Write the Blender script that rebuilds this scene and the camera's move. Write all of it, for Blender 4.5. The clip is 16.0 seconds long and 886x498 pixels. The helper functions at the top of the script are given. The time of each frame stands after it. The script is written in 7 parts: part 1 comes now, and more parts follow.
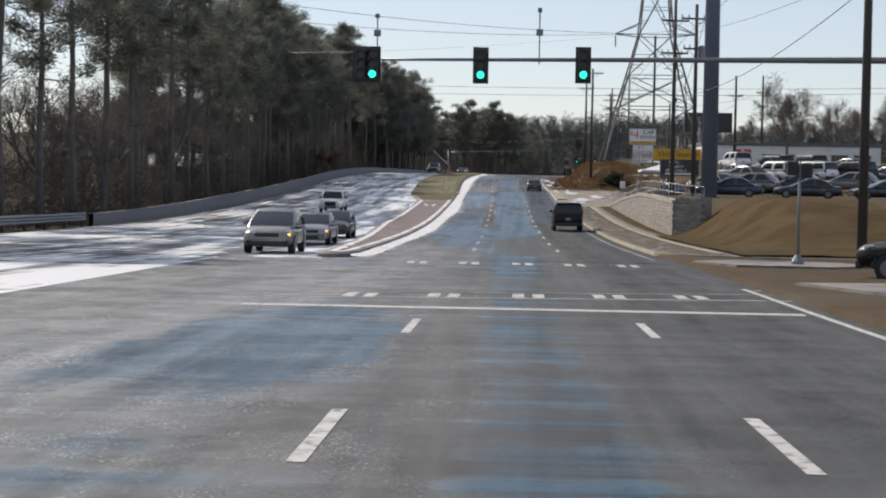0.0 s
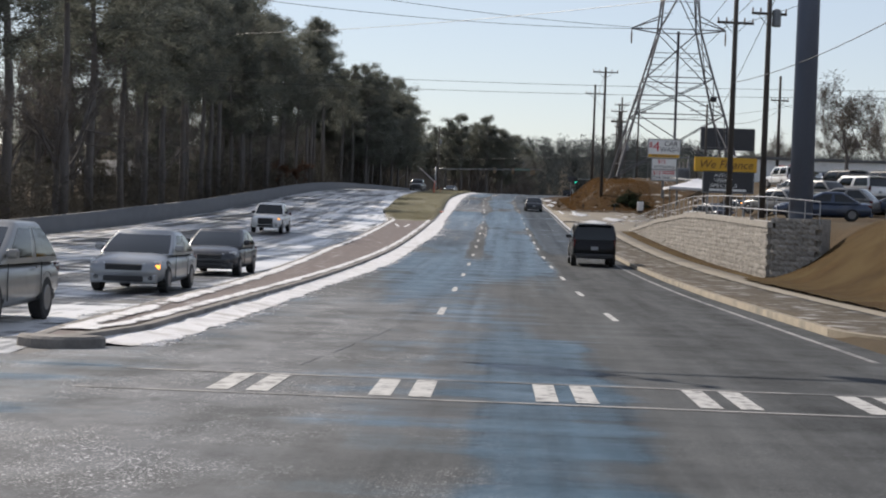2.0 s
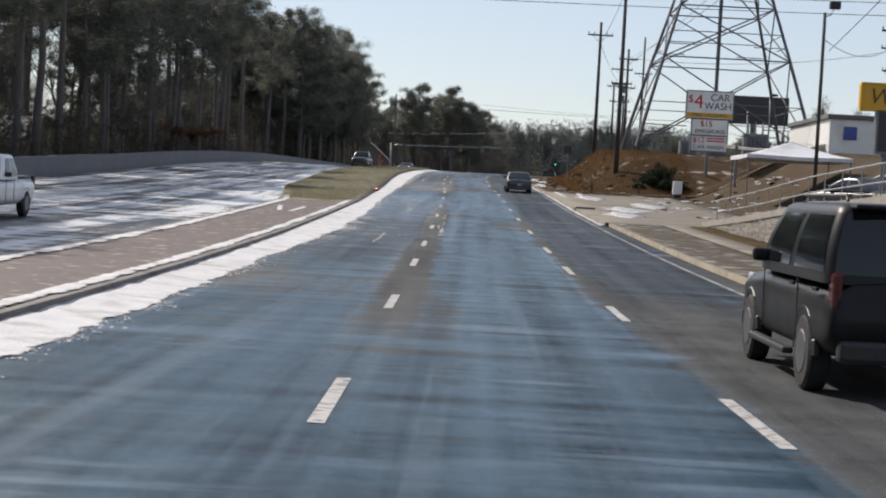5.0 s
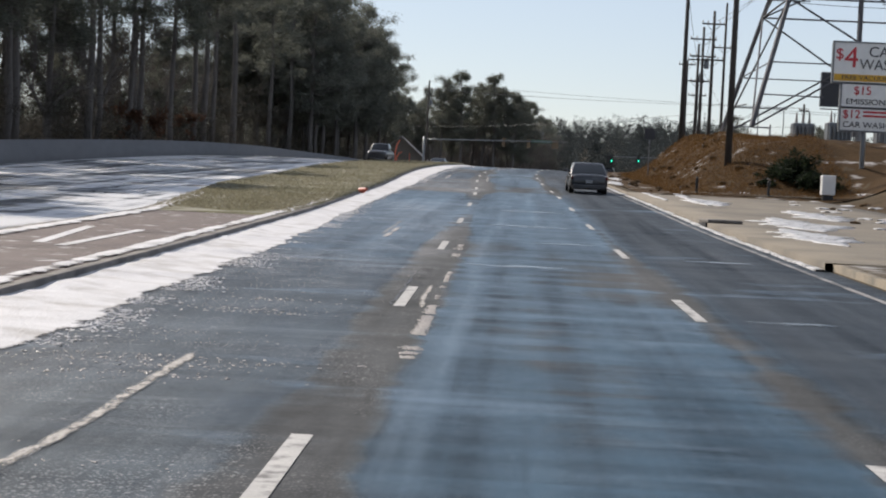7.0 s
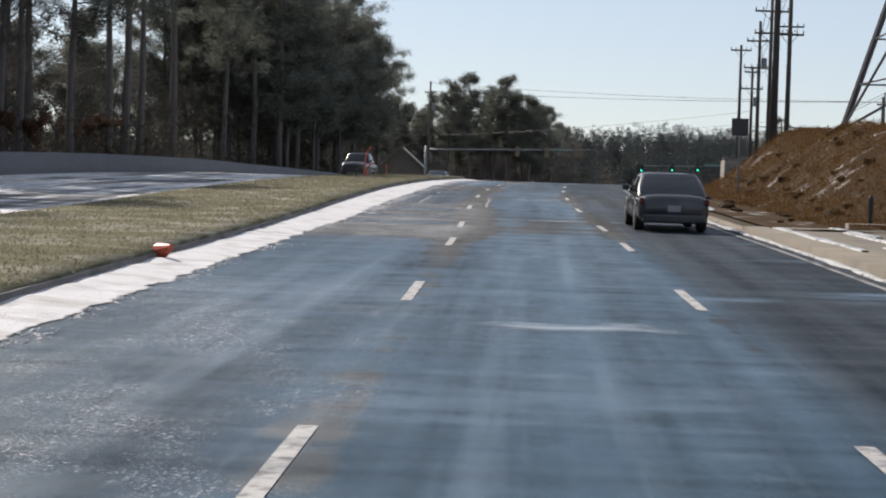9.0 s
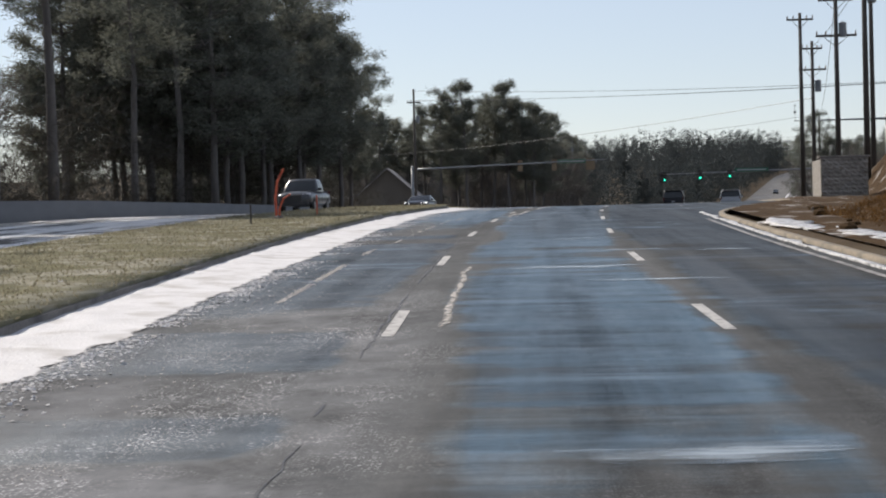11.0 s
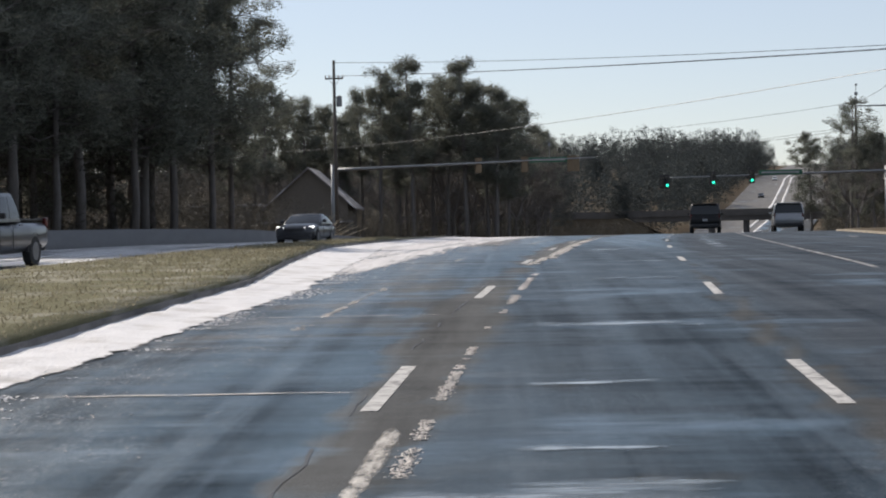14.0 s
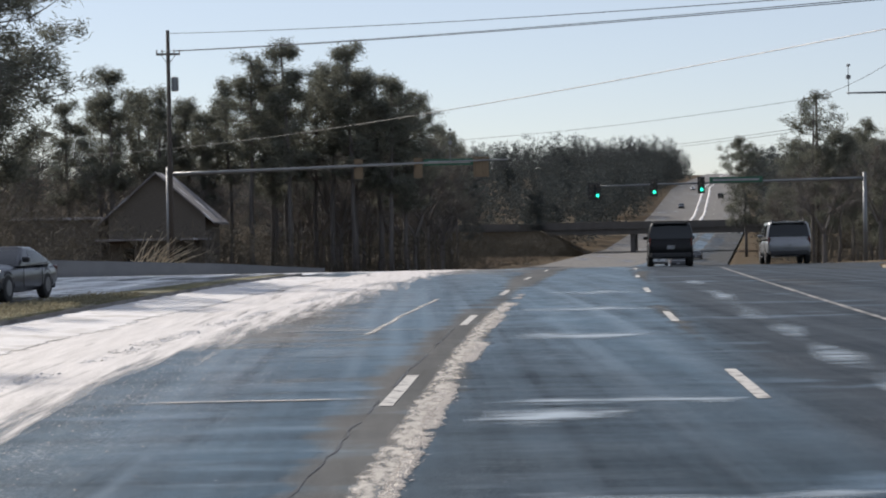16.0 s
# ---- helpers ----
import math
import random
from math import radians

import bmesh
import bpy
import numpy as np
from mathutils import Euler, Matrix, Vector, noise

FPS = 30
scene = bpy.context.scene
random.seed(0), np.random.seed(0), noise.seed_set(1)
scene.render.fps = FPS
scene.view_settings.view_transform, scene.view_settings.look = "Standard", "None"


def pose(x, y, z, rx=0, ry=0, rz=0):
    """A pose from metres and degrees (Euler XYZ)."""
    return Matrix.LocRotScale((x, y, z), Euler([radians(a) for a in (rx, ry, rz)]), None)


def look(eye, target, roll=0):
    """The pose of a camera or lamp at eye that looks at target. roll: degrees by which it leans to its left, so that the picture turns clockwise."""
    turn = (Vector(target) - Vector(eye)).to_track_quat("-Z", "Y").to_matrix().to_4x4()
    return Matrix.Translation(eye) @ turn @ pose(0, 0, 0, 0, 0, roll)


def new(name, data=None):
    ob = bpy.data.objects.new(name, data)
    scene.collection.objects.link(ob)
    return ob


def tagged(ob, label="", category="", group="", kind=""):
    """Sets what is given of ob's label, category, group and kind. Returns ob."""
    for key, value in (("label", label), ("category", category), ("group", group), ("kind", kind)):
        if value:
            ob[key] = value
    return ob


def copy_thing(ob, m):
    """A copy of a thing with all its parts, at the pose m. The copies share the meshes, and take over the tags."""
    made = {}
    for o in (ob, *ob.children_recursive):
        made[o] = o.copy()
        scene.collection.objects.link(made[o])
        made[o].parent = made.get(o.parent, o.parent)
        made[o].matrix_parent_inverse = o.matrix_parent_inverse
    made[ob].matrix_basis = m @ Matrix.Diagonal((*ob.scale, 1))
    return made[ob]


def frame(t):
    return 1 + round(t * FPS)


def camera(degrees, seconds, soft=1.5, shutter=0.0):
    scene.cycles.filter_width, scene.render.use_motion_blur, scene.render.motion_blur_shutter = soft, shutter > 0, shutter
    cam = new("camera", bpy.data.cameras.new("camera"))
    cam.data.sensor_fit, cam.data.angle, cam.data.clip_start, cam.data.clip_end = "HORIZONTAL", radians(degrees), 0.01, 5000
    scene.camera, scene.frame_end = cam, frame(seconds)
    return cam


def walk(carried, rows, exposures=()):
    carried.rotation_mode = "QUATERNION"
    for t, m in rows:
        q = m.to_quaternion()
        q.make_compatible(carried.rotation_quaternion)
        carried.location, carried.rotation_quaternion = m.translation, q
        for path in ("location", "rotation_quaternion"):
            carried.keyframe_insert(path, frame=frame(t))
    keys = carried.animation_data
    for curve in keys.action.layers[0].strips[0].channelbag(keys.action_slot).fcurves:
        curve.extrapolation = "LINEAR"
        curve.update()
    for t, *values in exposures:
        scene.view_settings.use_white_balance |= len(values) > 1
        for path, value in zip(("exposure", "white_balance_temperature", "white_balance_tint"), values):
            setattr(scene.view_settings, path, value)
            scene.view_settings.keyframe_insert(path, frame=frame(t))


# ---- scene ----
cam = camera(30.33, 16.0, 2.0)
# seconds, place of the eye, yaw, pitch, roll
PATH = [
    (0.0, 0.000, 0.000, 1.756, 2.575, -2.222, -0.976),
    (0.5, -0.124, 8.976, 1.604, 2.229, -1.908, -1.884),
    (1.0, -0.234, 18.037, 1.471, 2.468, -1.544, -2.083),
    (1.5, -0.347, 27.007, 1.330, 2.472, -1.397, -2.142),
    (2.0, -0.447, 35.697, 1.201, 2.278, -1.409, -1.998),
    (2.5, -0.548, 44.539, 1.101, 1.222, -1.754, -1.925),
    (3.0, -0.655, 53.770, 1.001, 1.149, -1.576, -2.303),
    (3.5, -0.742, 63.423, 0.862, 0.516, -1.171, -0.905),
    (4.0, -0.836, 73.273, 0.720, 0.348, -1.377, -1.899),
    (4.5, -0.899, 83.314, 0.636, 0.697, -1.627, -2.684),
    (5.0, -0.949, 93.272, 0.582, 1.048, -1.785, -3.086),
    (5.5, -0.986, 103.150, 0.566, 1.407, -1.867, -3.201),
    (6.0, -1.012, 112.952, 0.594, 1.783, -1.894, -3.127),
    (6.5, -1.026, 122.682, 0.674, 2.181, -1.882, -2.958),
    (7.0, -1.029, 132.344, 0.807, 2.609, -1.850, -2.791),
    (7.5, -1.021, 141.945, 0.992, 3.074, -1.817, -2.722),
    (8.0, -1.045, 151.367, 1.206, 3.096, -1.927, -2.774),
    (8.5, -1.094, 160.045, 1.421, 3.140, -1.753, -2.551),
    (9.0, -1.165, 168.782, 1.648, 3.189, -1.410, -1.770),
    (9.5, -1.255, 177.560, 1.901, 3.239, -1.015, -0.706),
    (10.0, -1.364, 186.375, 2.182, 3.289, -0.687, 0.368),
    (10.5, -1.492, 195.234, 2.486, 3.335, -0.547, 1.179),
    (11.0, -1.638, 204.152, 2.797, 3.376, -0.711, 1.454),
    (11.5, -1.801, 213.147, 3.100, 3.407, -1.301, 0.920),
    (12.0, -1.924, 222.126, 3.438, 3.301, -1.846, 0.847),
    (12.5, -1.989, 230.984, 3.802, 3.325, -1.765, -1.052),
    (13.0, -1.993, 239.668, 4.140, 3.132, -1.170, 0.033),
    (13.5, -1.905, 248.176, 4.426, 2.845, -0.812, 0.338),
    (14.0, -1.731, 256.504, 4.716, 2.092, -0.756, 1.179),
    (14.5, -1.499, 264.876, 4.988, 1.640, -0.487, 1.133),
    (15.0, -1.125, 273.264, 5.230, 0.092, -0.299, 0.651),
    (15.5, -0.612, 281.742, 5.422, -0.295, -0.162, 0.486),
    (16.0, -0.022, 290.202, 5.583, -1.014, -0.509, 1.079),
]
walk(cam, [(t, pose(x, y, z, 90 + p, r, w)) for t, x, y, z, w, p, r in PATH], exposures=[(0.0, 0.4, 6750.0, 12.5), (16.0, 0.4, 6750.0, 12.5)])

# ---------- world, sun ----------
SUN_AZ, SUN_EL = radians(42), radians(39)      # the sun stands ahead and to the left of the road
world = bpy.data.worlds.new("sky")
scene.world = world
world.use_nodes = True
wn = world.node_tree.nodes
sky = wn.new("ShaderNodeTexSky")
sky.sky_type, sky.sun_disc, sky.sun_elevation, sky.sun_rotation = "NISHITA", False, SUN_EL, -SUN_AZ
sky.air_density, sky.dust_density, sky.ozone_density = 1.0, 0.3, 1.5
pale = wn.new("ShaderNodeMix")      # thin winter haze: the clear sky paled evenly
pale.data_type = "RGBA"
pale.inputs[0].default_value = 0.45
pale.inputs[7].default_value = (6.1, 6.8, 8.2, 1)
world.node_tree.links.new(sky.outputs[0], pale.inputs[6])
world.node_tree.links.new(pale.outputs[2], wn["Background"].inputs[0])
wn["Background"].inputs[1].default_value = 0.083
sun_data = bpy.data.lights.new("sun", "SUN")
sun_data.energy, sun_data.angle, sun_data.color = 4.0, radians(0.6), (1.0, 0.94, 0.85)
sun = new("sun", sun_data)
sun.matrix_world = look(Vector((-math.sin(SUN_AZ) * math.cos(SUN_EL), math.cos(SUN_AZ) * math.cos(SUN_EL), math.sin(SUN_EL))) * 60, (0, 0, 0))


# ---------- materials ----------
def material(name, colour, rough=0.7, metal=0.0, vary=0.25, scale=3.0, bump=0.15, second=None, mask_scale=0.4, mask=(0.5, 0.65),
             second_rough=None, stretch=(1, 1, 1), fine=25.0, rand=0.0, island=0.0, spec=None):
    """A surface with grain at two scales, a second colour in patches, and fine relief."""
    m = bpy.data.materials.new(name)
    m.use_nodes = True
    nt = m.node_tree
    n, l = nt.nodes, nt.links
    b = n["Principled BSDF"]
    co = n.new("ShaderNodeTexCoord")
    mp = n.new("ShaderNodeMapping")
    l.new(co.outputs["Object"], mp.inputs[0])
    mp.inputs["Scale"].default_value = stretch
    big = n.new("ShaderNodeTexNoise")
    big.inputs["Scale"].default_value, big.inputs["Detail"].default_value = scale, 6
    l.new(mp.outputs[0], big.inputs[0])
    small = n.new("ShaderNodeTexNoise")
    small.inputs["Scale"].default_value, small.inputs["Detail"].default_value = fine, 4
    l.new(co.outputs["Object"], small.inputs[0])
    ad = n.new("ShaderNodeMath")
    ad.operation = "ADD"
    l.new(big.outputs[0], ad.inputs[0])
    l.new(small.outputs[0], ad.inputs[1])
    ramp = n.new("ShaderNodeMapRange")
    ramp.inputs[1].default_value, ramp.inputs[2].default_value = 0.6, 1.4
    ramp.inputs[3].default_value, ramp.inputs[4].default_value = 1 - vary, 1 + vary
    l.new(ad.outputs[0], ramp.inputs[0])
    mul = n.new("ShaderNodeMix")
    mul.data_type, mul.blend_type = "RGBA", "MULTIPLY"
    mul.inputs[0].default_value = 1
    mul.inputs[6].default_value = (*colour, 1)
    grey = n.new("ShaderNodeCombineColor")
    value = ramp.outputs[0]
    if rand:
        info = n.new("ShaderNodeObjectInfo")
        rr = n.new("ShaderNodeMapRange")
        rr.inputs[3].default_value, rr.inputs[4].default_value = 1 - rand, 1 + rand
        l.new(info.outputs["Random"], rr.inputs[0])
        mm = n.new("ShaderNodeMath")
        mm.operation = "MULTIPLY"
        l.new(value, mm.inputs[0])
        l.new(rr.outputs[0], mm.inputs[1])
        value = mm.outputs[0]
    if island:
        geo = n.new("ShaderNodeNewGeometry")
        ir = n.new("ShaderNodeMapRange")
        ir.inputs[3].default_value, ir.inputs[4].default_value = 1 - island, 1 + island
        l.new(geo.outputs["Random Per Island"], ir.inputs[0])
        im = n.new("ShaderNodeMath")
        im.operation = "MULTIPLY"
        l.new(value, im.inputs[0])
        l.new(ir.outputs[0], im.inputs[1])
        value = im.outputs[0]
    for k in range(3):
        l.new(value, grey.inputs[k])
    l.new(grey.outputs[0], mul.inputs[7])
    last = mul.outputs[2]
    b.inputs["Roughness"].default_value, b.inputs["Metallic"].default_value = rough, metal
    if spec is not None:
        b.inputs["Specular IOR Level"].default_value = spec
    if second:
        msk = n.new("ShaderNodeTexNoise")
        msk.inputs["Scale"].default_value, msk.inputs["Detail"].default_value = mask_scale, 7
        l.new(mp.outputs[0], msk.inputs[0])
        mr = n.new("ShaderNodeMapRange")
        mr.inputs[1].default_value, mr.inputs[2].default_value = mask
        l.new(msk.outputs[0], mr.inputs[0])
        mx = n.new("ShaderNodeMix")
        mx.data_type = "RGBA"
        l.new(mr.outputs[0], mx.inputs[0])
        l.new(last, mx.inputs[6])
        mx.inputs[7].default_value = (*second, 1)
        last = mx.outputs[2]
        if second_rough is not None:
            rg = n.new("ShaderNodeMapRange")
            rg.inputs[3].default_value, rg.inputs[4].default_value = rough, second_rough
            l.new(mr.outputs[0], rg.inputs[0])
            l.new(rg.outputs[0], b.inputs["Roughness"])
    l.new(last, b.inputs["Base Color"])
    if bump:
        bp = n.new("ShaderNodeBump")
        bp.inputs["Strength"].default_value, bp.inputs["Distance"].default_value = bump, 0.02
        l.new(small.outputs[0], bp.inputs["Height"])
        l.new(bp.outputs[0], b.inputs["Normal"])
    return m


def glow(name, colour, strength):
    m = bpy.data.materials.new(name)
    m.use_nodes = True
    b = m.node_tree.nodes["Principled BSDF"]
    b.inputs["Base Color"].default_value = (*colour, 1)
    b.inputs["Emission Color"].default_value = (*colour, 1)
    b.inputs["Emission Strength"].default_value = strength
    return m


def leafy(name, colour, vary=0.5, passing=0.45):
    """Foliage: each clump its own shade, with some light passing through."""
    m = bpy.data.materials.new(name)
    m.use_nodes = True
    n, l = m.node_tree.nodes, m.node_tree.links
    b = n["Principled BSDF"]
    g = n.new("ShaderNodeNewGeometry")
    mr = n.new("ShaderNodeMapRange")
    mr.inputs[3].default_value, mr.inputs[4].default_value = 1 - vary, 1 + vary
    l.new(g.outputs["Random Per Island"], mr.inputs[0])
    mul = n.new("ShaderNodeVectorMath")
    mul.operation = "SCALE"
    mul.inputs[0].default_value = colour
    l.new(mr.outputs[0], mul.inputs["Scale"])
    l.new(mul.outputs[0], b.inputs["Base Color"])
    b.inputs["Roughness"].default_value = 0.7
    b.inputs["Specular IOR Level"].default_value = 0.12
    tr = n.new("ShaderNodeBsdfTranslucent")
    l.new(mul.outputs[0], tr.inputs[0])
    mix = n.new("ShaderNodeMixShader")
    mix.inputs[0].default_value = passing
    l.new(b.outputs[0], mix.inputs[1])
    l.new(tr.outputs[0], mix.inputs[2])
    l.new(mix.outputs[0], n["Material Output"].inputs[0])
    return m


def road_surface(name, dry, wet, wet_range, planned=False, ice=None, ice_range=(0.6, 0.7), stretch=(0.22, 0.035, 1), streak=(0.02, 0.9, 1), wet_rough=0.22, ice_rough=0.35, spec=0.5):
    """Asphalt that is dry, wet and iced in patches: long along the lanes, with thin streaks across."""
    m = bpy.data.materials.new(name)
    m.use_nodes = True
    n, l = m.node_tree.nodes, m.node_tree.links
    b = n["Principled BSDF"]
    co = n.new("ShaderNodeTexCoord")

    def noise_of(scale_vec, scale, detail=5.0, rough=0.55):
        mp = n.new("ShaderNodeMapping")
        mp.inputs["Scale"].default_value = scale_vec
        l.new(co.outputs["Object"], mp.inputs[0])
        t = n.new("ShaderNodeTexNoise")
        t.inputs["Scale"].default_value, t.inputs["Detail"].default_value, t.inputs["Roughness"].default_value = scale, detail, rough
        l.new(mp.outputs[0], t.inputs[0])
        return t.outputs[0]

    def ranged(v, a, c, lo=0.0, hi=1.0):
        r = n.new("ShaderNodeMapRange")
        r.inputs[1].default_value, r.inputs[2].default_value, r.inputs[3].default_value, r.inputs[4].default_value = a, c, lo, hi
        l.new(v, r.inputs[0])
        return r.outputs[0]

    def calc(op, a, c):
        q = n.new("ShaderNodeMath")
        q.operation = op
        for k, v in enumerate((a, c)):
            if isinstance(v, (int, float)):
                q.inputs[k].default_value = v
            else:
                l.new(v, q.inputs[k])
        return q.outputs[0]

    def mixed(f, a, c):
        q = n.new("ShaderNodeMix")
        q.data_type = "RGBA"
        l.new(f, q.inputs[0])
        for k, v in ((6, a), (7, c)):
            if isinstance(v, tuple):
                q.inputs[k].default_value = (*v, 1)
            else:
                l.new(v, q.inputs[k])
        return q.outputs[2]

    b.inputs["Specular IOR Level"].default_value = spec
    sheen = None
    patch = noise_of(stretch, 1.0)
    cross = noise_of(streak, 1.0, 5, 0.6)
    grain = noise_of((1, 1, 1), 90, 3)
    wear = noise_of((1, 0.08, 1), 1.6, 6, 0.65)
    mottle = noise_of((1.4, 0.7, 1), 1.0, 9, 0.72)
    dry_mix = calc("ADD", calc("MULTIPLY", grain, 0.6), calc("ADD", calc("MULTIPLY", wear, 0.6), calc("MULTIPLY", mottle, 0.8)))
    dry_c = mixed(ranged(dry_mix, 0.78, 1.22), tuple(v * 0.5 for v in dry), tuple(v * 1.5 for v in dry))
    damp = calc("ADD", patch, calc("MULTIPLY", calc("SUBTRACT", cross, 0.5), 0.45))
    damp = calc("ADD", damp, calc("MULTIPLY", calc("SUBTRACT", mottle, 0.5), 0.3))
    if planned:      # the mesh says where water lies
        plan = n.new("ShaderNodeAttribute")
        plan.attribute_name = "wet"
        damp = calc("ADD", damp, plan.outputs["Fac"])
    wetness = ranged(damp, *wet_range)
    track = noise_of((1.5, 0.014, 1), 1.0, 5, 0.62)
    rib = noise_of((0.16, 2.3, 1), 1.0, 6, 0.66)
    tone = ranged(calc("ADD", calc("MULTIPLY", track, 0.75), calc("ADD", calc("MULTIPLY", cross, 0.45), calc("MULTIPLY", rib, 0.4))), 0.62, 0.98)
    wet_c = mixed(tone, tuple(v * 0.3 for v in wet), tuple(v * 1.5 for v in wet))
    bare = 0.0
    if planned:      # sky reflection painted blue on iced water; a bare wet lane is dark
        glaze = n.new("ShaderNodeAttribute")
        glaze.attribute_name = "glaze"
        # pale streaks and tracks of reflected sky, painted into the wet colour
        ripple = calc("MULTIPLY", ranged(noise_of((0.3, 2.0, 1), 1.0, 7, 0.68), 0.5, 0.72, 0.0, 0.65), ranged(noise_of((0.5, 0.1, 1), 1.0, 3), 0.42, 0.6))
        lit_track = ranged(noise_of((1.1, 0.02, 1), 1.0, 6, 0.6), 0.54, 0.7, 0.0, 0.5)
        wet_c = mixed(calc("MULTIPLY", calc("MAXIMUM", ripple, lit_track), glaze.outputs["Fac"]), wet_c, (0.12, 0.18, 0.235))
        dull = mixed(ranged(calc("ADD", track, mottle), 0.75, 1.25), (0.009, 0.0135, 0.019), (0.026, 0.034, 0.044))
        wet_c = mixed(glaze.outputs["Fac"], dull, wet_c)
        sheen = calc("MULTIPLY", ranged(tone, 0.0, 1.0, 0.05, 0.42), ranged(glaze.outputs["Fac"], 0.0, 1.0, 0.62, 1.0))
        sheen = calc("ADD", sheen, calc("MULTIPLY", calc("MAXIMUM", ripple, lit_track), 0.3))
        bare = calc("MULTIPLY", calc("SUBTRACT", 1.0, glaze.outputs["Fac"]), 0.28)
    col = mixed(wetness, dry_c, wet_c)
    rough = calc("ADD", ranged(wetness, 0, 1, 0.85, wet_rough), calc("ADD", bare, ranged(mottle, 0.3, 0.7, -0.07, 0.1)))
    if ice:
        film = noise_of((0.3, 0.5, 1), 1.0, 6, 0.6) if planned else noise_of((0.55, 0.03, 1), 1.3, 7, 0.65)
        iced = ranged(calc("ADD", film, calc("MULTIPLY", calc("SUBTRACT", cross, 0.5), 0.3 if planned else 0.5)), *ice_range)
        if planned:
            iced = calc("MULTIPLY", iced, wetness)
        col = mixed(iced, col, ice)
        rough = calc("ADD", calc("MULTIPLY", rough, calc("SUBTRACT", 1.0, iced)), calc("MULTIPLY", iced, ice_rough))
    if planned:      # frost film, crystals and pale grit; sun glare and glints painted into them
        frost = n.new("ShaderNodeAttribute")
        frost.attribute_name = "frost"
        blotch = ranged(noise_of((0.7, 0.5, 1), 1.0, 8, 0.7), 0.38, 0.6, 0.15, 1.0)
        film_f = calc("MULTIPLY", calc("MULTIPLY", frost.outputs["Fac"], blotch), calc("SUBTRACT", 1.0, calc("MULTIPLY", wetness, 0.8)))
        col = mixed(film_f, col, (0.215, 0.22, 0.23))

        def dots(scale, size, share):
            v = n.new("ShaderNodeTexVoronoi")
            v.inputs["Scale"].default_value = scale
            l.new(co.outputs["Object"], v.inputs[0])
            sep = n.new("ShaderNodeSeparateColor")
            l.new(v.outputs["Color"], sep.inputs[0])
            return calc("MULTIPLY", ranged(v.outputs["Distance"], size * 0.7, size, 1.0, 0.0), ranged(sep.outputs[0], share - 0.02, share + 0.02))
        where = ranged(noise_of((0.8, 0.45, 1), 1.0, 8, 0.7), 0.44, 0.64)
        amount = calc("MULTIPLY", ranged(calc("ADD", frost.outputs["Fac"], 0.07), 0.0, 0.7), where)
        spark = calc("MAXIMUM", calc("MULTIPLY", dots(40, 0.45, 0.45), 0.7), dots(16, 0.3, 0.78))
        col = mixed(calc("MULTIPLY", spark, amount), col, (0.72, 0.72, 0.73))
        pit = dots(17, 0.4, 0.6)
        col = mixed(calc("MULTIPLY", pit, calc("MULTIPLY", amount, 0.6)), col, (0.02, 0.022, 0.026))
    l.new(col, b.inputs["Base Color"])
    l.new(rough, b.inputs["Roughness"])
    if sheen is not None:
        l.new(sheen, b.inputs["Specular IOR Level"])
    bp = n.new("ShaderNodeBump")
    bp.inputs["Strength"].default_value, bp.inputs["Distance"].default_value = 0.4, 0.012
    l.new(calc("ADD", grain, calc("MULTIPLY", mottle, 1.5)), bp.inputs["Height"])
    l.new(bp.outputs[0], b.inputs["Normal"])
    return m


# the blue wet and ice colours hold the sky's reflection, painted in
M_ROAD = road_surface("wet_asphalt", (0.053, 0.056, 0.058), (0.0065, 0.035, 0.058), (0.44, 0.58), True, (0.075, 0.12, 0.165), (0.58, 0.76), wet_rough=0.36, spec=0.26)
M_CROSS = road_surface("damp_asphalt", (0.1, 0.096, 0.09), (0.05, 0.052, 0.055), (0.56, 0.68), wet_rough=0.4)
M_ICED = road_surface("iced_asphalt", (0.08, 0.078, 0.075), (0.03, 0.034, 0.04), (0.4, 0.5), False, (0.68, 0.68, 0.68), (0.45, 0.54), wet_rough=0.3)
M_SNOW = material("snow", (0.54, 0.535, 0.54), 0.75, vary=0.16, scale=2, bump=0.9, fine=30, second=(0.34, 0.325, 0.31), mask_scale=1.3, mask=(0.5, 0.72))
M_CRUST = material("dirty_ice", (0.42, 0.38, 0.34), 0.4, vary=0.3, scale=6, bump=0.8, fine=60)
M_PALECRUST = material("pale_frozen_crust", (0.46, 0.43, 0.39), 0.6, vary=0.4, scale=7, bump=1.0, fine=40)
M_SLUSH = material("thin_slush", (0.5, 0.5, 0.5), 0.45, vary=0.3, scale=5, bump=0.8, fine=50, second=(0.12, 0.12, 0.12), mask_scale=4, mask=(0.5, 0.62))
M_KERB = material("kerb_concrete", (0.17, 0.155, 0.14), 0.85, vary=0.3, scale=1.5, second=(0.07, 0.065, 0.06), mask_scale=1.2, mask=(0.5, 0.7))
M_TANKERB = material("tan_kerb_concrete", (0.21, 0.175, 0.125), 0.85, vary=0.3, scale=1.5, second=(0.1, 0.09, 0.07), mask_scale=1.2, mask=(0.5, 0.7))
M_BRICK = material("brick_paving", (0.085, 0.06, 0.054), 0.8, vary=0.45, scale=2.5, second=(0.4, 0.39, 0.39), mask_scale=2.2, mask=(0.6, 0.74), fine=18, bump=0.6)
M_GRASS = material("winter_grass", (0.135, 0.128, 0.075), 0.95, vary=0.4, scale=1.2, second=(0.3, 0.285, 0.235), mask_scale=0.7, mask=(0.47, 0.68), fine=45, bump=0.9, spec=0.08)
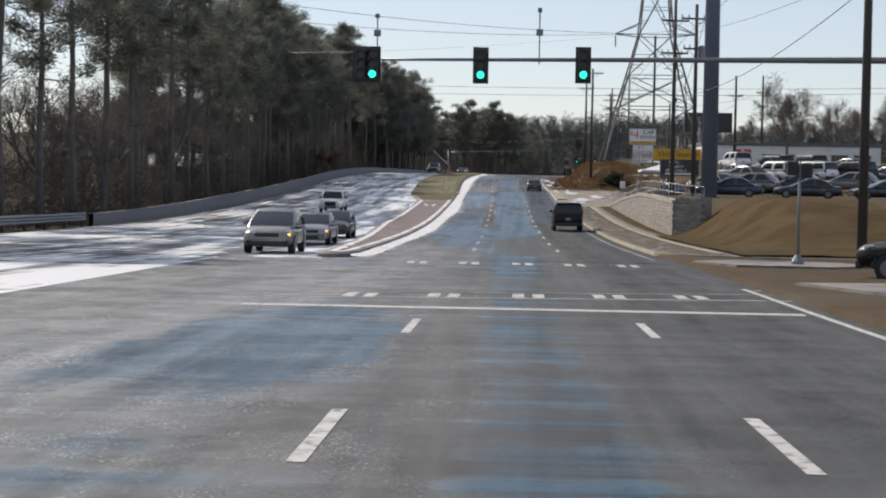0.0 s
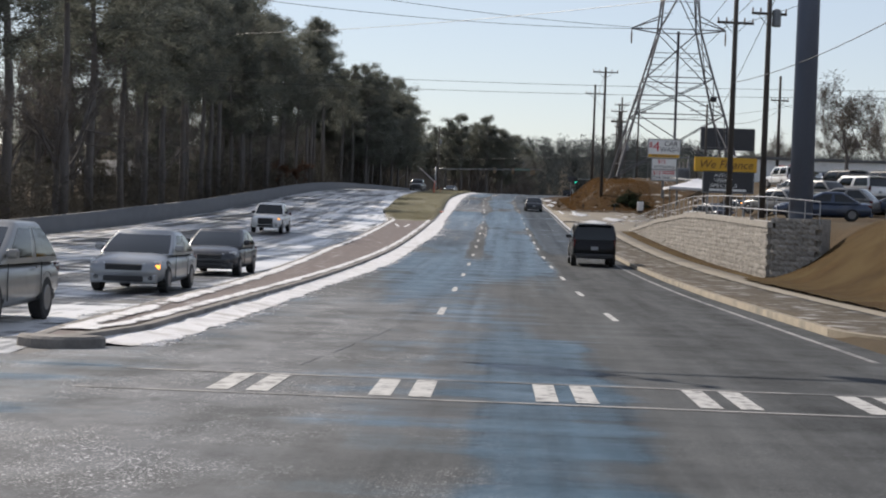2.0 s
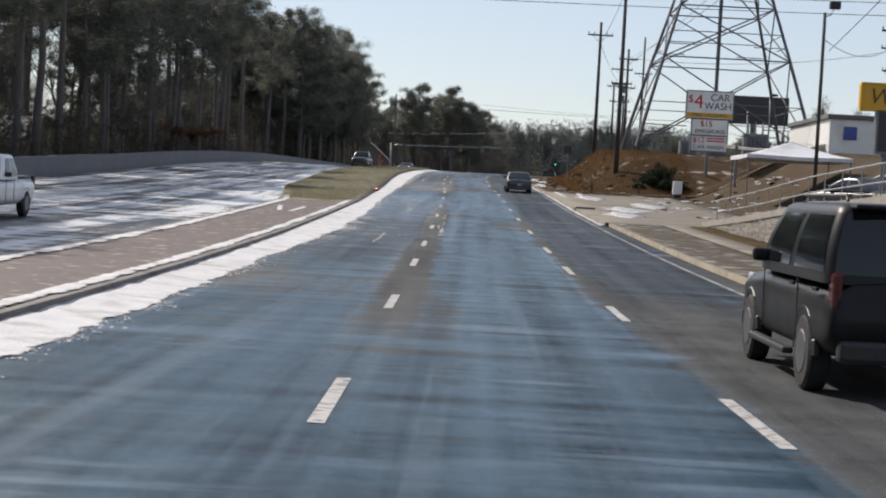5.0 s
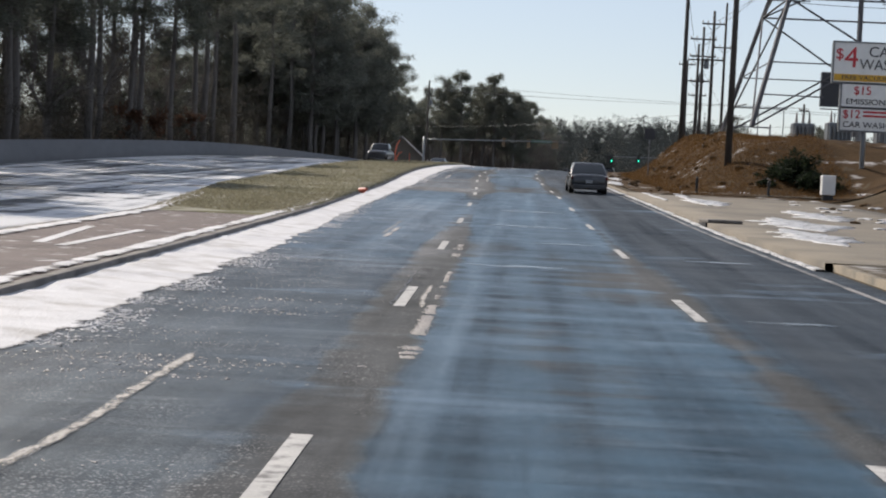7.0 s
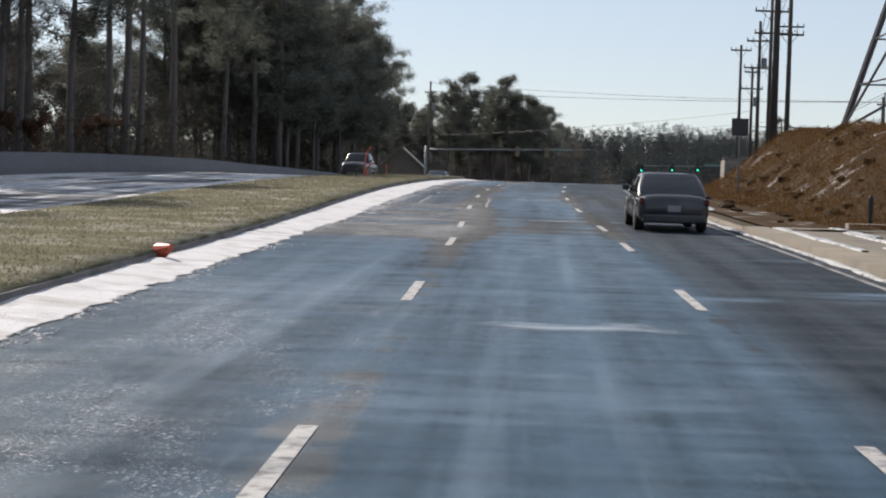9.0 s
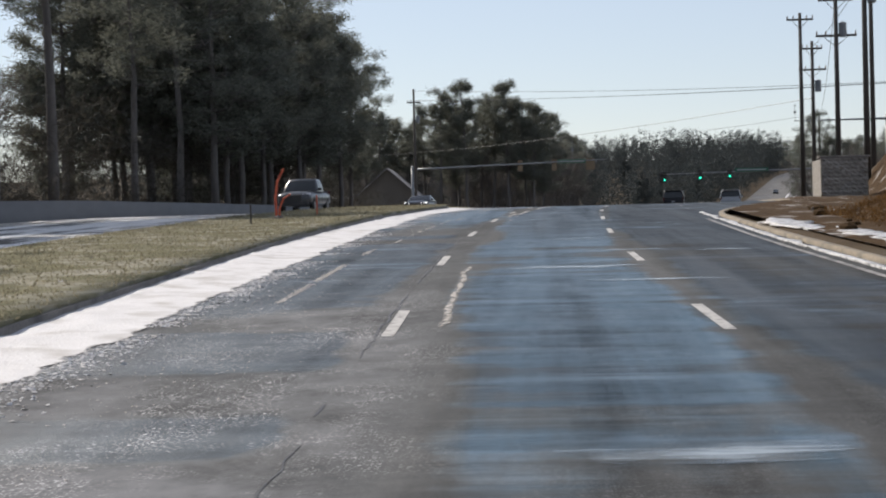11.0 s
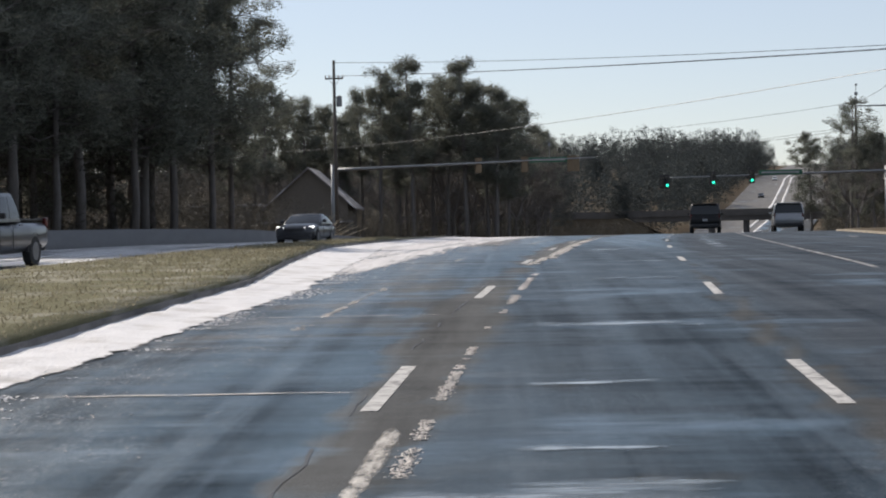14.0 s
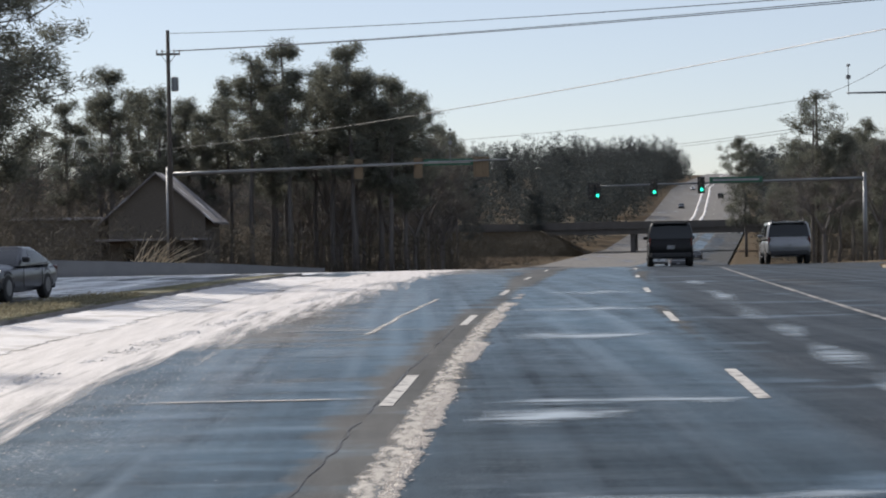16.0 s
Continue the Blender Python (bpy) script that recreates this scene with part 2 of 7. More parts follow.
M_FIELD = material("dry_ground", (0.068, 0.049, 0.03), 0.95, vary=0.4, scale=0.6, second=(0.08, 0.065, 0.045), mask_scale=0.08, mask=(0.45, 0.6), fine=9, bump=0.9, spec=0.08)
M_BANKG = material("brown_winter_turf", (0.05, 0.03, 0.011), 0.95, vary=0.5, scale=0.9, second=(0.07, 0.048, 0.02), mask_scale=0.35, mask=(0.4, 0.62), fine=30, bump=1.0, spec=0.08)
M_LITTER = material("leaf_litter", (0.07, 0.05, 0.032), 0.95, vary=0.4, scale=1.5, second=(0.4, 0.4, 0.42), mask_scale=0.35, mask=(0.66, 0.74), bump=0.8, spec=0.08)
M_CLAY = material("clay_bank", (0.052, 0.031, 0.014), 0.95, vary=0.5, scale=0.9, second=(0.36, 0.35, 0.34), mask_scale=0.8, mask=(0.585, 0.7), fine=14, bump=1.0, spec=0.08)
M_WALK = material("pavement_concrete", (0.165, 0.142, 0.108), 0.85, vary=0.3, scale=1.0, second=(0.09, 0.08, 0.065), mask_scale=0.5, mask=(0.5, 0.7))
M_PAINT = material("road_paint", (0.4, 0.39, 0.37), 0.65, vary=0.25, scale=4, second=(0.13, 0.125, 0.12), mask_scale=7, mask=(0.5, 0.68), fine=60)
M_PALEP = material("worn_road_paint", (0.24, 0.23, 0.22), 0.7, vary=0.3, scale=4, second=(0.09, 0.09, 0.09), mask_scale=1.4, mask=(0.44, 0.6), fine=60)
M_ICEFILM = material("thin_ice", (0.34, 0.4, 0.45), 0.4, vary=0.3, scale=3, second=(0.1, 0.14, 0.18), mask_scale=2.2, mask=(0.45, 0.65), stretch=(0.4, 2, 1), fine=30, bump=0.2)
M_YELLOW = material("yellow_paint", (0.5, 0.33, 0.08), 0.6, vary=0.2, scale=4, second=(0.14, 0.13, 0.12), mask_scale=2.5, mask=(0.5, 0.62), fine=60)
M_CONC = material("barrier_concrete", (0.125, 0.127, 0.13), 0.85, vary=0.18, scale=0.6, stretch=(1, 1, 3))
M_BLOCK = material("split_stone_block", (0.27, 0.25, 0.222), 0.92, vary=0.35, scale=5, fine=22, bump=1.0, rand=0.2, island=0.16)
M_STEEL = material("galvanised_steel", (0.18, 0.19, 0.2), 0.5, 0.6, vary=0.15, scale=1)
M_RAIL = material("handrail_steel", (0.3, 0.3, 0.31), 0.45, 0.5, vary=0.15)
M_VERGE = material("frosted_verge", (0.085, 0.072, 0.056), 0.9, vary=0.5, scale=1.8, second=(0.3, 0.295, 0.29), mask_scale=1.6, mask=(0.53, 0.72), fine=14, bump=1.0, spec=0.08)
M_RUTS = material("rutted_snow", (0.55, 0.53, 0.52), 0.6, vary=0.3, scale=3, stretch=(2.2, 0.14, 1), fine=30, bump=0.8)
M_HOUSE = material("dark_weatherboard", (0.1, 0.085, 0.07), 0.85, vary=0.25, scale=3, stretch=(1, 1, 6))
M_SHINGLE = material("roof_shingle", (0.16, 0.15, 0.15), 0.9, vary=0.3, scale=4, second=(0.5, 0.5, 0.52), mask_scale=0.5, mask=(0.55, 0.7))
M_BROWN = material("sign_brown", (0.12, 0.05, 0.01), 0.5)
M_ORANGEP = material("orange_plastic", (0.5, 0.1, 0.05), 0.5)
M_LATTICE = material("dull_tower_steel", (0.1, 0.1, 0.108), 0.7, 0.2, vary=0.2)
M_MONO = material("weathered_steel_pole", (0.13, 0.16, 0.22), 0.5, 0.3, vary=0.15, scale=0.8, stretch=(1, 1, 0.2))
M_WOOD = material("creosoted_wood", (0.06, 0.052, 0.046), 0.9, vary=0.3, scale=4, stretch=(1, 1, 0.1), bump=0.5)
M_BARK = material("pine_bark", (0.115, 0.104, 0.097), 0.95, vary=0.35, scale=5, stretch=(1, 1, 0.3), bump=0.8)
M_NEEDLE = leafy("pine_needles", (0.15, 0.157, 0.13), 0.4)
M_BARE = leafy("bare_twigs", (0.1, 0.09, 0.08), 0.35)
M_FARLEAF = leafy("far_woods", (0.05, 0.058, 0.057), 0.15, 0.25)
M_GIRDER = material("weathered_girder", (0.09, 0.08, 0.072), 0.8, vary=0.25, scale=0.5)
M_THICK = leafy("dark_thicket", (0.06, 0.056, 0.047), 0.3, 0.3)
M_RUST = leafy("rust_leaves", (0.1, 0.056, 0.038), 0.3)
M_GRASSB = leafy("grass_blades", (0.235, 0.215, 0.15), 0.4)
M_BANKB = leafy("brown_grass_blades", (0.12, 0.066, 0.025), 0.4)
M_BUSH = leafy("evergreen_bush", (0.018, 0.026, 0.014))
M_STRAW = material("pale_dead_wood", (0.42, 0.36, 0.27), 0.9, vary=0.3)
M_BLACK = material("black_housing", (0.012, 0.012, 0.013), 0.5, vary=0.2)
M_SIGNY = material("signal_yellow_back", (0.13, 0.09, 0.05), 0.5, vary=0.15)


def broken(mat, stretch, scale, detail, low, high, most=1.0):
    """A thin covering that breaks up: it lies where the mesh's "cover" and a noise together are high."""
    n, l = mat.node_tree.nodes, mat.node_tree.links
    mp = n.new("ShaderNodeMapping")
    mp.inputs["Scale"].default_value = stretch
    l.new(n["Texture Coordinate"].outputs["Object"], mp.inputs[0])
    lace = n.new("ShaderNodeTexNoise")
    lace.inputs["Scale"].default_value, lace.inputs["Detail"].default_value, lace.inputs["Roughness"].default_value = scale, detail, 0.68
    l.new(mp.outputs[0], lace.inputs[0])
    cover = n.new("ShaderNodeAttribute")
    cover.attribute_name = "cover"
    both = n.new("ShaderNodeMath")
    both.operation = "ADD"
    l.new(lace.outputs[0], both.inputs[0])
    l.new(cover.outputs["Fac"], both.inputs[1])
    step = n.new("ShaderNodeMapRange")
    step.inputs[1].default_value, step.inputs[2].default_value, step.inputs[4].default_value = low, high, most
    l.new(both.outputs[0], step.inputs[0])
    clear, mix = n.new("ShaderNodeBsdfTransparent"), n.new("ShaderNodeMixShader")
    l.new(step.outputs[0], mix.inputs[0])
    l.new(clear.outputs[0], mix.inputs[1])
    l.new(n["Principled BSDF"].outputs[0], mix.inputs[2])
    l.new(mix.outputs[0], n["Material Output"].inputs[0])
    return mat


broken(M_ICEFILM, (0.4, 3.4, 1), 1.5, 7, 0.78, 1.12, 0.85)
M_SNOWF = broken(material("thinning_snow", (0.56, 0.555, 0.56), 0.75, vary=0.16, scale=2, bump=1.0, fine=26, second=(0.36, 0.345, 0.33), mask_scale=1.6, mask=(0.5, 0.72)), (1.1, 0.75, 1), 2.2, 9, 0.72, 0.86)
M_RUTS = broken(M_RUTS, (2.4, 0.16, 1), 1.0, 9, 0.86, 1.06, 0.92)
M_PALECRUST = broken(M_PALECRUST, (5, 1.8, 1), 2.2, 9, 1.02, 1.26, 0.85)
M_CABLE = material("cable", (0.03, 0.03, 0.032), 0.5, vary=0.1)
M_INSUL = material("insulator_porcelain", (0.3, 0.25, 0.22), 0.3)
M_LAMPG = glow("green_signal_lens", (0.01, 0.8, 0.5), 1.6)
M_LENS = material("dark_signal_lens", (0.03, 0.025, 0.02), 0.3)
M_GLASS = material("tinted_car_glass", (0.008, 0.011, 0.012), 0.05, vary=0.05, bump=0)
M_TYRE = material("tyre_rubber", (0.018, 0.018, 0.018), 0.85)
M_RIM = material("alloy_rim", (0.16, 0.16, 0.165), 0.4, 0.7)
M_TRIM = material("black_trim", (0.02, 0.02, 0.022), 0.55)
M_TAIL = material("red_lens", (0.07, 0.006, 0.006), 0.2)
M_AMBER = glow("amber_lamp", (1.0, 0.35, 0.05), 2.0)
M_HEAD = glow("headlamp_on", (1.0, 0.98, 0.95), 1.3)
M_HEADOFF = material("headlamp_lens", (0.5, 0.52, 0.54), 0.12)
M_TENT = material("tent_canvas", (0.6, 0.6, 0.62), 0.7, vary=0.12, scale=1.5)
M_PLATE = material("plate_white", (0.25, 0.26, 0.27), 0.5)


def car_paint(name, colour, metal=0.2, rough=0.3, dust=0.05):
    m = material(name, colour, rough, metal, vary=0.08, scale=2, bump=0.02, second=tuple(0.7 * v + dust for v in colour), mask_scale=1.5, mask=(0.5, 0.75), second_rough=0.5)
    m.node_tree.nodes["Principled BSDF"].inputs["Coat Weight"].default_value = 0.35
    return m


P_BLACK = car_paint("black_car_paint", (0.005, 0.005, 0.006), 0.0, 0.4, 0.008)
P_BLACK.node_tree.nodes["Principled BSDF"].inputs["Coat Weight"].default_value = 0.08
P_BLACK.node_tree.nodes["Principled BSDF"].inputs["Specular IOR Level"].default_value = 0.25
P_SILVER = car_paint("silver_car_paint", (0.26, 0.27, 0.28), 0.4)
P_WHITE = car_paint("white_car_paint", (0.7, 0.7, 0.69), 0.0)
P_DARK = car_paint("charcoal_car_paint", (0.035, 0.037, 0.042), 0.4)
P_BEIGE = car_paint("champagne_car_paint", (0.2, 0.195, 0.185), 0.3)
P_BLUE = car_paint("dark_blue_car_paint", (0.03, 0.045, 0.08), 0.3)
P_RED = car_paint("dark_red_car_paint", (0.16, 0.025, 0.02), 0.3)

# ---------- the plan: one long road with its profile ----------
ROAD_Y = [-80, 0, 9, 27, 44.5, 63, 83, 93, 103, 113, 123, 132, 142, 151, 160, 178, 195, 213, 231, 248, 265, 282, 290, 308, 321, 340, 358, 370, 380, 400, 420, 470, 540, 650, 700, 760, 900, 965, 1100, 1400]
ROAD_Z = [0.9, 0, -0.152, -0.43, -0.655, -0.9, -1.12, -1.174, -1.19, -1.162, -1.082, -0.95, -0.764, -0.55, -0.335, 0.145, 0.73, 1.344, 2.046, 2.67, 3.232, 3.666, 3.827, 3.99, 4.06, 4.1, 4.05, 3.85, 3.6, 3.1, 2.55, 1.3, 0.5, 1.5, 4.6, 9.8, 19, 22.8, 29.2, 43.4]
LINE_Y = [-80, 0, 25, 57, 84, 108, 155, 180, 204, 225, 240, 248, 260, 272, 284, 296, 308, 321, 340, 380, 420, 470, 540, 650, 760, 900, 965, 1100, 1400]
LINE_X = [2.5, 2.15, 2.03, 1.95, 1.69, 1.53, 1.2, 1.0, 0.74, 0.24, 0.1, 0.2, 0.5, 0.94, 1.65, 2.5, 3.46, 4.68, 6.8, 12, 18.5, 27.5, 41, 64, 90, 117, 129, 157, 222]
ease = np.ones(9) / 9
_yy = np.arange(-120, 1441, 1.0)
_zz = np.convolve(np.pad(np.interp(_yy, ROAD_Y, ROAD_Z), 4, mode="edge"), ease, "valid")
_xx = np.convolve(np.pad(np.interp(_yy, LINE_Y, LINE_X), 4, mode="edge"), ease, "valid")


def redge(y):
    """The right-hand edge of the carriageway, with its turning lane before the second crossing."""
    k = min(1.0, max(0.0, (y - 256) / 30))
    f = min(1.0, max(0.0, (y - 346) / 20))
    return 5.75 + 5.2 * k * k * (3 - 2 * k) + 4 * f * f if y < 420 else 9.0


def zr(y):
    return float(np.interp(y, _yy, _zz))


def sx(y):
    """How far the road has bent from its line at the first crossing."""
    return float(np.interp(y, _yy, _xx)) - 2.0


def at(y, u, dz=0.0):
    return Vector((u + sx(y), y, zr(y) + dz))


def smooth(v, a, b):
    t = min(1.0, max(0.0, (v - a) / (b - a)))
    return t * t * (3 - 2 * t)


def kerb_u(y):
    return float(np.interp(y, [56, 60, 285, 312, 345, 360], [-6.4, -5.75, -5.85, -9.5, -10.6, -10.7]))


def far_kerb_u(y):
    return float(np.interp(y, [56, 60, 78, 117, 172, 195, 230, 290, 320, 350, 360], [-6.6, -6.95, -7.5, -9.1, -9.4, -11.5, -12.0, -12.3, -12.0, -11.6, -11.2]))


def wall_u(y):
    return float(np.interp(y, [60, 95, 150, 250, 300, 400], [-27.0, -26.8, -26.2, -25.5, -25.5, -26]))


def lot_z(y):
    return 1.25 + max(0.0, y - 122) * 0.045


def ground_z(y, u):
    base = zr(y)
    z = base
    if u < -28.5:
        z = base - 0.4 + 0.5 * noise.noise((u * 0.06, y * 0.05, 0)) - 1.4 * smooth(-u, 30, 48) * (1 - smooth(y, 150, 260))
    elif u < (5.9 if y < 250 else redge(y) + 0.3):
        z = base - 0.3
    else:
        z = base + 0.1
        if y < 100:      # bank beside the first crossing
            top = 1.25
            k = smooth(u, 9.5, 14.0) * smooth(y, 61, 84)
            z = z + (top - z) * k
        elif y < 165:
            edge = np.interp(y, [97, 127, 155, 165], [1.15, 1.3, 0.45, 0.1])
            near = edge + (lot_z(y) - edge) * smooth(u, 13, 22)
            z = base + 0.13 if u < 10.6 else float(near)
        elif y < 208:
            z = base + 0.1 + (lot_z(y) - base) * smooth(u, 14.5, 25)
        if y >= 200:
            k = smooth(y, 209, 224) * (1 - smooth(y, 244, 257) * (1 - smooth(u, 15, 18))) * (1 - smooth(y, 290, 330))
            h = 2.9 * smooth(u, 8.0, 13.0) + (0.3 * noise.noise((u * 0.3, y * 0.2, 3)) + 0.12 * noise.noise((u * 1.1, y * 0.9, 7))) * smooth(u, 8.0, 10)
            up = base + 0.12 + h * k
            if y < 208:
                z = z
            else:
                lot = max(0.0, lot_z(208) - zr(208)) * smooth(u, 14.5, 25) * (1 - smooth(y, 208, 240))
                z = max(up, base + 0.1 + lot)
            if y > 284:
                z = max(z, base + 0.1 + 0.6 * smooth(u, 14, 17.5) * (1 - smooth(y, 330, 370)))
    far = smooth(y, 430, 620)
    if far > 0:
        side = min(1.0, max(0.0, (abs(u) - 24) / 120))
        z += far * (side * (6 + 9 * noise.noise((u * 0.006, y * 0.004, 9))) - 0.3)
    return z


# ---------- makers ----------
def mesh_of(name, bm, mat):
    me = bpy.data.meshes.new(name)
    bm.normal_update()
    bm.to_mesh(me)
    bm.free()
    for mt in (mat if isinstance(mat, (list, tuple)) else [mat]):
        me.materials.append(mt)
    return me


def part(name, bm, mat, parent=None, label="", smooth_faces=False):
    me = mesh_of(name, bm, mat)
    if smooth_faces:
        me.polygons.foreach_set("use_smooth", [True] * len(me.polygons))
    ob = new(name, me)
    if parent:
        ob.parent = parent
    if label:
        ob["label"] = label
    return ob


def thing(name, m, label, category, group="", kind=""):
    ob = new(name)
    ob.matrix_world = m
    ob.empty_display_size = 0.2
    return tagged(ob, label, category, group, kind)


def box(bm, x0, x1, y0, y1, z0, z1, bevel=0.0):
    r = bmesh.ops.create_cube(bm, size=1)
    bmesh.ops.scale(bm, vec=(x1 - x0, y1 - y0, z1 - z0), verts=r["verts"])
    bmesh.ops.translate(bm, vec=((x0 + x1) / 2, (y0 + y1) / 2, (z0 + z1) / 2), verts=r["verts"])
    if bevel:
        es = list({e for v in r["verts"] for e in v.link_edges})
        bmesh.ops.bevel(bm, geom=es, offset=bevel, segments=2, affect="EDGES", profile=0.5)
    return r["verts"]


def tube(bm, pts, radii, n=8, cap=True):
    """A round bar through pts, with a radius at each."""
    rings = []
    pts = [Vector(p) for p in pts]
    for i, p in enumerate(pts):
        d = (pts[min(i + 1, len(pts) - 1)] - pts[max(i - 1, 0)]).normalized()
        a = d.orthogonal().normalized() if abs(d.z) < 0.9 else Vector((1, 0, 0))
        a = (a - d * a.dot(d)).normalized()
        b = d.cross(a)
        r = radii[i] if isinstance(radii, (list, tuple)) else radii
        rings.append([bm.verts.new(p + (a * math.cos(2 * math.pi * k / n) + b * math.sin(2 * math.pi * k / n)) * r) for k in range(n)])
    for q, w in zip(rings, rings[1:]):
        for k in range(n):
            bm.faces.new((q[k], q[(k + 1) % n], w[(k + 1) % n], w[k]))
    if cap:
        bm.faces.new(rings[0][::-1])
        bm.faces.new(rings[-1])


def sheet(name, rows, mat, parent=None, label=""):
    """A surface through rows of points."""
    bm = bmesh.new()
    vs = [[bm.verts.new(p) for p in r] for r in rows]
    for a, b in zip(vs, vs[1:]):
        for k in range(len(a) - 1):
            bm.faces.new((a[k], a[k + 1], b[k + 1], b[k]))
    return part(name, bm, mat, parent, label, True)


def strip(name, y0, y1, left, right, mat, dz=0.0, step=2.0, across=6, label="", parent=None):
    """A stretch of the road between two lines along it."""
    n = max(1, int(round((y1 - y0) / step)))
    rows = []
    for i in range(n + 1):
        y = y0 + (y1 - y0) * i / n
        a, b = left(y) if callable(left) else left, right(y) if callable(right) else right
        rows.append([at(y, a + (b - a) * k / across, dz) for k in range(across + 1)])
    return sheet(name, rows, mat, parent, label)


def solid_strip(name, y0, y1, left, right, mat, top, bottom=-0.3, step=1.5, rough=0.0, label="", across=3, parent=None, thin=None):
    """A low solid that runs along the road: top face and both sides."""
    n = max(1, int(round((y1 - y0) / step)))
    rows = []
    for i in range(n + 1):
        y = y0 + (y1 - y0) * i / n
        a, b = left(y) if callable(left) else left, right(y) if callable(right) else right
        h = top(y) if callable(top) else top
        j = [rough * noise.noise((y * 0.9, k * 3.1, 5)) for k in range(across + 1)]
        row = [at(y, a, bottom)]
        for k in range(across + 1):
            row.append(at(y, a + (b - a) * k / across + (j[k] if 0 < k < across else 0), (thin if thin and k == across else h + 0.4 * j[k])))
        row.append(at(y, b, bottom))
        rows.append(row)
    return sheet(name, rows, mat, parent, label)


def film(name, y0, y1, left, right, mat, cover, label, category, dz=0.006, step=0.4, across=8):
    """A thin covering on the road between two lines along it; cover(f, y) tells how closed it lies, f running from the left line to the right one."""
    n = max(4, int((y1 - y0) / step))
    rows, share = [], []
    for i in range(n + 1):
        y = y0 + (y1 - y0) * i / n
        a, b = left(y), right(y)
        rows.append([at(y, a + (b - a) * k / across, dz(k / across, y) if callable(dz) else dz) for k in range(across + 1)])
        share += [cover(k / across, y) for k in range(across + 1)]
    ob = sheet(name, rows, mat)
    ob.data.attributes.new("cover", "FLOAT", "POINT").data.foreach_set("value", share)
    return tagged(ob, label, category, kind="structure")


# ---------- ground and road ----------
us = sorted(set([-420, -300, -220, -160, -120, -95, -75, -60, -50, -44, -38, -34, -31, -29, -28, -26, -15, -6, 0, 5.2, 5.95]
                + [6 + 0.6 * i for i in range(27)] + [23, 25, 28, 32, 37, 43, 50, 60, 75, 95, 120, 160, 220, 300, 420]))
ys = [-120 + 6 * i for i in range(25)] + [30 + 2 * i for i in range(176)] + [382 + 8 * i for i in range(40)] + [710 + 30 * i for i in range(24)]
tagged(sheet("ground", [[at(y, u) + Vector((0, 0, ground_z(y, u) - zr(y))) for u in us] for y in ys], M_FIELD),
       "dry brown winter ground with thin grass", "ground", kind="structure")



def band(v, a, b, soft):
    return smooth(v, a - soft, a + soft) * (1 - smooth(v, b - soft, b + soft))


def water(y, u):
    """Where melt water lies, plus darker cross bands: above 0 wet, below 0 dry."""
    if y < 62:
        return -0.08 + 0.2 * band(u, -0.6, 1.0, 0.4) + 0.2 * band(u, -5.0, -1.4, 0.5) * band(y, 17, 30, 2.0)
    w = (0.14 * band(u, -6, 2.2, 0.5) + 0.1 * band(u, 2.2, 5.2, 0.3)) * smooth(y, 88, 106) - 0.05
    w += 0.17 * band(y, 128, 204, 6)
    w -= 0.34 * band(u, -6, -0.9, 0.3) * (0.8 * band(y, 204, 224, 2) + 0.8 * band(y, 242, 248, 1.5)) - 0.12 * band(u, -6, -1.9, 0.3) * band(y, 225, 241, 1.5)
    # darker bands across the left lane
    w += 0.22 * band(u, -5, -1.8, 0.25) * (2.2 * (band(y, 239.8, 242.3, 0.4) + band(y, 244.6, 247.0, 0.5) + band(y, 218.5, 222, 0.6) + band(y, 214.2, 216, 0.4) + band(y, 210, 212.3, 0.5)))
    w -= 0.2 * (band(u, -1.9, -1.2, 0.15) + band(u, 1.85, 2.35, 0.15)) * smooth(y, 105, 125) + 0.1 * band(u, -2.1, -1.0, 0.3) * band(y, 128, 204, 6)
    w -= 0.05 * band(u, -1.4, -0.8, 0.15) * smooth(y, 200, 240)
    w -= 0.25 * band(u, 2.2, 12, 0.5) * band(y, 40, 118, 10)
    w -= 0.12 * band(u, 4.9, 12, 0.3) * (1 - smooth(y, 250, 270))
    w += 0.14 * band(u, -0.9, 16, 0.4) * smooth(y, 236, 256) * (1 - smooth(y, 330, 360))
    w += 0.12 * band(u, 2.4, 16, 0.3) * smooth(y, 120, 150) * (1 - smooth(y, 370, 400))
    return w


def glazed(y, u):
    """Where water stands on ice, with the sky's reflection painted in blue."""
    return max(0.0, min(1.0, (1 - 0.9 * smooth(u, 1.9, 2.7)) * (1 - 0.5 * band(u, -1.2, 2.4, 0.4) * smooth(y, 236, 252) * (1 - smooth(y, 300, 320))) * (1 - 0.55 * band(u, -6, -1.2, 0.3) * (band(y, 203, 252, 3) + band(y, 130, 160, 5)))))


def frost_and_glare(y, u):
    """Where frost lies in the wood's shade, plus sun glare painted by the crossing."""
    return max(0.0, min(1.0, (0.6 * (1 - smooth(u, -4.5, 1.0)) * (1 - smooth(y, 70, 88)) + 0.7 * band(u, -6, -1.2, 0.6) * (0.25 * band(y, 138, 157, 4) + band(y, 203, 226, 4) + 0.25 * band(y, 227, 251, 4)) + 0.65 * band(u, -6, -1.6, 0.7) * band(y, 157, 190, 4) + 0.35 * band(u, -6, -3, 0.6) * smooth(y, 250, 270))))


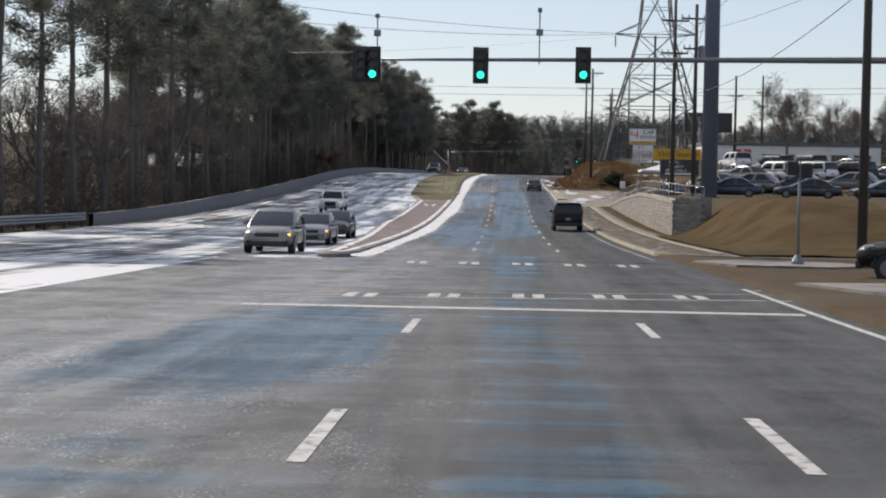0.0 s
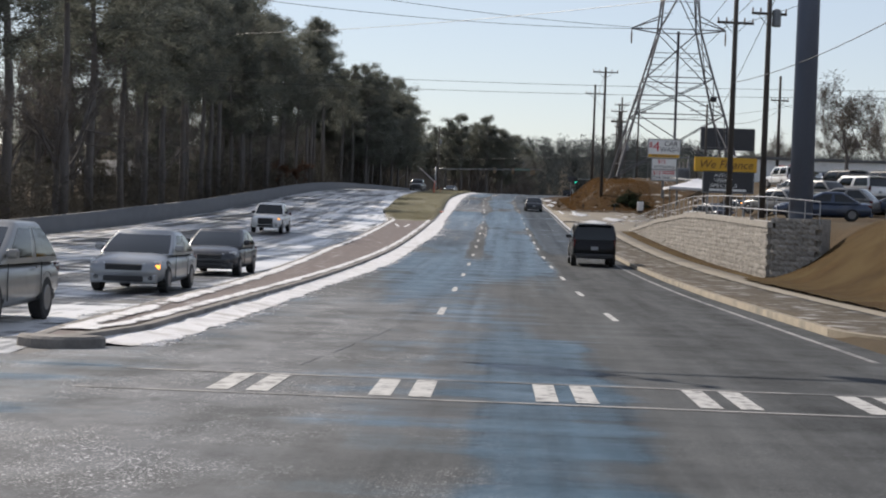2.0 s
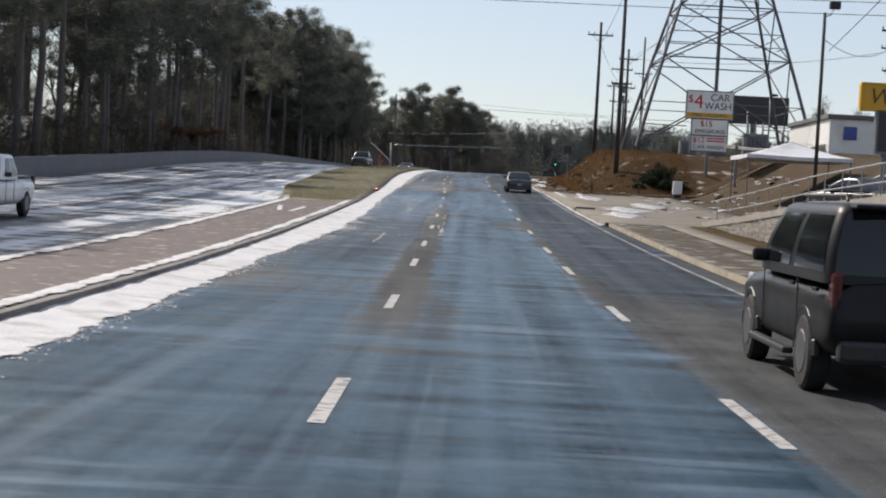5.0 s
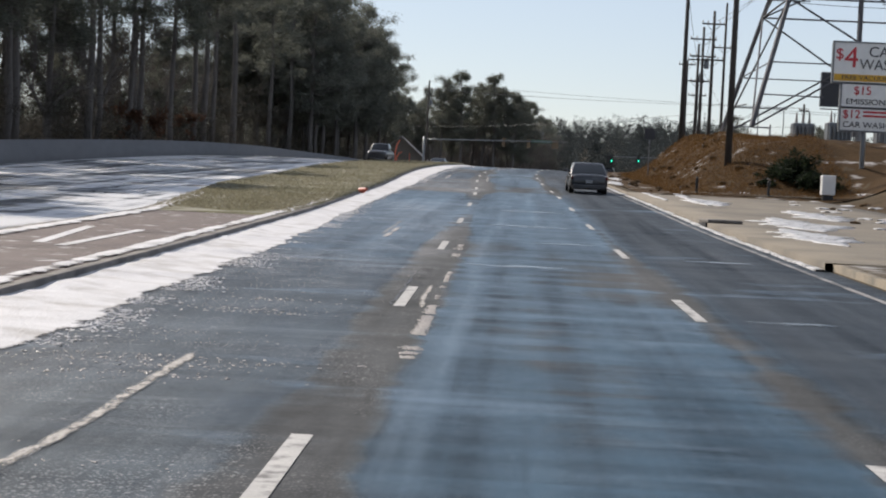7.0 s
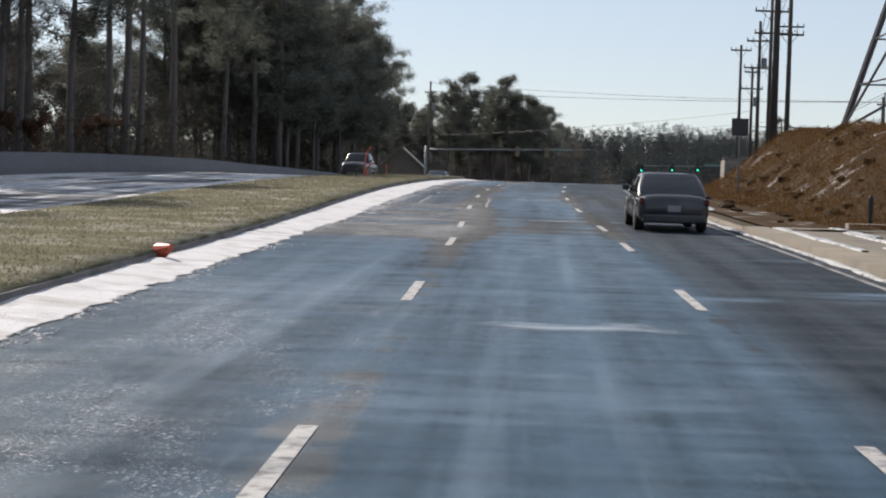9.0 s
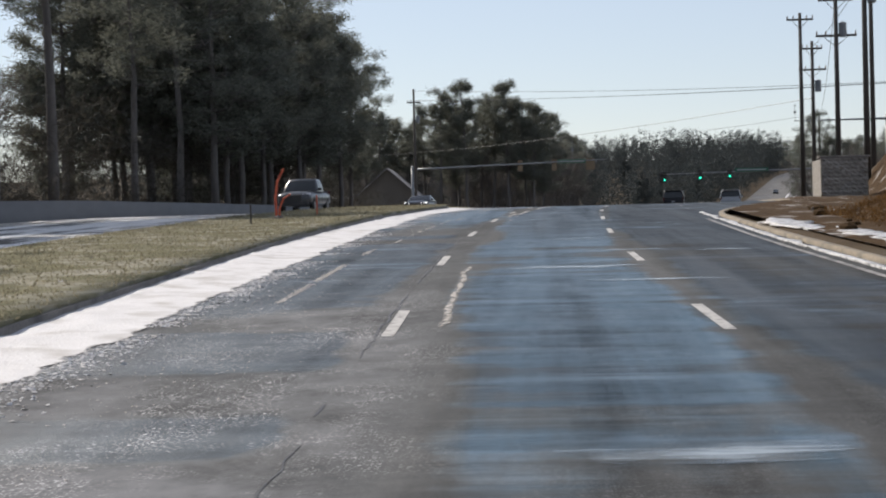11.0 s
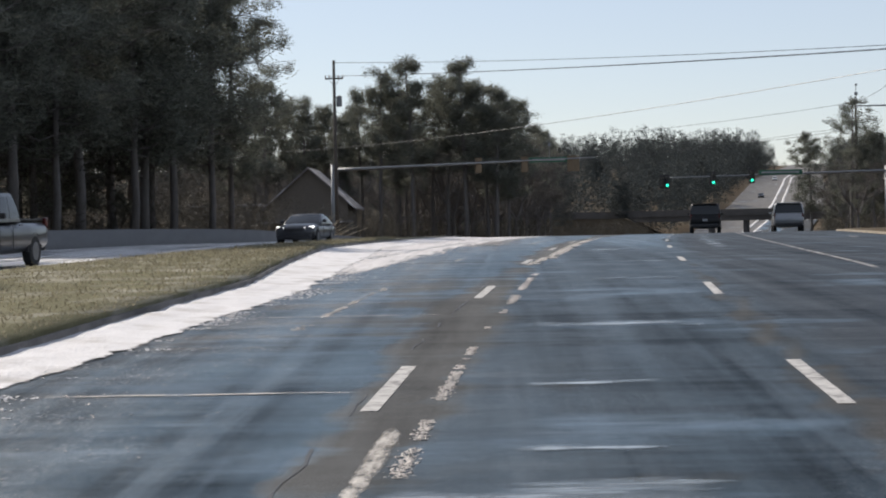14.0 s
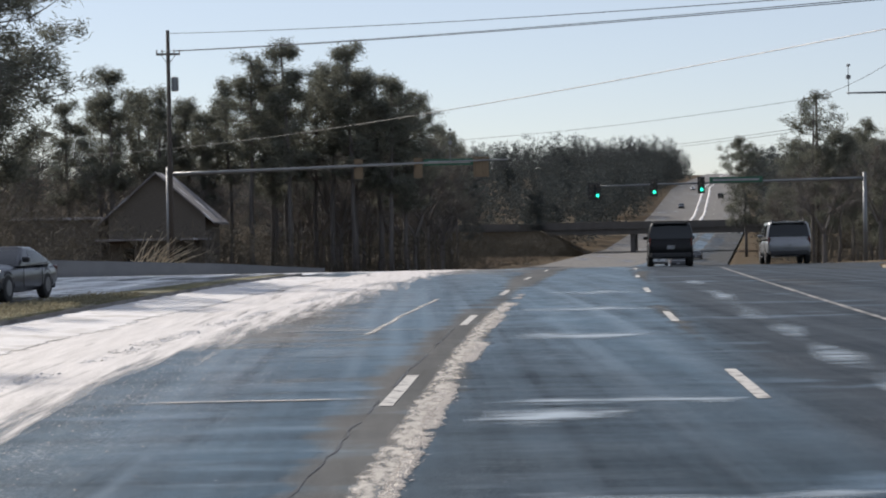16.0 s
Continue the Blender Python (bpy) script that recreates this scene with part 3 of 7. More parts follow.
def wet_strip(name, y0, y1, left, right, label):
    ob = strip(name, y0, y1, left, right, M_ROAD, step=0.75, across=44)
    at_ = ob.data.attributes.new("wet", "FLOAT", "POINT")
    at_.data.foreach_set("value", [water(v.co.y, v.co.x - sx(v.co.y)) for v in ob.data.vertices])
    at_ = ob.data.attributes.new("glaze", "FLOAT", "POINT")
    at_.data.foreach_set("value", [glazed(v.co.y, v.co.x - sx(v.co.y)) for v in ob.data.vertices])
    at_ = ob.data.attributes.new("frost", "FLOAT", "POINT")
    at_.data.foreach_set("value", [frost_and_glare(v.co.y, v.co.x - sx(v.co.y)) for v in ob.data.vertices])
    tagged(ob, label, "road", kind="structure")


wet_strip("road", 56, 700, lambda y: kerb_u(y) if y < 360 else -4.0, redge, "wet asphalt carriageway with thin ice and painted blue sky sheen")
wet_strip("road_approach", -110, 56, -10, 6.2, "patched grey asphalt before the crossing")
tagged(strip("road_far", 700, 1400, -4.0, 9.0, M_CROSS, across=4), "pale asphalt climbing the far hill", "road", kind="structure")
tagged(strip("road_oncoming", 56, 440, lambda y: wall_u(y) + 0.4 if y < 400 else -20, lambda y: far_kerb_u(y) if y < 360 else -7.5, M_ICED, across=12),
       "oncoming carriageway streaked with ice and slush", "road", kind="structure")
tagged(strip("road_oncoming_far", 440, 1400, -20, -7.5, M_CROSS, across=8), "grey oncoming carriageway on the far hill", "road", kind="structure")
for u in (-7.4, -4.7):
    tagged(solid_strip("median_snow_far", 640, 1390, u, lambda y, u=u: u + 0.75 + 0.3 * noise.noise((y * 0.1, u, 0)), M_SNOW, 0.06, bottom=0.0, step=4, across=2), "line of snow along the far median", "snow", kind="structure")
tagged(strip("road_oncoming_approach", -110, 56, -27, -10, M_ICED, across=10), "oncoming lanes at the crossing, glazed with melt water", "road", kind="structure")


def side_road(name, u0, u1, y0, y1, label):
    rows = [[at(y0 + (y1 - y0) * k / 6, u0 + (u1 - u0) * i / 20, 0.0) for k in range(7)] for i in range(21)]
    tagged(sheet(name, [r[::-1] for r in rows], M_CROSS), label, "road", kind="structure")


side_road("road_side_right", 6.2, 80, 34, 61.5, "side street meeting the crossing")
side_road("road_side_left", -90, -27, 30, 56, "side street meeting the crossing")
tagged(strip("median_end_asphalt", 56, 60, lambda y: far_kerb_u(y), lambda y: kerb_u(y), M_CROSS, dz=-0.01, across=2), "asphalt under the end of the median", "road", kind="structure")
tagged(strip("junction_asphalt", 360, 1400, -7.5, -4.0, M_CROSS, dz=0.0, across=2), "asphalt between the carriageways", "road", kind="structure")

# kerbs, median, snow
tagged(solid_strip("median_kerb", 57.5, 352, kerb_u, lambda y: kerb_u(y) - 0.18, M_KERB, 0.15, rough=0.03), "worn dark concrete kerb along the median", "kerb", kind="structure")
tagged(solid_strip("median_far_kerb", 57.5, 352, lambda y: far_kerb_u(y) + 0.18, far_kerb_u, M_KERB, 0.15, rough=0.03), "worn concrete kerb along the median", "kerb", kind="structure")
tagged(strip("median_paving", 57.5, 172, lambda y: far_kerb_u(y) + 0.17, lambda y: kerb_u(y) - 0.17, M_BRICK, dz=0.145, across=4), "reddish brick paving dusted with ice", "paving", kind="structure")
tagged(solid_strip("median_grass", 172, 350, lambda y: far_kerb_u(y) + 0.1, lambda y: kerb_u(y) - 0.06 + 0.06 * noise.noise((y * 0.9, 2, 2)) + 0.05 * noise.noise((y * 3.3, 6, 2)), M_GRASS,
                   lambda y: 0.15 + 0.06 * smooth(y, 176, 195) * (1 - smooth(y, 300, 345)), rough=0.05, across=8), "pale winter grass on the median", "grass", kind="structure")
bm = bmesh.new()
arc_ = [(-6.35 + 0.6 * math.cos(a), 0.3 + 0.5 * math.sin(a)) for a in [math.pi + math.pi * i / 12 for i in range(13)]]
low, rim, top = ([bm.verts.new((x * 1.0, y, -0.3)) for x, y in arc_], [bm.verts.new((x, y, 0.12)) for x, y in arc_], [bm.verts.new((-6.35 + (x + 6.35) * 0.93, 0.3 + (y - 0.3) * 0.92, 0.155)) for x, y in arc_])
for p, q in ((low, rim), (rim, top)):
    for k in range(12):
        bm.faces.new((p[k], p[k + 1], q[k + 1], q[k]))
bm.faces.new(top)
bmesh.ops.recalc_face_normals(bm, faces=bm.faces)
end = part("median_nose", bm, M_KERB)
end.matrix_world = pose(sx(57.5), 57.25, zr(57.5))
tagged(end, "rounded concrete end of the median", "kerb", kind="structure")


def snow_edge(y):
    w = np.interp(y, [58, 75, 90, 104, 128, 150, 162, 176, 200, 225, 236, 245, 262, 271, 285, 300, 330, 350], [0.45, 0.4, 0.55, 0.85, 0.75, 1.25, 1.2, 0.8, 0.9, 1.3, 1.45, 1.4, 1.1, 0.8, 1.1, 1.8, 2.2, 2.2])
    return kerb_u(y) + w + 0.16 * noise.noise((y * 0.25, 1.7, 0)) + 0.12 * noise.noise((y * 1.3, 4.2, 0)) + 0.12 * noise.noise((y * 4.1, 2.2, 0)) + 0.08 * noise.noise((y * 11.0, 7.2, 0))


def snow_height(f, y):
    h = 0.075 * (1 - f) ** 1.2 + 0.03 * noise.noise((f * 3, y * 1.3, 1)) * (1 - f) + 0.012 * noise.noise((f * 9, y * 5, 4)) * (1 - f)
    return 0.004 + max(0.002 * (1 - f), h)


film("snow_strip", 57.8, 350, lambda y: kerb_u(y) - 0.02, lambda y: snow_edge(y) + 0.32, M_SNOWF,
     lambda f, y: 1.0 - 1.15 * smooth(f, 0.45, 1.0) ** 1.3 + 0.12 * noise.noise((y * 0.5, f * 2, 8)), "bright strip of old snow along the median kerb", "snow", snow_height, 0.25, 16)


def crust(name, y0, y1, u, width, mat, label, seed):
    """A broken ridge of frozen slush along the lane."""
    tagged(solid_strip(name, y0, y1, lambda y: u(y) - width * (0.5 + 0.4 * noise.noise((y * 0.7, seed, 0))), lambda y: u(y) + width * (0.5 + 0.4 * noise.noise((y * 0.9, seed + 5, 0))), mat,
                       lambda y: 0.016 + 0.012 * noise.noise((y * 1.5, seed, 2)), bottom=0.002, step=0.35, rough=0.05, across=4), label, "ice", kind="structure")


# left-hand barrier wall
def along_wall(name, y0, y1, u_of, thick, base, top, mat, label, step=4.0):
    return tagged(solid_strip(name, y0, y1, lambda y: u_of(y) - thick, u_of, mat, top, base, step, across=1), label, "wall", kind="structure")


along_wall("wall_left", 104, 430, wall_u, 0.35, -0.4, lambda y: np.interp(y, [104, 150, 200, 260, 300, 400, 430], [0.75, 1.1, 1.2, 1.1, 0.9, 0.8, 0.6]), M_CONC, "long low grey concrete barrier wall beside the road")

bank_us = [6.2 + 0.5 * i for i in range(34)]
tagged(sheet("clay_bank", [[Vector((u + sx(y), y, max(ground_z(y, u), zr(y) + 0.02) + 0.05 + 0.1 * noise.noise((u, y * 0.7, 2)) * smooth(u, redge(y) + 0.2, redge(y) + 1.5))) for u in [max(q, redge(y) + 0.1 + 0.01 * i) for i, q in enumerate(bank_us)]] for y in [209 + 1.0 * i for i in range(90)]], M_CLAY),
       "bank of bare clay and dead grass with thawing snow", "bank", kind="structure")
grass_us = [8.6 + 0.6 * i for i in range(16)]
tagged(sheet("grass_bank", [[Vector((u + sx(y), y, ground_z(y, u) + 0.14 + 0.05 * noise.noise((u, y * 0.7, 6)))) for u in grass_us] for y in [62 + 1.0 * i for i in range(35)]], M_BANKG),
       "bank of short brown winter grass", "bank", kind="structure")

litter_us = [-75, -60, -50, -44, -38, -34, -31, -29.2, -28.4]
tagged(sheet("forest_floor", [[Vector((u + sx(y), y, ground_z(y, u) + 0.06)) for u in litter_us] for y in [40 + 3.0 * i for i in range(200)]], M_LITTER),
       "floor of brown pine needles and leaf litter", "forest floor", kind="structure")

film("rutted_snow", 284, 372, lambda y: snow_edge(y) - 0.5, lambda y: float(np.interp(y, [284, 300, 330, 372], [-4.6, -3.9, -3.5, -4.0])), M_RUTS,
     lambda f, y: (0.62 - 0.5 * smooth(f, 0.45, 1.0)) * smooth(y, 284, 293), "rutted thin snow left on the lane", "snow", 0.007, 0.5, 14)

# ---------- road markings ----------
def mark(bm, y0, y1, u0, u1, dz=0.006):
    n = max(1, int((y1 - y0) / 2))
    vs = [[bm.verts.new(at(y0 + (y1 - y0) * i / n, u, dz)) for u in (u0, u1)] for i in range(n + 1)]
    for a, b in zip(vs, vs[1:]):
        bm.faces.new((a[0], a[1], b[1], b[0]))


def marking(name, spans, mat, label):
    bm = bmesh.new()
    for s in spans:
        mark(bm, *s)
    tagged(part(name, bm, mat), label, "road marking", kind="structure")


DASH = [14.3, 26.5, 72.1, 84.4, 96.6, 108.7, 120.9, 133.0, 142.6, 154.8, 167.1, 179.4, 191.7, 203.9, 212.2, 224.4, 236.5, 248.7, 260.3, 271.9, 284.1, 296.4, 308.7, 320.8, 333.0, 345.2, 357.4]
for y in DASH:
    for u in (-1.6, 2.0):
        marking("lane_dash", [(y - 3.05, y, u - 0.07, u + 0.07)], M_PAINT, "worn white lane dash painted on asphalt")
for y in range(380, 1300, 24):
    marking("lane_dash", [(y - 3.05, y, -1.7, -1.5), (y - 3.05, y, 1.9, 2.1)], M_PAINT, "worn white lane dashes on the far hill")
marking("edge_line", [(60, 255, 5.1, 5.22), (288, 356, 5.4, 5.52), (269.6, 270.6, 5.35, 5.5), (277, 278.1, 5.35, 5.5), (282.3, 283.4, 5.35, 5.5)], M_PALEP, "white edge line")
marking("edge_line_near", [(-60, 39, 5.35, 5.5)], M_PAINT, "white edge line")
marking("inner_line", [(62, 285, -5.35, -5.25)], M_YELLOW, "faded yellow line beside the median")
marking("stop_line", [(29.3, 29.85, -5.0, 5.2)], M_PAINT, "worn white stop line")
def slant(name, y0, y1, u0, u1, w, mat, label):
    bm = bmesh.new()
    n = 10
    vs = [[bm.verts.new(at(y0 + (y1 - y0) * i / n + d, u0 + (u1 - u0) * i / n, 0.006)) for d in (0, w)] for i in range(n + 1)]
    for a, b in zip(vs, vs[1:]):
        bm.faces.new((a[0], b[0], b[1], a[1]))
    tagged(part(name, bm, mat), label, "road marking", kind="structure")


slant("crossing_edge", 33.95, 36.6, -5.0, 6.0, 0.16, M_PALEP, "worn white edge line of a pedestrian crossing")
slant("crossing_edge", 32.1, 34.15, -5.0, 6.0, 0.16, M_PAINT, "white edge line of a pedestrian crossing")
marking("crossing_edge_far", [(52.3, 52.42, -4.8, 5.0), (54.55, 54.67, -4.8, 5.0)], M_PALEP, "worn white edge lines of a pedestrian crossing")
for u in (-3.5, -1.8, -0.05, 1.65, 3.4):
    for y in (32.75 + 0.2 * (u + 3.5), 52.6):
        for du in (0.0, 0.42):
            marking("crossing_bar", [(y, y + 1.4 if y < 50 else y + 1.9, u + du, u + du + 0.24)], M_PAINT, "white bar of a pedestrian crossing")
marking("gore_line", [(38.4, 38.55, 5.6, 9.5)], M_PAINT, "white line round the traffic island")
for y, u in ((300, 8.8), (318, 9.0)):
    marking("turn_line", [(y, y + 3, u, u + 0.14)], M_PAINT, "white dash beside the turning lane")


bm = bmesh.new()      # a right-turn arrow in the turning lane
for pts in (((289.0, 6.6), (289.0, 6.8), (291.6, 6.8), (291.6, 6.6)), ((291.6, 6.6), (291.6, 7.4), (292.2, 7.4), (292.2, 6.6)), ((290.9, 7.4), (291.9, 8.0), (292.9, 7.4))):
    bm.faces.new([bm.verts.new(at(y, u, 0.006)) for y, u in pts])
bmesh.ops.recalc_face_normals(bm, faces=bm.faces)
tagged(part("turn_arrow", bm, M_PAINT), "worn white turn arrow in the turning lane", "road marking", kind="structure")


def tar(name, pts, w):
    """A sealed crack along the road."""
    bm = bmesh.new()
    rng = random.Random(len(pts))
    prev = None
    for (y0, u0), (y1, u1) in zip(pts, pts[1:]):
        for i in range(int((y1 - y0) / 0.3)):
            y = y0 + (y1 - y0) * i / int((y1 - y0) / 0.3)
            u = u0 + (u1 - u0) * (y - y0) / (y1 - y0) + rng.uniform(-0.03, 0.03)
            ww = w * rng.uniform(0.4, 1.6)
            pair = (bm.verts.new(at(y, u - ww, 0.004)), bm.verts.new(at(y, u + ww, 0.004)))
            if prev and noise.noise((y * 0.6, u0, 4)) > -0.12:
                bm.faces.new((prev[0], prev[1], pair[1], pair[0]))
            prev = pair
    tagged(part(name, bm, M_TAR), "dark sealed joint in the asphalt", "road joint", kind="structure")


M_TAR = material("tar_seal", (0.012, 0.012, 0.012), 0.5, vary=0.3)
tar("lane_joint", [(152, -1.72), (157, -1.7)], 0.016)
tar("lane_joint", [(206, -1.74), (230, -1.72), (262, -1.74), (290, -1.72), (318, -1.7)], 0.01)
tar("asphalt_crack", [(56, -2.9), (61, -2.5), (66, -2.1)], 0.01)


def across_strip(name, y0, u0, y1, u1, w, mat, label, seed, dz=0.008):
    """A thin ragged film lying across the lane."""
    bm = bmesh.new()
    n = max(8, int(abs(u1 - u0) * 10))
    prev = None
    for i in range(n + 1):
        k = i / n
        u, y = u0 + (u1 - u0) * k, y0 + (y1 - y0) * k + 0.04 * noise.noise((u0 + k * 4, seed, 1))
        half = w * 0.5 * max(0.02, math.sin(math.pi * k) ** 0.7) * (0.75 + 0.8 * noise.noise((k * (u1 - u0) * 3, seed, 5)))
        pair = (bm.verts.new(at(y - half, u, dz)), bm.verts.new(at(y + half, u, dz)))
        if prev:
            bm.faces.new((prev[0], pair[0], pair[1], prev[1]))
        prev = pair
    tagged(part(name, bm, mat), label, "ice" if mat is M_ICEFILM else "road joint", kind="structure")


ICE_FILMS = [(152, 2.8, 152.1, 3.5, 0.2), (160, -0.9, 160.3, 0.6, 0.4), (168, 0.3, 168.2, 1.7, 0.4), (164, 3.2, 164.2, 4.4, 0.25), (176, -0.8, 176.4, 1.2, 0.6), (186, -0.5, 186.4, 1.5, 0.7),
             (214, 0.2, 214.3, 1.7, 0.4), (228.9, 0.76, 228.6, 2.84, 0.22), (232.3, -0.36, 232.05, 1.78, 0.6), (236.8, 3.4, 236.6, 4.6, 0.2), (237.5, 1.0, 237.2, 2.48, 0.25), (243.1, 0.35, 242.7, 2.02, 0.22),
             (252.0, 3.1, 252.0, 3.95, 0.25), (258.5, -0.4, 258.7, 0.15, 0.3), (265.4, -0.9, 265.3, 0.6, 0.6), (267.0, -0.2, 267.0, 0.38, 0.2), (270.4, -0.25, 270.4, 0.36, 0.25), (276, -0.4, 276.3, 1.3, 0.4),
             (285.7, 0.1, 286, 1.4, 0.3), (293.6, 0.3, 293.7, 1.8, 0.25), (300.2, -0.66, 300.2, 1.86, 0.4), (304.4, -0.6, 304.5, 0.5, 0.9), (305.5, -0.6, 305.8, 1.83, 0.4), (314.3, -0.54, 314.8, 1.67, 0.9), (322.2, -0.58, 322.3, 1.76, 1.3), (330, -0.4, 331, 1.8, 1.4)]
for k, (y0, u0, y1, u1, w) in enumerate(ICE_FILMS):
    lo_u, hi_u, mid_y, half = min(u0, u1) - 0.4, max(u0, u1) + 0.4, (y0 + y1) / 2, abs(y1 - y0) / 2 + w * 1.1
    film("ice_film", mid_y - half, mid_y + half, lambda y, q=lo_u: q, lambda y, q=hi_u: q, M_ICEFILM,
         lambda f, y, m=mid_y, h=half: 0.62 * math.sin(math.pi * f) ** 0.5 * max(0.0, 1 - abs(y - m + 0.5 * h * noise.noise((f * 4, m, 2))) / h) + 0.15 * noise.noise((f * 5, m, 7)), "pale film of ice across the lane", "ice", 0.008, 0.12, 16)
for k, (y, u0, u1) in enumerate(((294.2, -4.2, -1.75), (300.1, -4.9, -1.7), (306.3, -4.2, -1.75), (316.9, -4.6, -1.8), (286.5, -4.6, -1.75), (278, -4.5, -1.8), (270, -4.5, -1.8), (262, -4.6, -1.8), (251.2, -4.2, -1.8))):
    across_strip("gritty_joint", y, u0, y, u1, 0.12 if k < 4 else 0.09, M_CRUST, "pale gritty joint across the slabs", 40 + k)


def crumbs(name, label, runs, seed, size=0.05):
    """Trails of small lumps of frozen slush."""
    r = np.random.default_rng(seed)
    octa_v = np.array([(1, 0, 0), (-1, 0, 0), (0, 1, 0), (0, -1, 0), (0, 0, 0.6), (0, 0, -0.2)])
    octa_f = np.array([(0, 2, 4), (2, 1, 4), (1, 3, 4), (3, 0, 4)])
    vs, fs, n = [], [], 0
    for y0, y1, u, width, density in runs:
        for k in range(int((y1 - y0) * density)):
            y = r.uniform(y0, y1)
            q0 = 2.5 if callable(u) else u
            if noise.noise((y * 0.8, q0, 3.3)) + 0.5 * noise.noise((y * 3.1, q0, 9)) < -0.05:
                continue
            uu = (u(y) if callable(u) else u) + r.normal() * width * (0.7 + 0.5 * noise.noise((y * 0.5, 7.7, q0)))
            s = size * r.uniform(0.25, 1.0)
            a = r.uniform(0, 6.28)
            q = octa_v * s * [1.3, 1.0, 0.7] + r.normal(size=(6, 3)) * s * 0.15
            q = np.stack([q[:, 0] * math.cos(a) - q[:, 1] * math.sin(a), q[:, 0] * math.sin(a) + q[:, 1] * math.cos(a), q[:, 2]], 1)
            vs.append(q + np.array(at(y, uu, 0.005)))
            fs.append(octa_f + n)
            n += 6
    me = bpy.data.meshes.new(name)
    me.from_pydata(np.concatenate(vs).tolist(), [], np.concatenate(fs).tolist())
    me.materials.append(M_SNOW if size >= 0.03 else M_CRUST)
    tagged(new(name, me), label, "ice", kind="stuff")


crumbs("ice_trails", "trails of frozen slush between the lanes", [
    (166, 173, -2.95, 0.035, 200), (146.5, 153, -1.2, 0.045, 500), (153, 158, -1.2, 0.03, 250), (162, 166, -1.25, 0.04, 250), (150, 152, -3.0, 0.6, 130), (144, 147, -3.2, 0.9, 200),
    (226, 240, -3.4, 0.04, 110), (243, 260, -3.2, 0.03, 80), (258, 263.5, -1.05, 0.04, 260), (266, 276, -1.1, 0.04, 160), (278, 288, -1.05, 0.04, 220), (303, 330, -1.1, 0.07, 420),
    (294.5, 298.3, -3.42, 0.04, 260), (276, 284, -3.4, 0.04, 90), (293, 297, -1.28, 0.045, 380), (297, 316, -1.08, 0.06, 520)], 3, 0.022)
crumbs("kerb_snow_crumbs", "crumbs of old snow along the kerb and brick edge", [(58, 172, -6.0, 0.1, 70), (58, 172, -6.3, 0.25, 20), (60, 110, -7.4, 0.4, 25), (110, 172, -9.0, 0.3, 25), (58, 285, -5.3, 0.16, 110), (172, 345, -6.05, 0.16, 70)], 8, 0.042)
crumbs("snow_fringe_crumbs", "loose crumbs of snow and slush along the edge of the snow", [(58, 140, lambda y: snow_edge(y) + 0.1, 0.18, 60), (140, 180, lambda y: snow_edge(y) + 0.15, 0.3, 170), (180, 215, lambda y: snow_edge(y) + 0.1, 0.2, 60), (215, 290, lambda y: snow_edge(y) + 0.15, 0.28, 150)], 15, 0.03)
crumbs("ice_grit", "scattered crumbs of ice on the asphalt", [(60, 90, -4.6, 0.8, 18), (132, 160, -3.6, 0.9, 120), (203, 250, -3.6, 0.9, 60), (250, 320, -3.8, 0.8, 30), (285, 330, -4.6, 0.7, 160)], 5, 0.013)
for k in range(34):
    yk, uk = random.uniform(66, 330), random.choice((-16, -18.5, -20, -22.5, -24, -13))
    crust("slush_rut", yk, yk + random.uniform(10, 40), lambda y, u=uk: u + 0.4 * noise.noise((y * 0.1, u, 0)), 0.6, M_SNOW, "long rut of slush on the oncoming lanes", 60 + k)

film("ice_streak", 306, 338, lambda y: 3.05 + 0.2 * noise.noise((y * 0.2, 1, 1)), lambda y: 4.0 + 0.2 * noise.noise((y * 0.2, 5, 1)), M_ICEFILM, lambda f, y: 0.42 * math.sin(math.pi * f) + 0.3 * noise.noise((y * 0.35, f, 3)), "pale streak of ice along the lane", "ice", 0.008, 0.4, 10)
for y0, y1, u0, w in ((292, 298, -1.38, 0.16), (297, 326, -1.2, 0.26), (151.4, 155.3, -1.35, 0.07), (140, 146.5, -3.02, 0.09), (315.5, 328.5, -2.97, 0.1), (222, 233, -1.05, 0.1), (262, 268, -1.3, 0.12), (259.5, 262.9, -2.97, 0.1), (168.5, 176, -3.1, 0.05)):
    film("ice_crust", y0 - 0.6, y1 + 0.6, lambda y, u0=u0, w=w: u0 - w * 1.3 + 0.07 * noise.noise((y * 0.5, u0, 0)), lambda y, u0=u0, w=w: u0 + w * 1.3 + 0.07 * noise.noise((y * 0.5, u0, 0)), M_PALECRUST,
         lambda f, y, y0=y0, y1=y1: 0.75 * math.sin(math.pi * f) * smooth(y, y0 - 0.6, y0 + 0.5) * (1 - smooth(y, y1 - 0.5, y1 + 0.6)) - 0.02, "ragged pale crust of frozen slush between the lanes", "ice", lambda f, y: 0.006 + 0.006 * math.sin(math.pi * f), 0.3, 6)
# right-hand kerb, verge, pavement
def rwall_foot(y):
    return float(np.interp(y, [66, 96, 97, 127, 163], [9.6, 9.6, 9.78, 10.2, 10.25]))


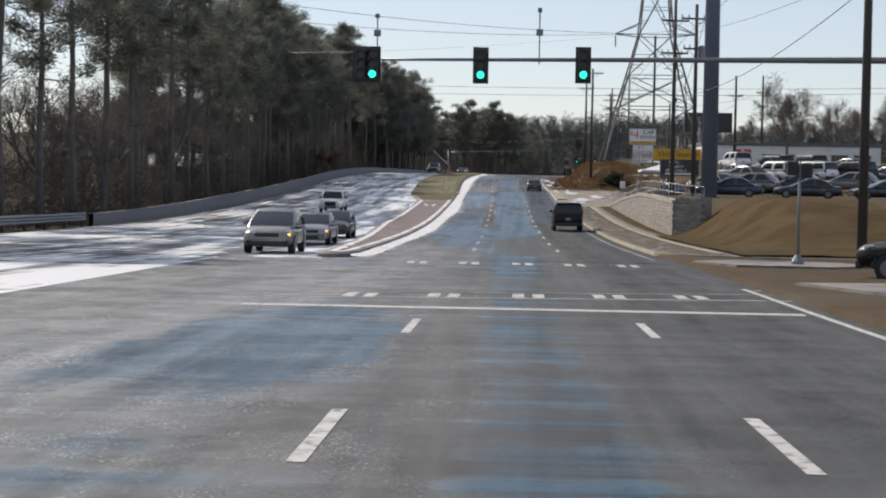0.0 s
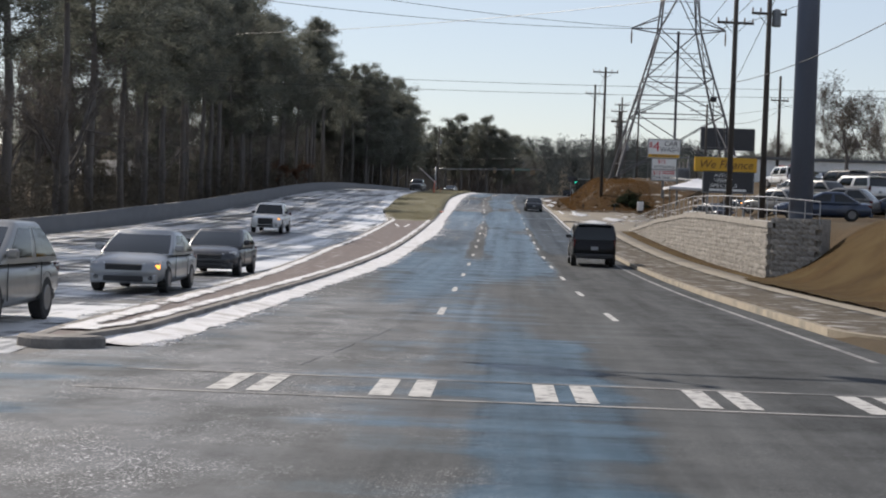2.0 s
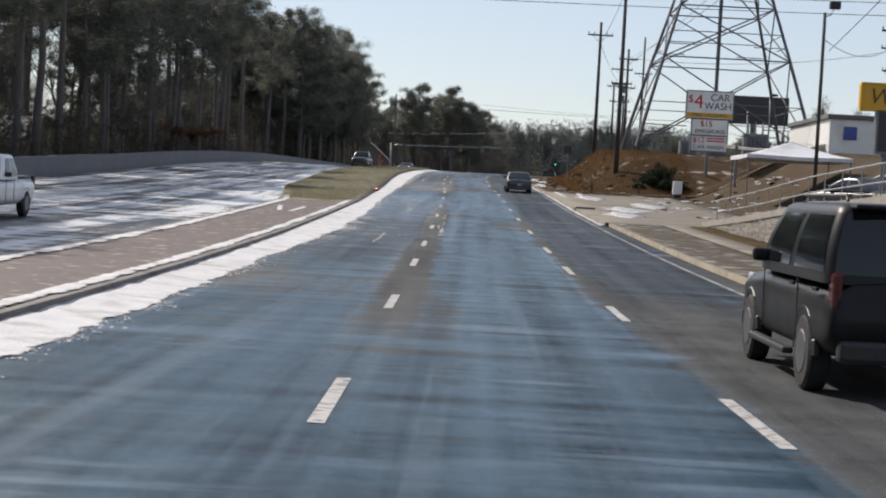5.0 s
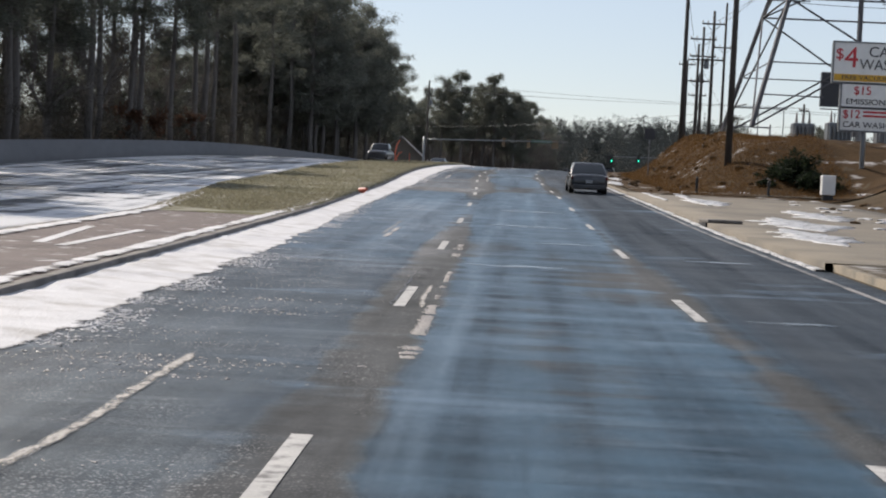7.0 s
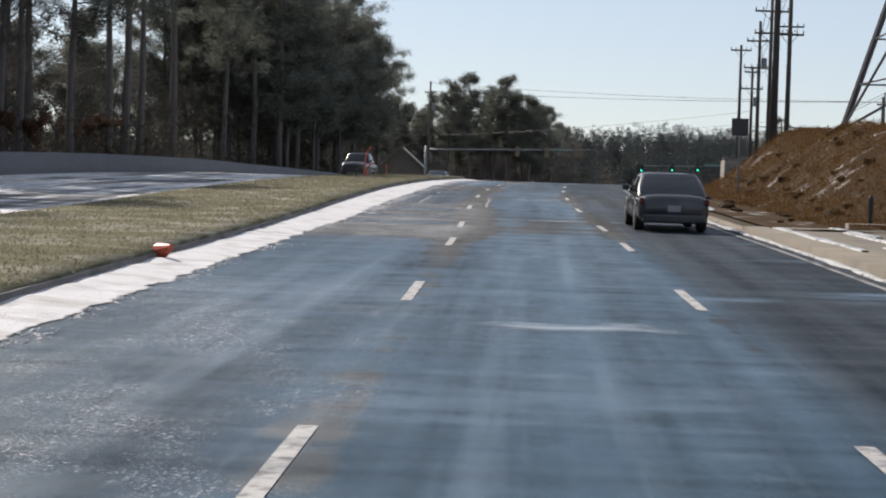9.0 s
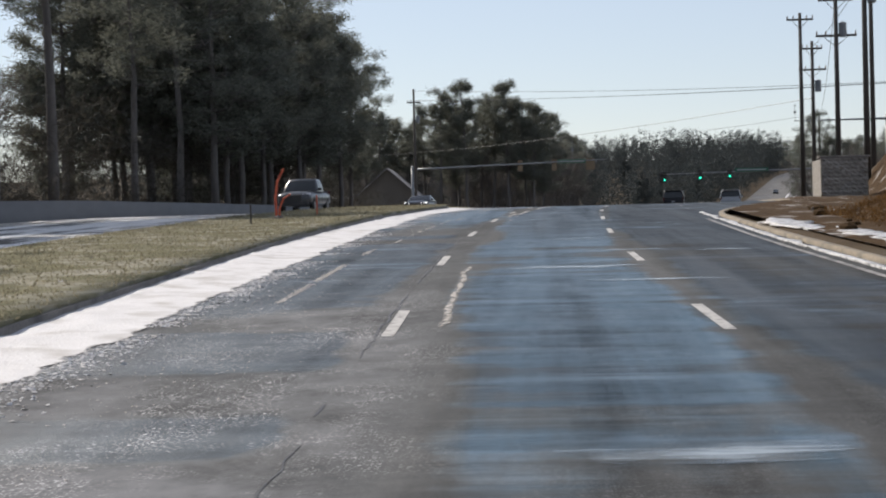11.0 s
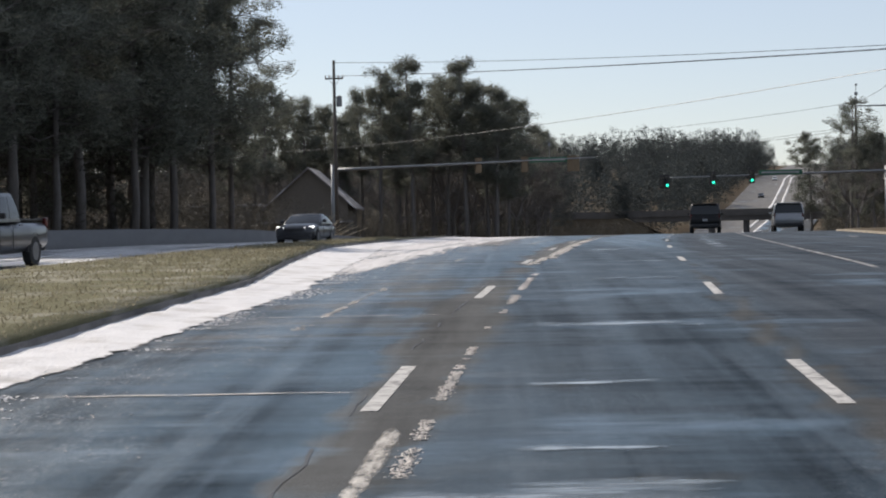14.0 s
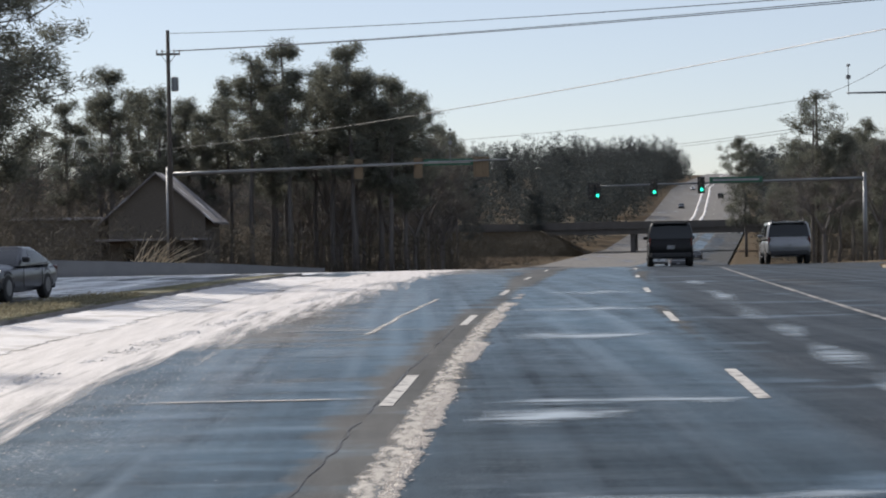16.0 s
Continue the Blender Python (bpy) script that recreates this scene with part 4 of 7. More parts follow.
film("kerb_cap_snow", 58.5, 186, lambda y: kerb_u(y) - 0.62, lambda y: kerb_u(y) - 0.06, M_SNOWF, lambda f, y: 0.5 * math.sin(math.pi * f) - 0.06 + 0.15 * noise.noise((y * 0.4, 2, 2)), "thin line of snow on the median edge", "snow", lambda f, y: 0.158 + 0.02 * math.sin(math.pi * f), 0.3, 6)
film("far_kerb_cap_snow", 58.5, 186, lambda y: far_kerb_u(y) + 0.06, lambda y: far_kerb_u(y) + 0.7, M_SNOWF, lambda f, y: 0.5 * math.sin(math.pi * f) - 0.04 + 0.15 * noise.noise((y * 0.4, 7, 2)), "thin line of snow on the median edge", "snow", lambda f, y: 0.158 + 0.02 * math.sin(math.pi * f), 0.3, 6)
film("grass_edge_snow", 186, 345, lambda y: kerb_u(y) - 1.6, lambda y: kerb_u(y) - 0.05, M_SNOWF, lambda f, y: 0.06 + 0.22 * f - 0.3 * smooth(f, 0.9, 1.0) - 0.2 * smooth(y, 225, 245) + 0.2 * noise.noise((y * 0.3, 4, 2)), "ragged snow and frost on the edge of the grass", "snow", lambda f, y: 0.168 + 0.06 * smooth(y, 186, 200) * (1 - f), 0.3, 6)
bm = bmesh.new()
for (xa, ya), (xb, yb) in (((-9.2, 163.5), (-8.6, 158)), ((-8.1, 163), (-8.1, 157.5))):
    vs = [bm.verts.new((x_, y_, zr(y_) + 0.152)) for x_, y_ in ((xa - 0.1, ya), (xa + 0.1, ya), (xb + 0.1, yb), (xb - 0.1, yb))]
    bm.faces.new(vs)
bmesh.ops.recalc_face_normals(bm, faces=bm.faces)
tagged(part("median_mark", bm, M_SNOW), "white wedge mark on the end of the brick paving", "marking", kind="structure")
tagged(solid_strip("kerb_right", 66.5, 163, 5.75, 5.93, M_TANKERB, 0.15, rough=0.02), "worn concrete kerb", "kerb", kind="structure")
CORNER = (10.75, 66.5)      # middle of the rounded corner


def corner_sheet(name, r0, r1, z0, z1, mat, label, category, across=3, straight=30.0):
    """A band round the corner and on along the side street, between two radii."""
    rows = []
    for i in range(25):
        a = math.pi + math.pi / 2 * min(1.0, i / 16)
        du = max(0, i - 16) / 8 * straight
        row = []
        for k in range(across + 1):
            r, z = r0 + (r1 - r0) * k / across, z0 + (z1 - z0) * k / across
            u, y = CORNER[0] + r * math.cos(a) + du, CORNER[1] + r * math.sin(a)
            row.append(at(y, u, z + 0.02 * noise.noise((u * 1.5, y * 1.5, 2)) * (category == "verge")))
        rows.append(row)
    return tagged(sheet(name, rows, mat), label, category, kind="structure")


corner_sheet("corner_kerb_face", 5.0, 4.99, -0.2, 0.15, M_TANKERB, "face of the rounded kerb at the corner", "kerb", 1)
corner_sheet("corner_kerb", 4.99, 4.81, 0.15, 0.16, M_TANKERB, "rounded concrete kerb at the corner", "kerb", 2)
corner_sheet("corner_verge", 4.81, 2.66, 0.163, 0.17, M_VERGE, "brown verge with frost round the corner", "verge", 6)
corner_sheet("corner_pavement", 2.66, 1.25, 0.172, 0.18, M_WALK, "tan concrete pavement round the corner", "pavement", 3)
rows_ = []
for i in range(13):
    a = math.pi + math.pi / 2 * i / 12
    u, y = CORNER[0] + 5.02 * math.cos(a), CORNER[1] + 5.02 * math.sin(a)
    rows_.append([at(y + (61.4 - y) * k / 4, u + (5.7 - u) * k / 4, -0.004) for k in range(5)])
tagged(sheet("corner_asphalt", rows_, M_CROSS), "grey asphalt at the corner of the side street", "road", kind="structure")
tagged(solid_strip("verge_right", 66.5, 163, 5.93, 8.1, M_VERGE, 0.16, rough=0.05, across=6), "strip of brown verge with frost and ice", "verge", kind="structure")
tagged(solid_strip("pavement_right", 66.5, 163, 8.1, 9.2, M_WALK, 0.17, across=2, step=1.5), "tan concrete pavement", "pavement", kind="structure")
tagged(solid_strip("wall_foot_grass", 66.5, 163, 9.2, lambda y: rwall_foot(y), M_BANKG, 0.2, rough=0.05, across=3), "strip of dead grass at the foot of the wall", "grass", kind="structure")
tagged(solid_strip("driveway", 163, 211, 5.6, 14.5, M_WALK, lambda y: 0.17, across=6), "broad tan concrete driveway with patches of ice", "driveway", kind="structure")
tagged(solid_strip("gutter_snow", 163, 262, lambda y: 5.42 - 0.1 * noise.noise((y * 0.9, 8, 0)), lambda y: 5.6 + 0.25 * noise.noise((y * 0.5, 3, 0)), M_SLUSH, 0.04, bottom=0.004, step=0.6, rough=0.04, across=3, thin=0.02), "thin broken snow along the gutter", "snow", kind="structure")
for k, (y0, u0, w) in enumerate(((170, 7.5, 1.0), (178, 8.5, 1.4), (186, 10.5, 1.2), (196, 8.0, 1.0), (222, 6.3, 0.5), (240, 6.4, 0.6), (233, 7.0, 0.5))):
    tagged(solid_strip("snow_patch", y0, y0 + 9, lambda y, u0=u0, w=w, y0=y0: u0 - w * math.sin(max(0.05, (y - y0) / 9 * 3.14)) * (0.8 + 0.7 * noise.noise((y * 1.5, u0, 0))),
                       lambda y, u0=u0, w=w, y0=y0: u0 + w * math.sin(max(0.05, (y - y0) / 9 * 3.14)) * (0.8 + 0.7 * noise.noise((y * 1.5, u0, 4))), M_SLUSH, 0.183, bottom=0.15, step=0.25, rough=0.01, across=4), "ragged patch of melting snow", "snow", kind="structure")
tagged(solid_strip("kerb_bank", 211, 350, lambda y: redge(y) - 0.04, lambda y: redge(y) + 0.14, M_TANKERB, 0.09, bottom=-0.05, rough=0.02), "worn kerb under the bank", "kerb", kind="structure")


def island(name, outline, label):
    bm = bmesh.new()
    f = bm.faces.new([bm.verts.new(at(y, u, 0.17)) for u, y in outline])
    r = bmesh.ops.extrude_face_region(bm, geom=[f])
    bmesh.ops.translate(bm, vec=(0, 0, -0.3), verts=[v for v in r["geom"] if isinstance(v, bmesh.types.BMVert)])
    bmesh.ops.recalc_face_normals(bm, faces=bm.faces)
    bmesh.ops.bevel(bm, geom=[e for e in bm.edges if abs(e.verts[0].co.z - e.verts[1].co.z) < 0.1], offset=0.03, segments=2, affect="EDGES")
    tagged(part(name, bm, M_KERB), label, "traffic island", kind="structure")


island("island_far", [(6.0, 55.5), (7.0, 51.8), (9.8, 51.2), (12, 53), (11, 56), (8, 57.5)], "low concrete traffic island")
island("island_near", [(6.7, 39.5), (7.9, 34.6), (11, 34.0), (14, 36), (12, 40.5)], "low concrete traffic island with wet edges")


# ---------- poles, wires, signals ----------
def pole_thing(name, x, y, z0, z1, r0, r1, mat, label, category, group=""):
    t = thing(name, pose(x, y, z0), label, category, group)
    bm = bmesh.new()
    tube(bm, [(0, 0, -0.5), (0, 0, (z1 - z0) * 0.5), (0, 0, z1 - z0)], [r0, (r0 + r1) / 2, r1], 14)
    part("shaft", bm, mat, t, smooth_faces=True)
    return t


def utility_pole(x, y, z0, z1, arms, label, turn=0, transformer=False):
    t = pole_thing("utility_pole", x, y, z0, z1, 0.19, 0.12, M_WOOD, label, "utility pole", "utility poles along the road")
    for za, w in arms:
        bm = bmesh.new()
        box(bm, -w, w, -0.06, 0.06, za - z0 - 0.07, za - z0 + 0.07, 0.01)
        tube(bm, [(-w * 0.6, 0.07, za - z0 - 0.05), (0, 0.12, za - z0 - 0.7)], 0.02, 5)
        tube(bm, [(w * 0.6, 0.07, za - z0 - 0.05), (0, 0.12, za - z0 - 0.7)], 0.02, 5)
        arm = part("crossarm", bm, M_WOOD, t)
        for s in (-0.95, -0.5, 0.5, 0.95):
            bm = bmesh.new()
            tube(bm, [(s * w, 0, za - z0 + 0.06), (s * w, 0, za - z0 + 0.14), (s * w, 0, za - z0 + 0.3)], [0.03, 0.06, 0.04], 7)
            part("insulator", bm, M_INSUL, arm)
    if transformer:
        bm = bmesh.new()
        zt = z1 - z0 - 3.6
        tube(bm, [(0.42, 0, zt - 0.5), (0.42, 0, zt - 0.46), (0.42, 0, zt + 0.4), (0.42, 0, zt + 0.48)], [0.2, 0.25, 0.25, 0.1], 12)
        part("transformer", bm, M_STEEL, t, "grey drum transformer")
    t.rotation_euler[2] = radians(turn)
    return t


def span(name, a, b, sag, r=0.018, label="black overhead cable strung between poles"):
    bm = bmesh.new()
    a, b = Vector(a), Vector(b)
    pts = [a.lerp(b, i / 24) - Vector((0, 0, 4 * sag * (i / 24) * (1 - i / 24))) for i in range(25)]
    tube(bm, pts, r, 5)
    tagged(part("overhead_cable", bm, M_CABLE), label, "cable", "overhead cables")


mono = pole_thing("transmission_pole", 13.03, 111.7, 1.15, 36, 0.56, 0.4, M_MONO, "tall blue-grey tubular steel transmission pole on the bank", "pole")
bm = bmesh.new()
tube(bm, [(0, 0, -0.1), (0, 0, 0.12)], 0.8, 20)
part("base_plate", bm, M_STEEL, mono)
for zz, s in ((14.0, -1), (17.5, 1)):
    bm = bmesh.new()
    tube(bm, [(0, 0, zz), (s * 1.8, 0, zz + 0.4)], [0.12, 0.06], 8)
    part("bracket_arm", bm, M_MONO, mono)
utility_pole(13.0, 62, 0.1, 17, [(15.5, 1.2)], "dark wooden utility pole on the grass bank", 15)
utility_pole(12.5, 132.5, 1.2, 17, [(12.7, 1.1), (15.3, 1.1)], "dark wooden utility pole behind the retaining wall", 10)
utility_pole(13.6, 127, 1.2, 16, [(12.6, 1.0), (14.9, 1.2)], "dark wooden utility pole behind the retaining wall", 10, True)
utility_pole(9.85, 218.5, 3.2, 17.6, [(17.0, 1.4)], "tall dark utility pole at the foot of the bank", 5)
utility_pole(10.3, 249, 4.3, 18.0, [(16.8, 1.2)], "slightly leaning utility pole on the clay bank", 5)
utility_pole(16.6, 296, 4.3, 18.8, [(17.6, 1.3), (15.9, 1.3)], "utility pole with double crossarms on the bank", 5, True)
utility_pole(16.2, 284, 4.2, 19.0, [(17.8, 1.1), (14.5, 1.0)], "utility pole with double crossarms on the bank", 5)
utility_pole(17.75, 311, 4.5, 18.6, [(14.6, 1.3), (16.9, 1.1)], "dark utility pole behind the block wall", 0, True)
utility_pole(20.7, 338, 4.6, 17.2, [(14.9, 1.1), (16.6, 0.8)], "dark utility pole with crossarms and a transformer", 0, True)
utility_pole(21.4, 318, 4.6, 24.0, [(19.0, 1.2)], "tall dark utility pole behind the block wall", 0)
utility_pole(-16.4, 401, 2.5, 19.7, [(18.1, 0.8)], "old wooden utility pole beside the gabled house", 0, True)
utility_pole(41.4, 457, 1.0, 19.2, [(18.8, 1.3)], "wooden utility pole beside the second crossing", 0)
utility_pole(34, 338, 5.0, 14.4, [(13.6, 0.9)], "distant utility pole behind the bank", 40)
utility_pole(27.0, 205, 4.6, 16.0, [(13.5, 1.0)], "distant utility pole behind the car lot", 20)
utility_pole(35.5, 240, 5.6, 18.5, [(16.0, 1.0), (14.0, 0.8)], "distant utility pole behind the car lot", 20)
utility_pole(18.5, 330, 4.6, 18.5, [(18.0, 1.0)], "distant utility pole on the bank", 0)

CABLES = [((12.5, 132.5, 14.8), (16.6, 296, 17.8), 1.0), ((13.6, 127, 14.4), (16.2, 284, 17.9), 1.2), ((9.85, 218.5, 17.2), (10.3, 249, 16.2), 0.4), ((10.3, 249, 16.2), (17.75, 311, 17.0), 0.6),
          ((13.0, 62, 15.7), (13.6, 127, 14.4), 0.8), ((16.6, 296, 17.8), (17.75, 311, 16.9), 0.6), ((16.2, 284, 17.9), (20.7, 338, 16.7), 0.7), ((17.75, 311, 17.1), (41.4, 457, 19.0), 1.8),
          ((-16.4, 401, 19.5), (34, 338, 13.9), 0.5), ((-16.9, 401, 18.3), (33.4, 338, 13.9), 0.4), ((-15.9, 401, 18.3), (34.6, 338, 13.9), 0.4),
          ((41.4, 457, 18.9), (-40, 520, 19.0), 2.2), ((41.4, 457, 16.0), (-35, 470, 11.5), 1.2), ((41.0, 457, 15.6), (-35, 470, 11.0), 1.0), ((20.7, 338, 12.6), (-40, 470, 15.0), 1.2),
          ((-48, 190, 13.0), (44, 190, 13.2), 0.7), ((-48, 190, 13.9), (44, 190, 13.8), 0.6), ((12.5, 132.5, 14.5), (-60, 230, 21.0), 1.5),
          ((14.8, 232, 23.6), (-60, 140, 23.5), 2.0), ((14.8, 232, 31.2), (-60, 150, 28.0), 2.5), ((14.8, 232, 23.5), (-60, 155, 22.0), 2.2), ((14.8, 232, 38.0), (-70, 150, 34.0), 2.5),
          ((23.6, 232, 23.6), (40, 60, 26), 3.0), ((23.6, 232, 31.2), (42, 60, 33), 3.0), ((13.03, 111.7, 15.2), (16.5, 176, 9.0), 0.5), ((13.0, 62, 9.5), (12.5, 132.5, 9.2), 1.0), ((16.2, 176, 9.6), (27.0, 205, 12.5), 0.8)]
for a, b, s in CABLES:
    span("cable", a, b, s, 0.02 if a[2] < 22 else 0.028)
span("cable", (9.85, 218.5, 12.0), (35.5, 240, 15.8), 0.8)
span("cable", (27.0, 205, 13.4), (35.5, 240, 15.9), 0.6)


def signal_head(parent, x, y, z, facing, lit=True, wide=False, dz=0.0):
    """Three lenses in a black box, seen from the front (facing -1) or from the back."""
    bm = bmesh.new()
    h = 0.58
    box(bm, x - 0.2, x + 0.2, y - 0.12, y + 0.12, z - h, z + h, 0.03)
    if wide:
        box(bm, x - 0.66, x - 0.24, y - 0.12, y + 0.12, z - h, z + h, 0.03)
    box(bm, x - (0.78 if wide else 0.3), x + 0.3, y + 0.1 * -facing, y + 0.1 * -facing + 0.015, z - h - 0.12, z + h + 0.12)
    head = part("signal_head", bm, M_BLACK if facing < 0 else [M_SIGNY], parent, "black signal box with backplate" if facing < 0 else "dull yellow back of a signal box")
    for cx in ([x, x - 0.45] if wide else [x]):
        for k, dzz in enumerate((0.38, 0.0, -0.38)):
            bm = bmesh.new()
            yy = y + facing * 0.125
            tube(bm, [(cx, yy, z + dzz), (cx, yy + facing * 0.02, z + dzz)], 0.145, 16)
            part("lens", bm, M_LAMPG if lit and k == 2 and cx == x else M_LENS, head, "glowing green lens" if lit and k == 2 and cx == x else "")
            bm = bmesh.new()
            n = 10
            ring = [[bm.verts.new((cx + 0.165 * math.cos(a), yy + facing * d, z + dzz + 0.165 * math.sin(a))) for a in [math.pi * (-0.1 + 1.2 * i / n) for i in range(n + 1)]] for d in (0, 0.24)]
            for i in range(n):
                bm.faces.new((ring[0][i], ring[0][i + 1], ring[1][i + 1], ring[1][i]))
            part("visor", bm, M_BLACK, head)
    return head


def camera_mast(parent, x, y, z0, z1):
    bm = bmesh.new()
    tube(bm, [(x, y, z0), (x, y, z1)], 0.025, 6)
    box(bm, x - 0.13, x + 0.13, y - 0.1, y + 0.1, (z0 + z1) / 2 + 0.05, (z0 + z1) / 2 + 0.3, 0.02)
    box(bm, x - 0.08, x + 0.08, y - 0.2, y + 0.1, z1 - 0.1, z1 + 0.06, 0.02)
    part("detector_mast", bm, M_STEEL, parent, "thin mast with a small traffic detector")


def mast(name, foot, tip, z_foot, z_arm, heads, label, facing, lit, detectors=(), plate=None):
    """A signal mast: a post with a long tapering arm over the road."""
    t = thing(name, pose(foot[0], foot[1], z_foot), label, "traffic signal", "signal masts")
    fx, fy = foot
    bm = bmesh.new()
    tube(bm, [(0, 0, -0.3), (0, 0, z_arm - z_foot + 0.5)], [0.2, 0.15], 14)
    part("post", bm, M_STEEL, t, smooth_faces=True)
    bm = bmesh.new()
    tip_v = Vector((tip[0] - fx, tip[1] - fy, tip[2] - z_foot))
    arm = [Vector((0, 0, z_arm - z_foot)).lerp(tip_v, i / 8) for i in range(9)]
    tube(bm, arm, [0.14 - 0.09 * i / 8 for i in range(9)], 12)
    part("arm", bm, M_STEEL, t, smooth_faces=True)
    for hx, hz, wide in heads:
        k = (hx - fx) / tip_v.x
        signal_head(t, hx - fx, k * tip_v.y + facing * 0.2, hz - z_foot, facing, lit, wide)
    for dx, z0, z1 in detectors:
        k = (dx - fx) / tip_v.x
        camera_mast(t, dx - fx, k * tip_v.y, z0 - z_foot, z1 - z_foot)
    if plate:
        bm = bmesh.new()
        box(bm, plate[0] - fx, plate[1] - fx, facing * 0.2, facing * 0.2 + 0.04, plate[2] - z_foot, plate[3] - z_foot, 0.01)
        board = part("street_name_plate", bm, M_GREEN, t, "green street name plate")
        bm = bmesh.new()
        box(bm, plate[0] - fx + 0.3, plate[1] - fx - 0.3, facing * 0.2 - 0.008, facing * 0.2, (plate[2] + plate[3]) / 2 - z_foot - 0.09, (plate[2] + plate[3]) / 2 - z_foot + 0.09)
        part("lettering_bar", bm, M_PLATE, board)
    return t


M_GREEN = material("sign_green", (0.01, 0.09, 0.05), 0.5, vary=0.15)
mast("signal_mast", (16.2, 63.5), (-5.6, 63.5, 6.6), -0.8, 6.85, [(-5.65, 6.4, True), (-1.47, 6.42, False), (2.48, 6.48, False)], "galvanised mast arm with three green signals over the first crossing", -1, True, [(-5.5, 6.6, 8.3), (0.78, 6.5, 8.6)])
mast("signal_mast", (-17.0, 404), (6.7, 404, 10.75), 2.6, 10.1, [(-3.8, 10.25, False), (0.35, 10.25, False), (4.98, 10.25, True)], "long mast arm seen from behind at the second crossing", 1, False, [(2.6, 10.7, 12.9)], (0.75, 4.3, 10.4, 10.85))
mast("signal_mast", (38.2, 428), (14.9, 428, 9.4), 2.2, 9.7, [(15.5, 9.0, True), (20.3, 9.2, False), (24.3, 9.35, False)], "long mast arm with three green signals over the second crossing", -1, True, (), (25.0, 29.5, 9.5, 10.0))
mast("lamp_mast", (38.5, 395), (28.0, 395, 14.2), 2.6, 14.2, [], "tall post with a bare arm and a detector", -1, False, [(28.1, 14.1, 16.0)])
post = pole_thing("signal_post", 9.18, 53.6, -0.62, 2.75, 0.06, 0.05, M_STEEL, "slim steel post with crossing signals on a traffic island", "signal post")
bm = bmesh.new()
tube(bm, [(0, 0, -0.05), (0, 0, 0.12), (0, 0, 0.32)], [0.22, 0.2, 0.08], 10)
part("footing", bm, M_STEEL, post)
bm = bmesh.new()
box(bm, -0.42, -0.06, -0.12, 0.12, 2.9, 3.35, 0.03)
box(bm, 0.06, 0.4, -0.12, 0.12, 2.85, 3.3, 0.03)
part("crossing_signal", bm, M_BLACK, post)


# lattice tower
def lattice_tower(x, y, z0):
    t = thing("lattice_tower", pose(x, y, z0), "tall steel lattice transmission tower behind the clay bank", "pylon")
    prof = [(0.0, 7.2), (7.6, 4.05 + 1.1), (12.0, 3.9), (17.8, 2.35), (25.4, 1.7), (33.0, 1.1), (40.0, 0.6)]
    corners = [(-1, -1), (1, -1), (1, 1), (-1, 1)]

    def bar(bm, a, b, r):
        tube(bm, [a, b], r, 5)
    for k, (cx, cy) in enumerate(corners):
        bm = bmesh.new()
        tube(bm, [(cx * w, cy * w, z) for z, w in prof], [0.15, 0.135, 0.12, 0.105, 0.09, 0.08, 0.07], 6)
        part("leg", bm, M_LATTICE, t)
    for k in range(4):
        a, b = corners[k], corners[(k + 1) % 4]
        for (z1, w1), (z2, w2) in zip(prof, prof[1:]):
            ends = [((p[0] * w1, p[1] * w1, z1), (q[0] * w2, q[1] * w2, z2)) for p, q in ((a, b), (b, a))] + [((a[0] * w2, a[1] * w2, z2), (b[0] * w2, b[1] * w2, z2))]
            zm, wm = (z1 + z2) / 2, (w1 + w2) / 2
            zq, wq = z1 * 0.75 + z2 * 0.25, w1 * 0.75 + w2 * 0.25
            mid = ((a[0] + b[0]) / 2 * wm, (a[1] + b[1]) / 2 * wm, zm)
            for p in (a, b):
                ends.append(((p[0] * wm, p[1] * wm, zm), mid))
                ends.append(((p[0] * wq, p[1] * wq, zq), (p[0] * wm * 0.5 + mid[0] * 0.5, p[1] * wm * 0.5 + mid[1] * 0.5, zq)))
            for n_, (p, q) in enumerate(ends):
                bm = bmesh.new()
                bar(bm, p, q, 0.06 if n_ < 3 else 0.04)
                part("brace", bm, M_LATTICE, t)
    for za, w in ((17.8, 5.6), (25.4, 5.0), (33.0, 4.4)):
        for s in (-1, 1):
            bm = bmesh.new()
            body = np.interp(za, [p[0] for p in prof], [p[1] for p in prof])
            for cy in (-1, 1):
                bar(bm, (s * body, cy * body, za), (s * w, 0, za + 0.2), 0.08)
                bar(bm, (s * body, cy * body * 0.9, za + 1.6), (s * w, 0, za + 0.25), 0.07)
            arm = part("tower_arm", bm, M_LATTICE, t)
            bm = bmesh.new()
            tube(bm, [(s * w, 0, za + 0.2), (s * w, 0, za - 0.5), (s * w, 0, za - 1.6)], [0.04, 0.12, 0.08], 8)
            part("insulator_string", bm, M_INSUL, arm)
    bm = bmesh.new()
    tube(bm, [(0, 0, 0), (0, 0, 17.8)], 0.16, 6)
    part("inner_column", bm, M_LATTICE, t)


lattice_tower(19.2, 233, 5.6)

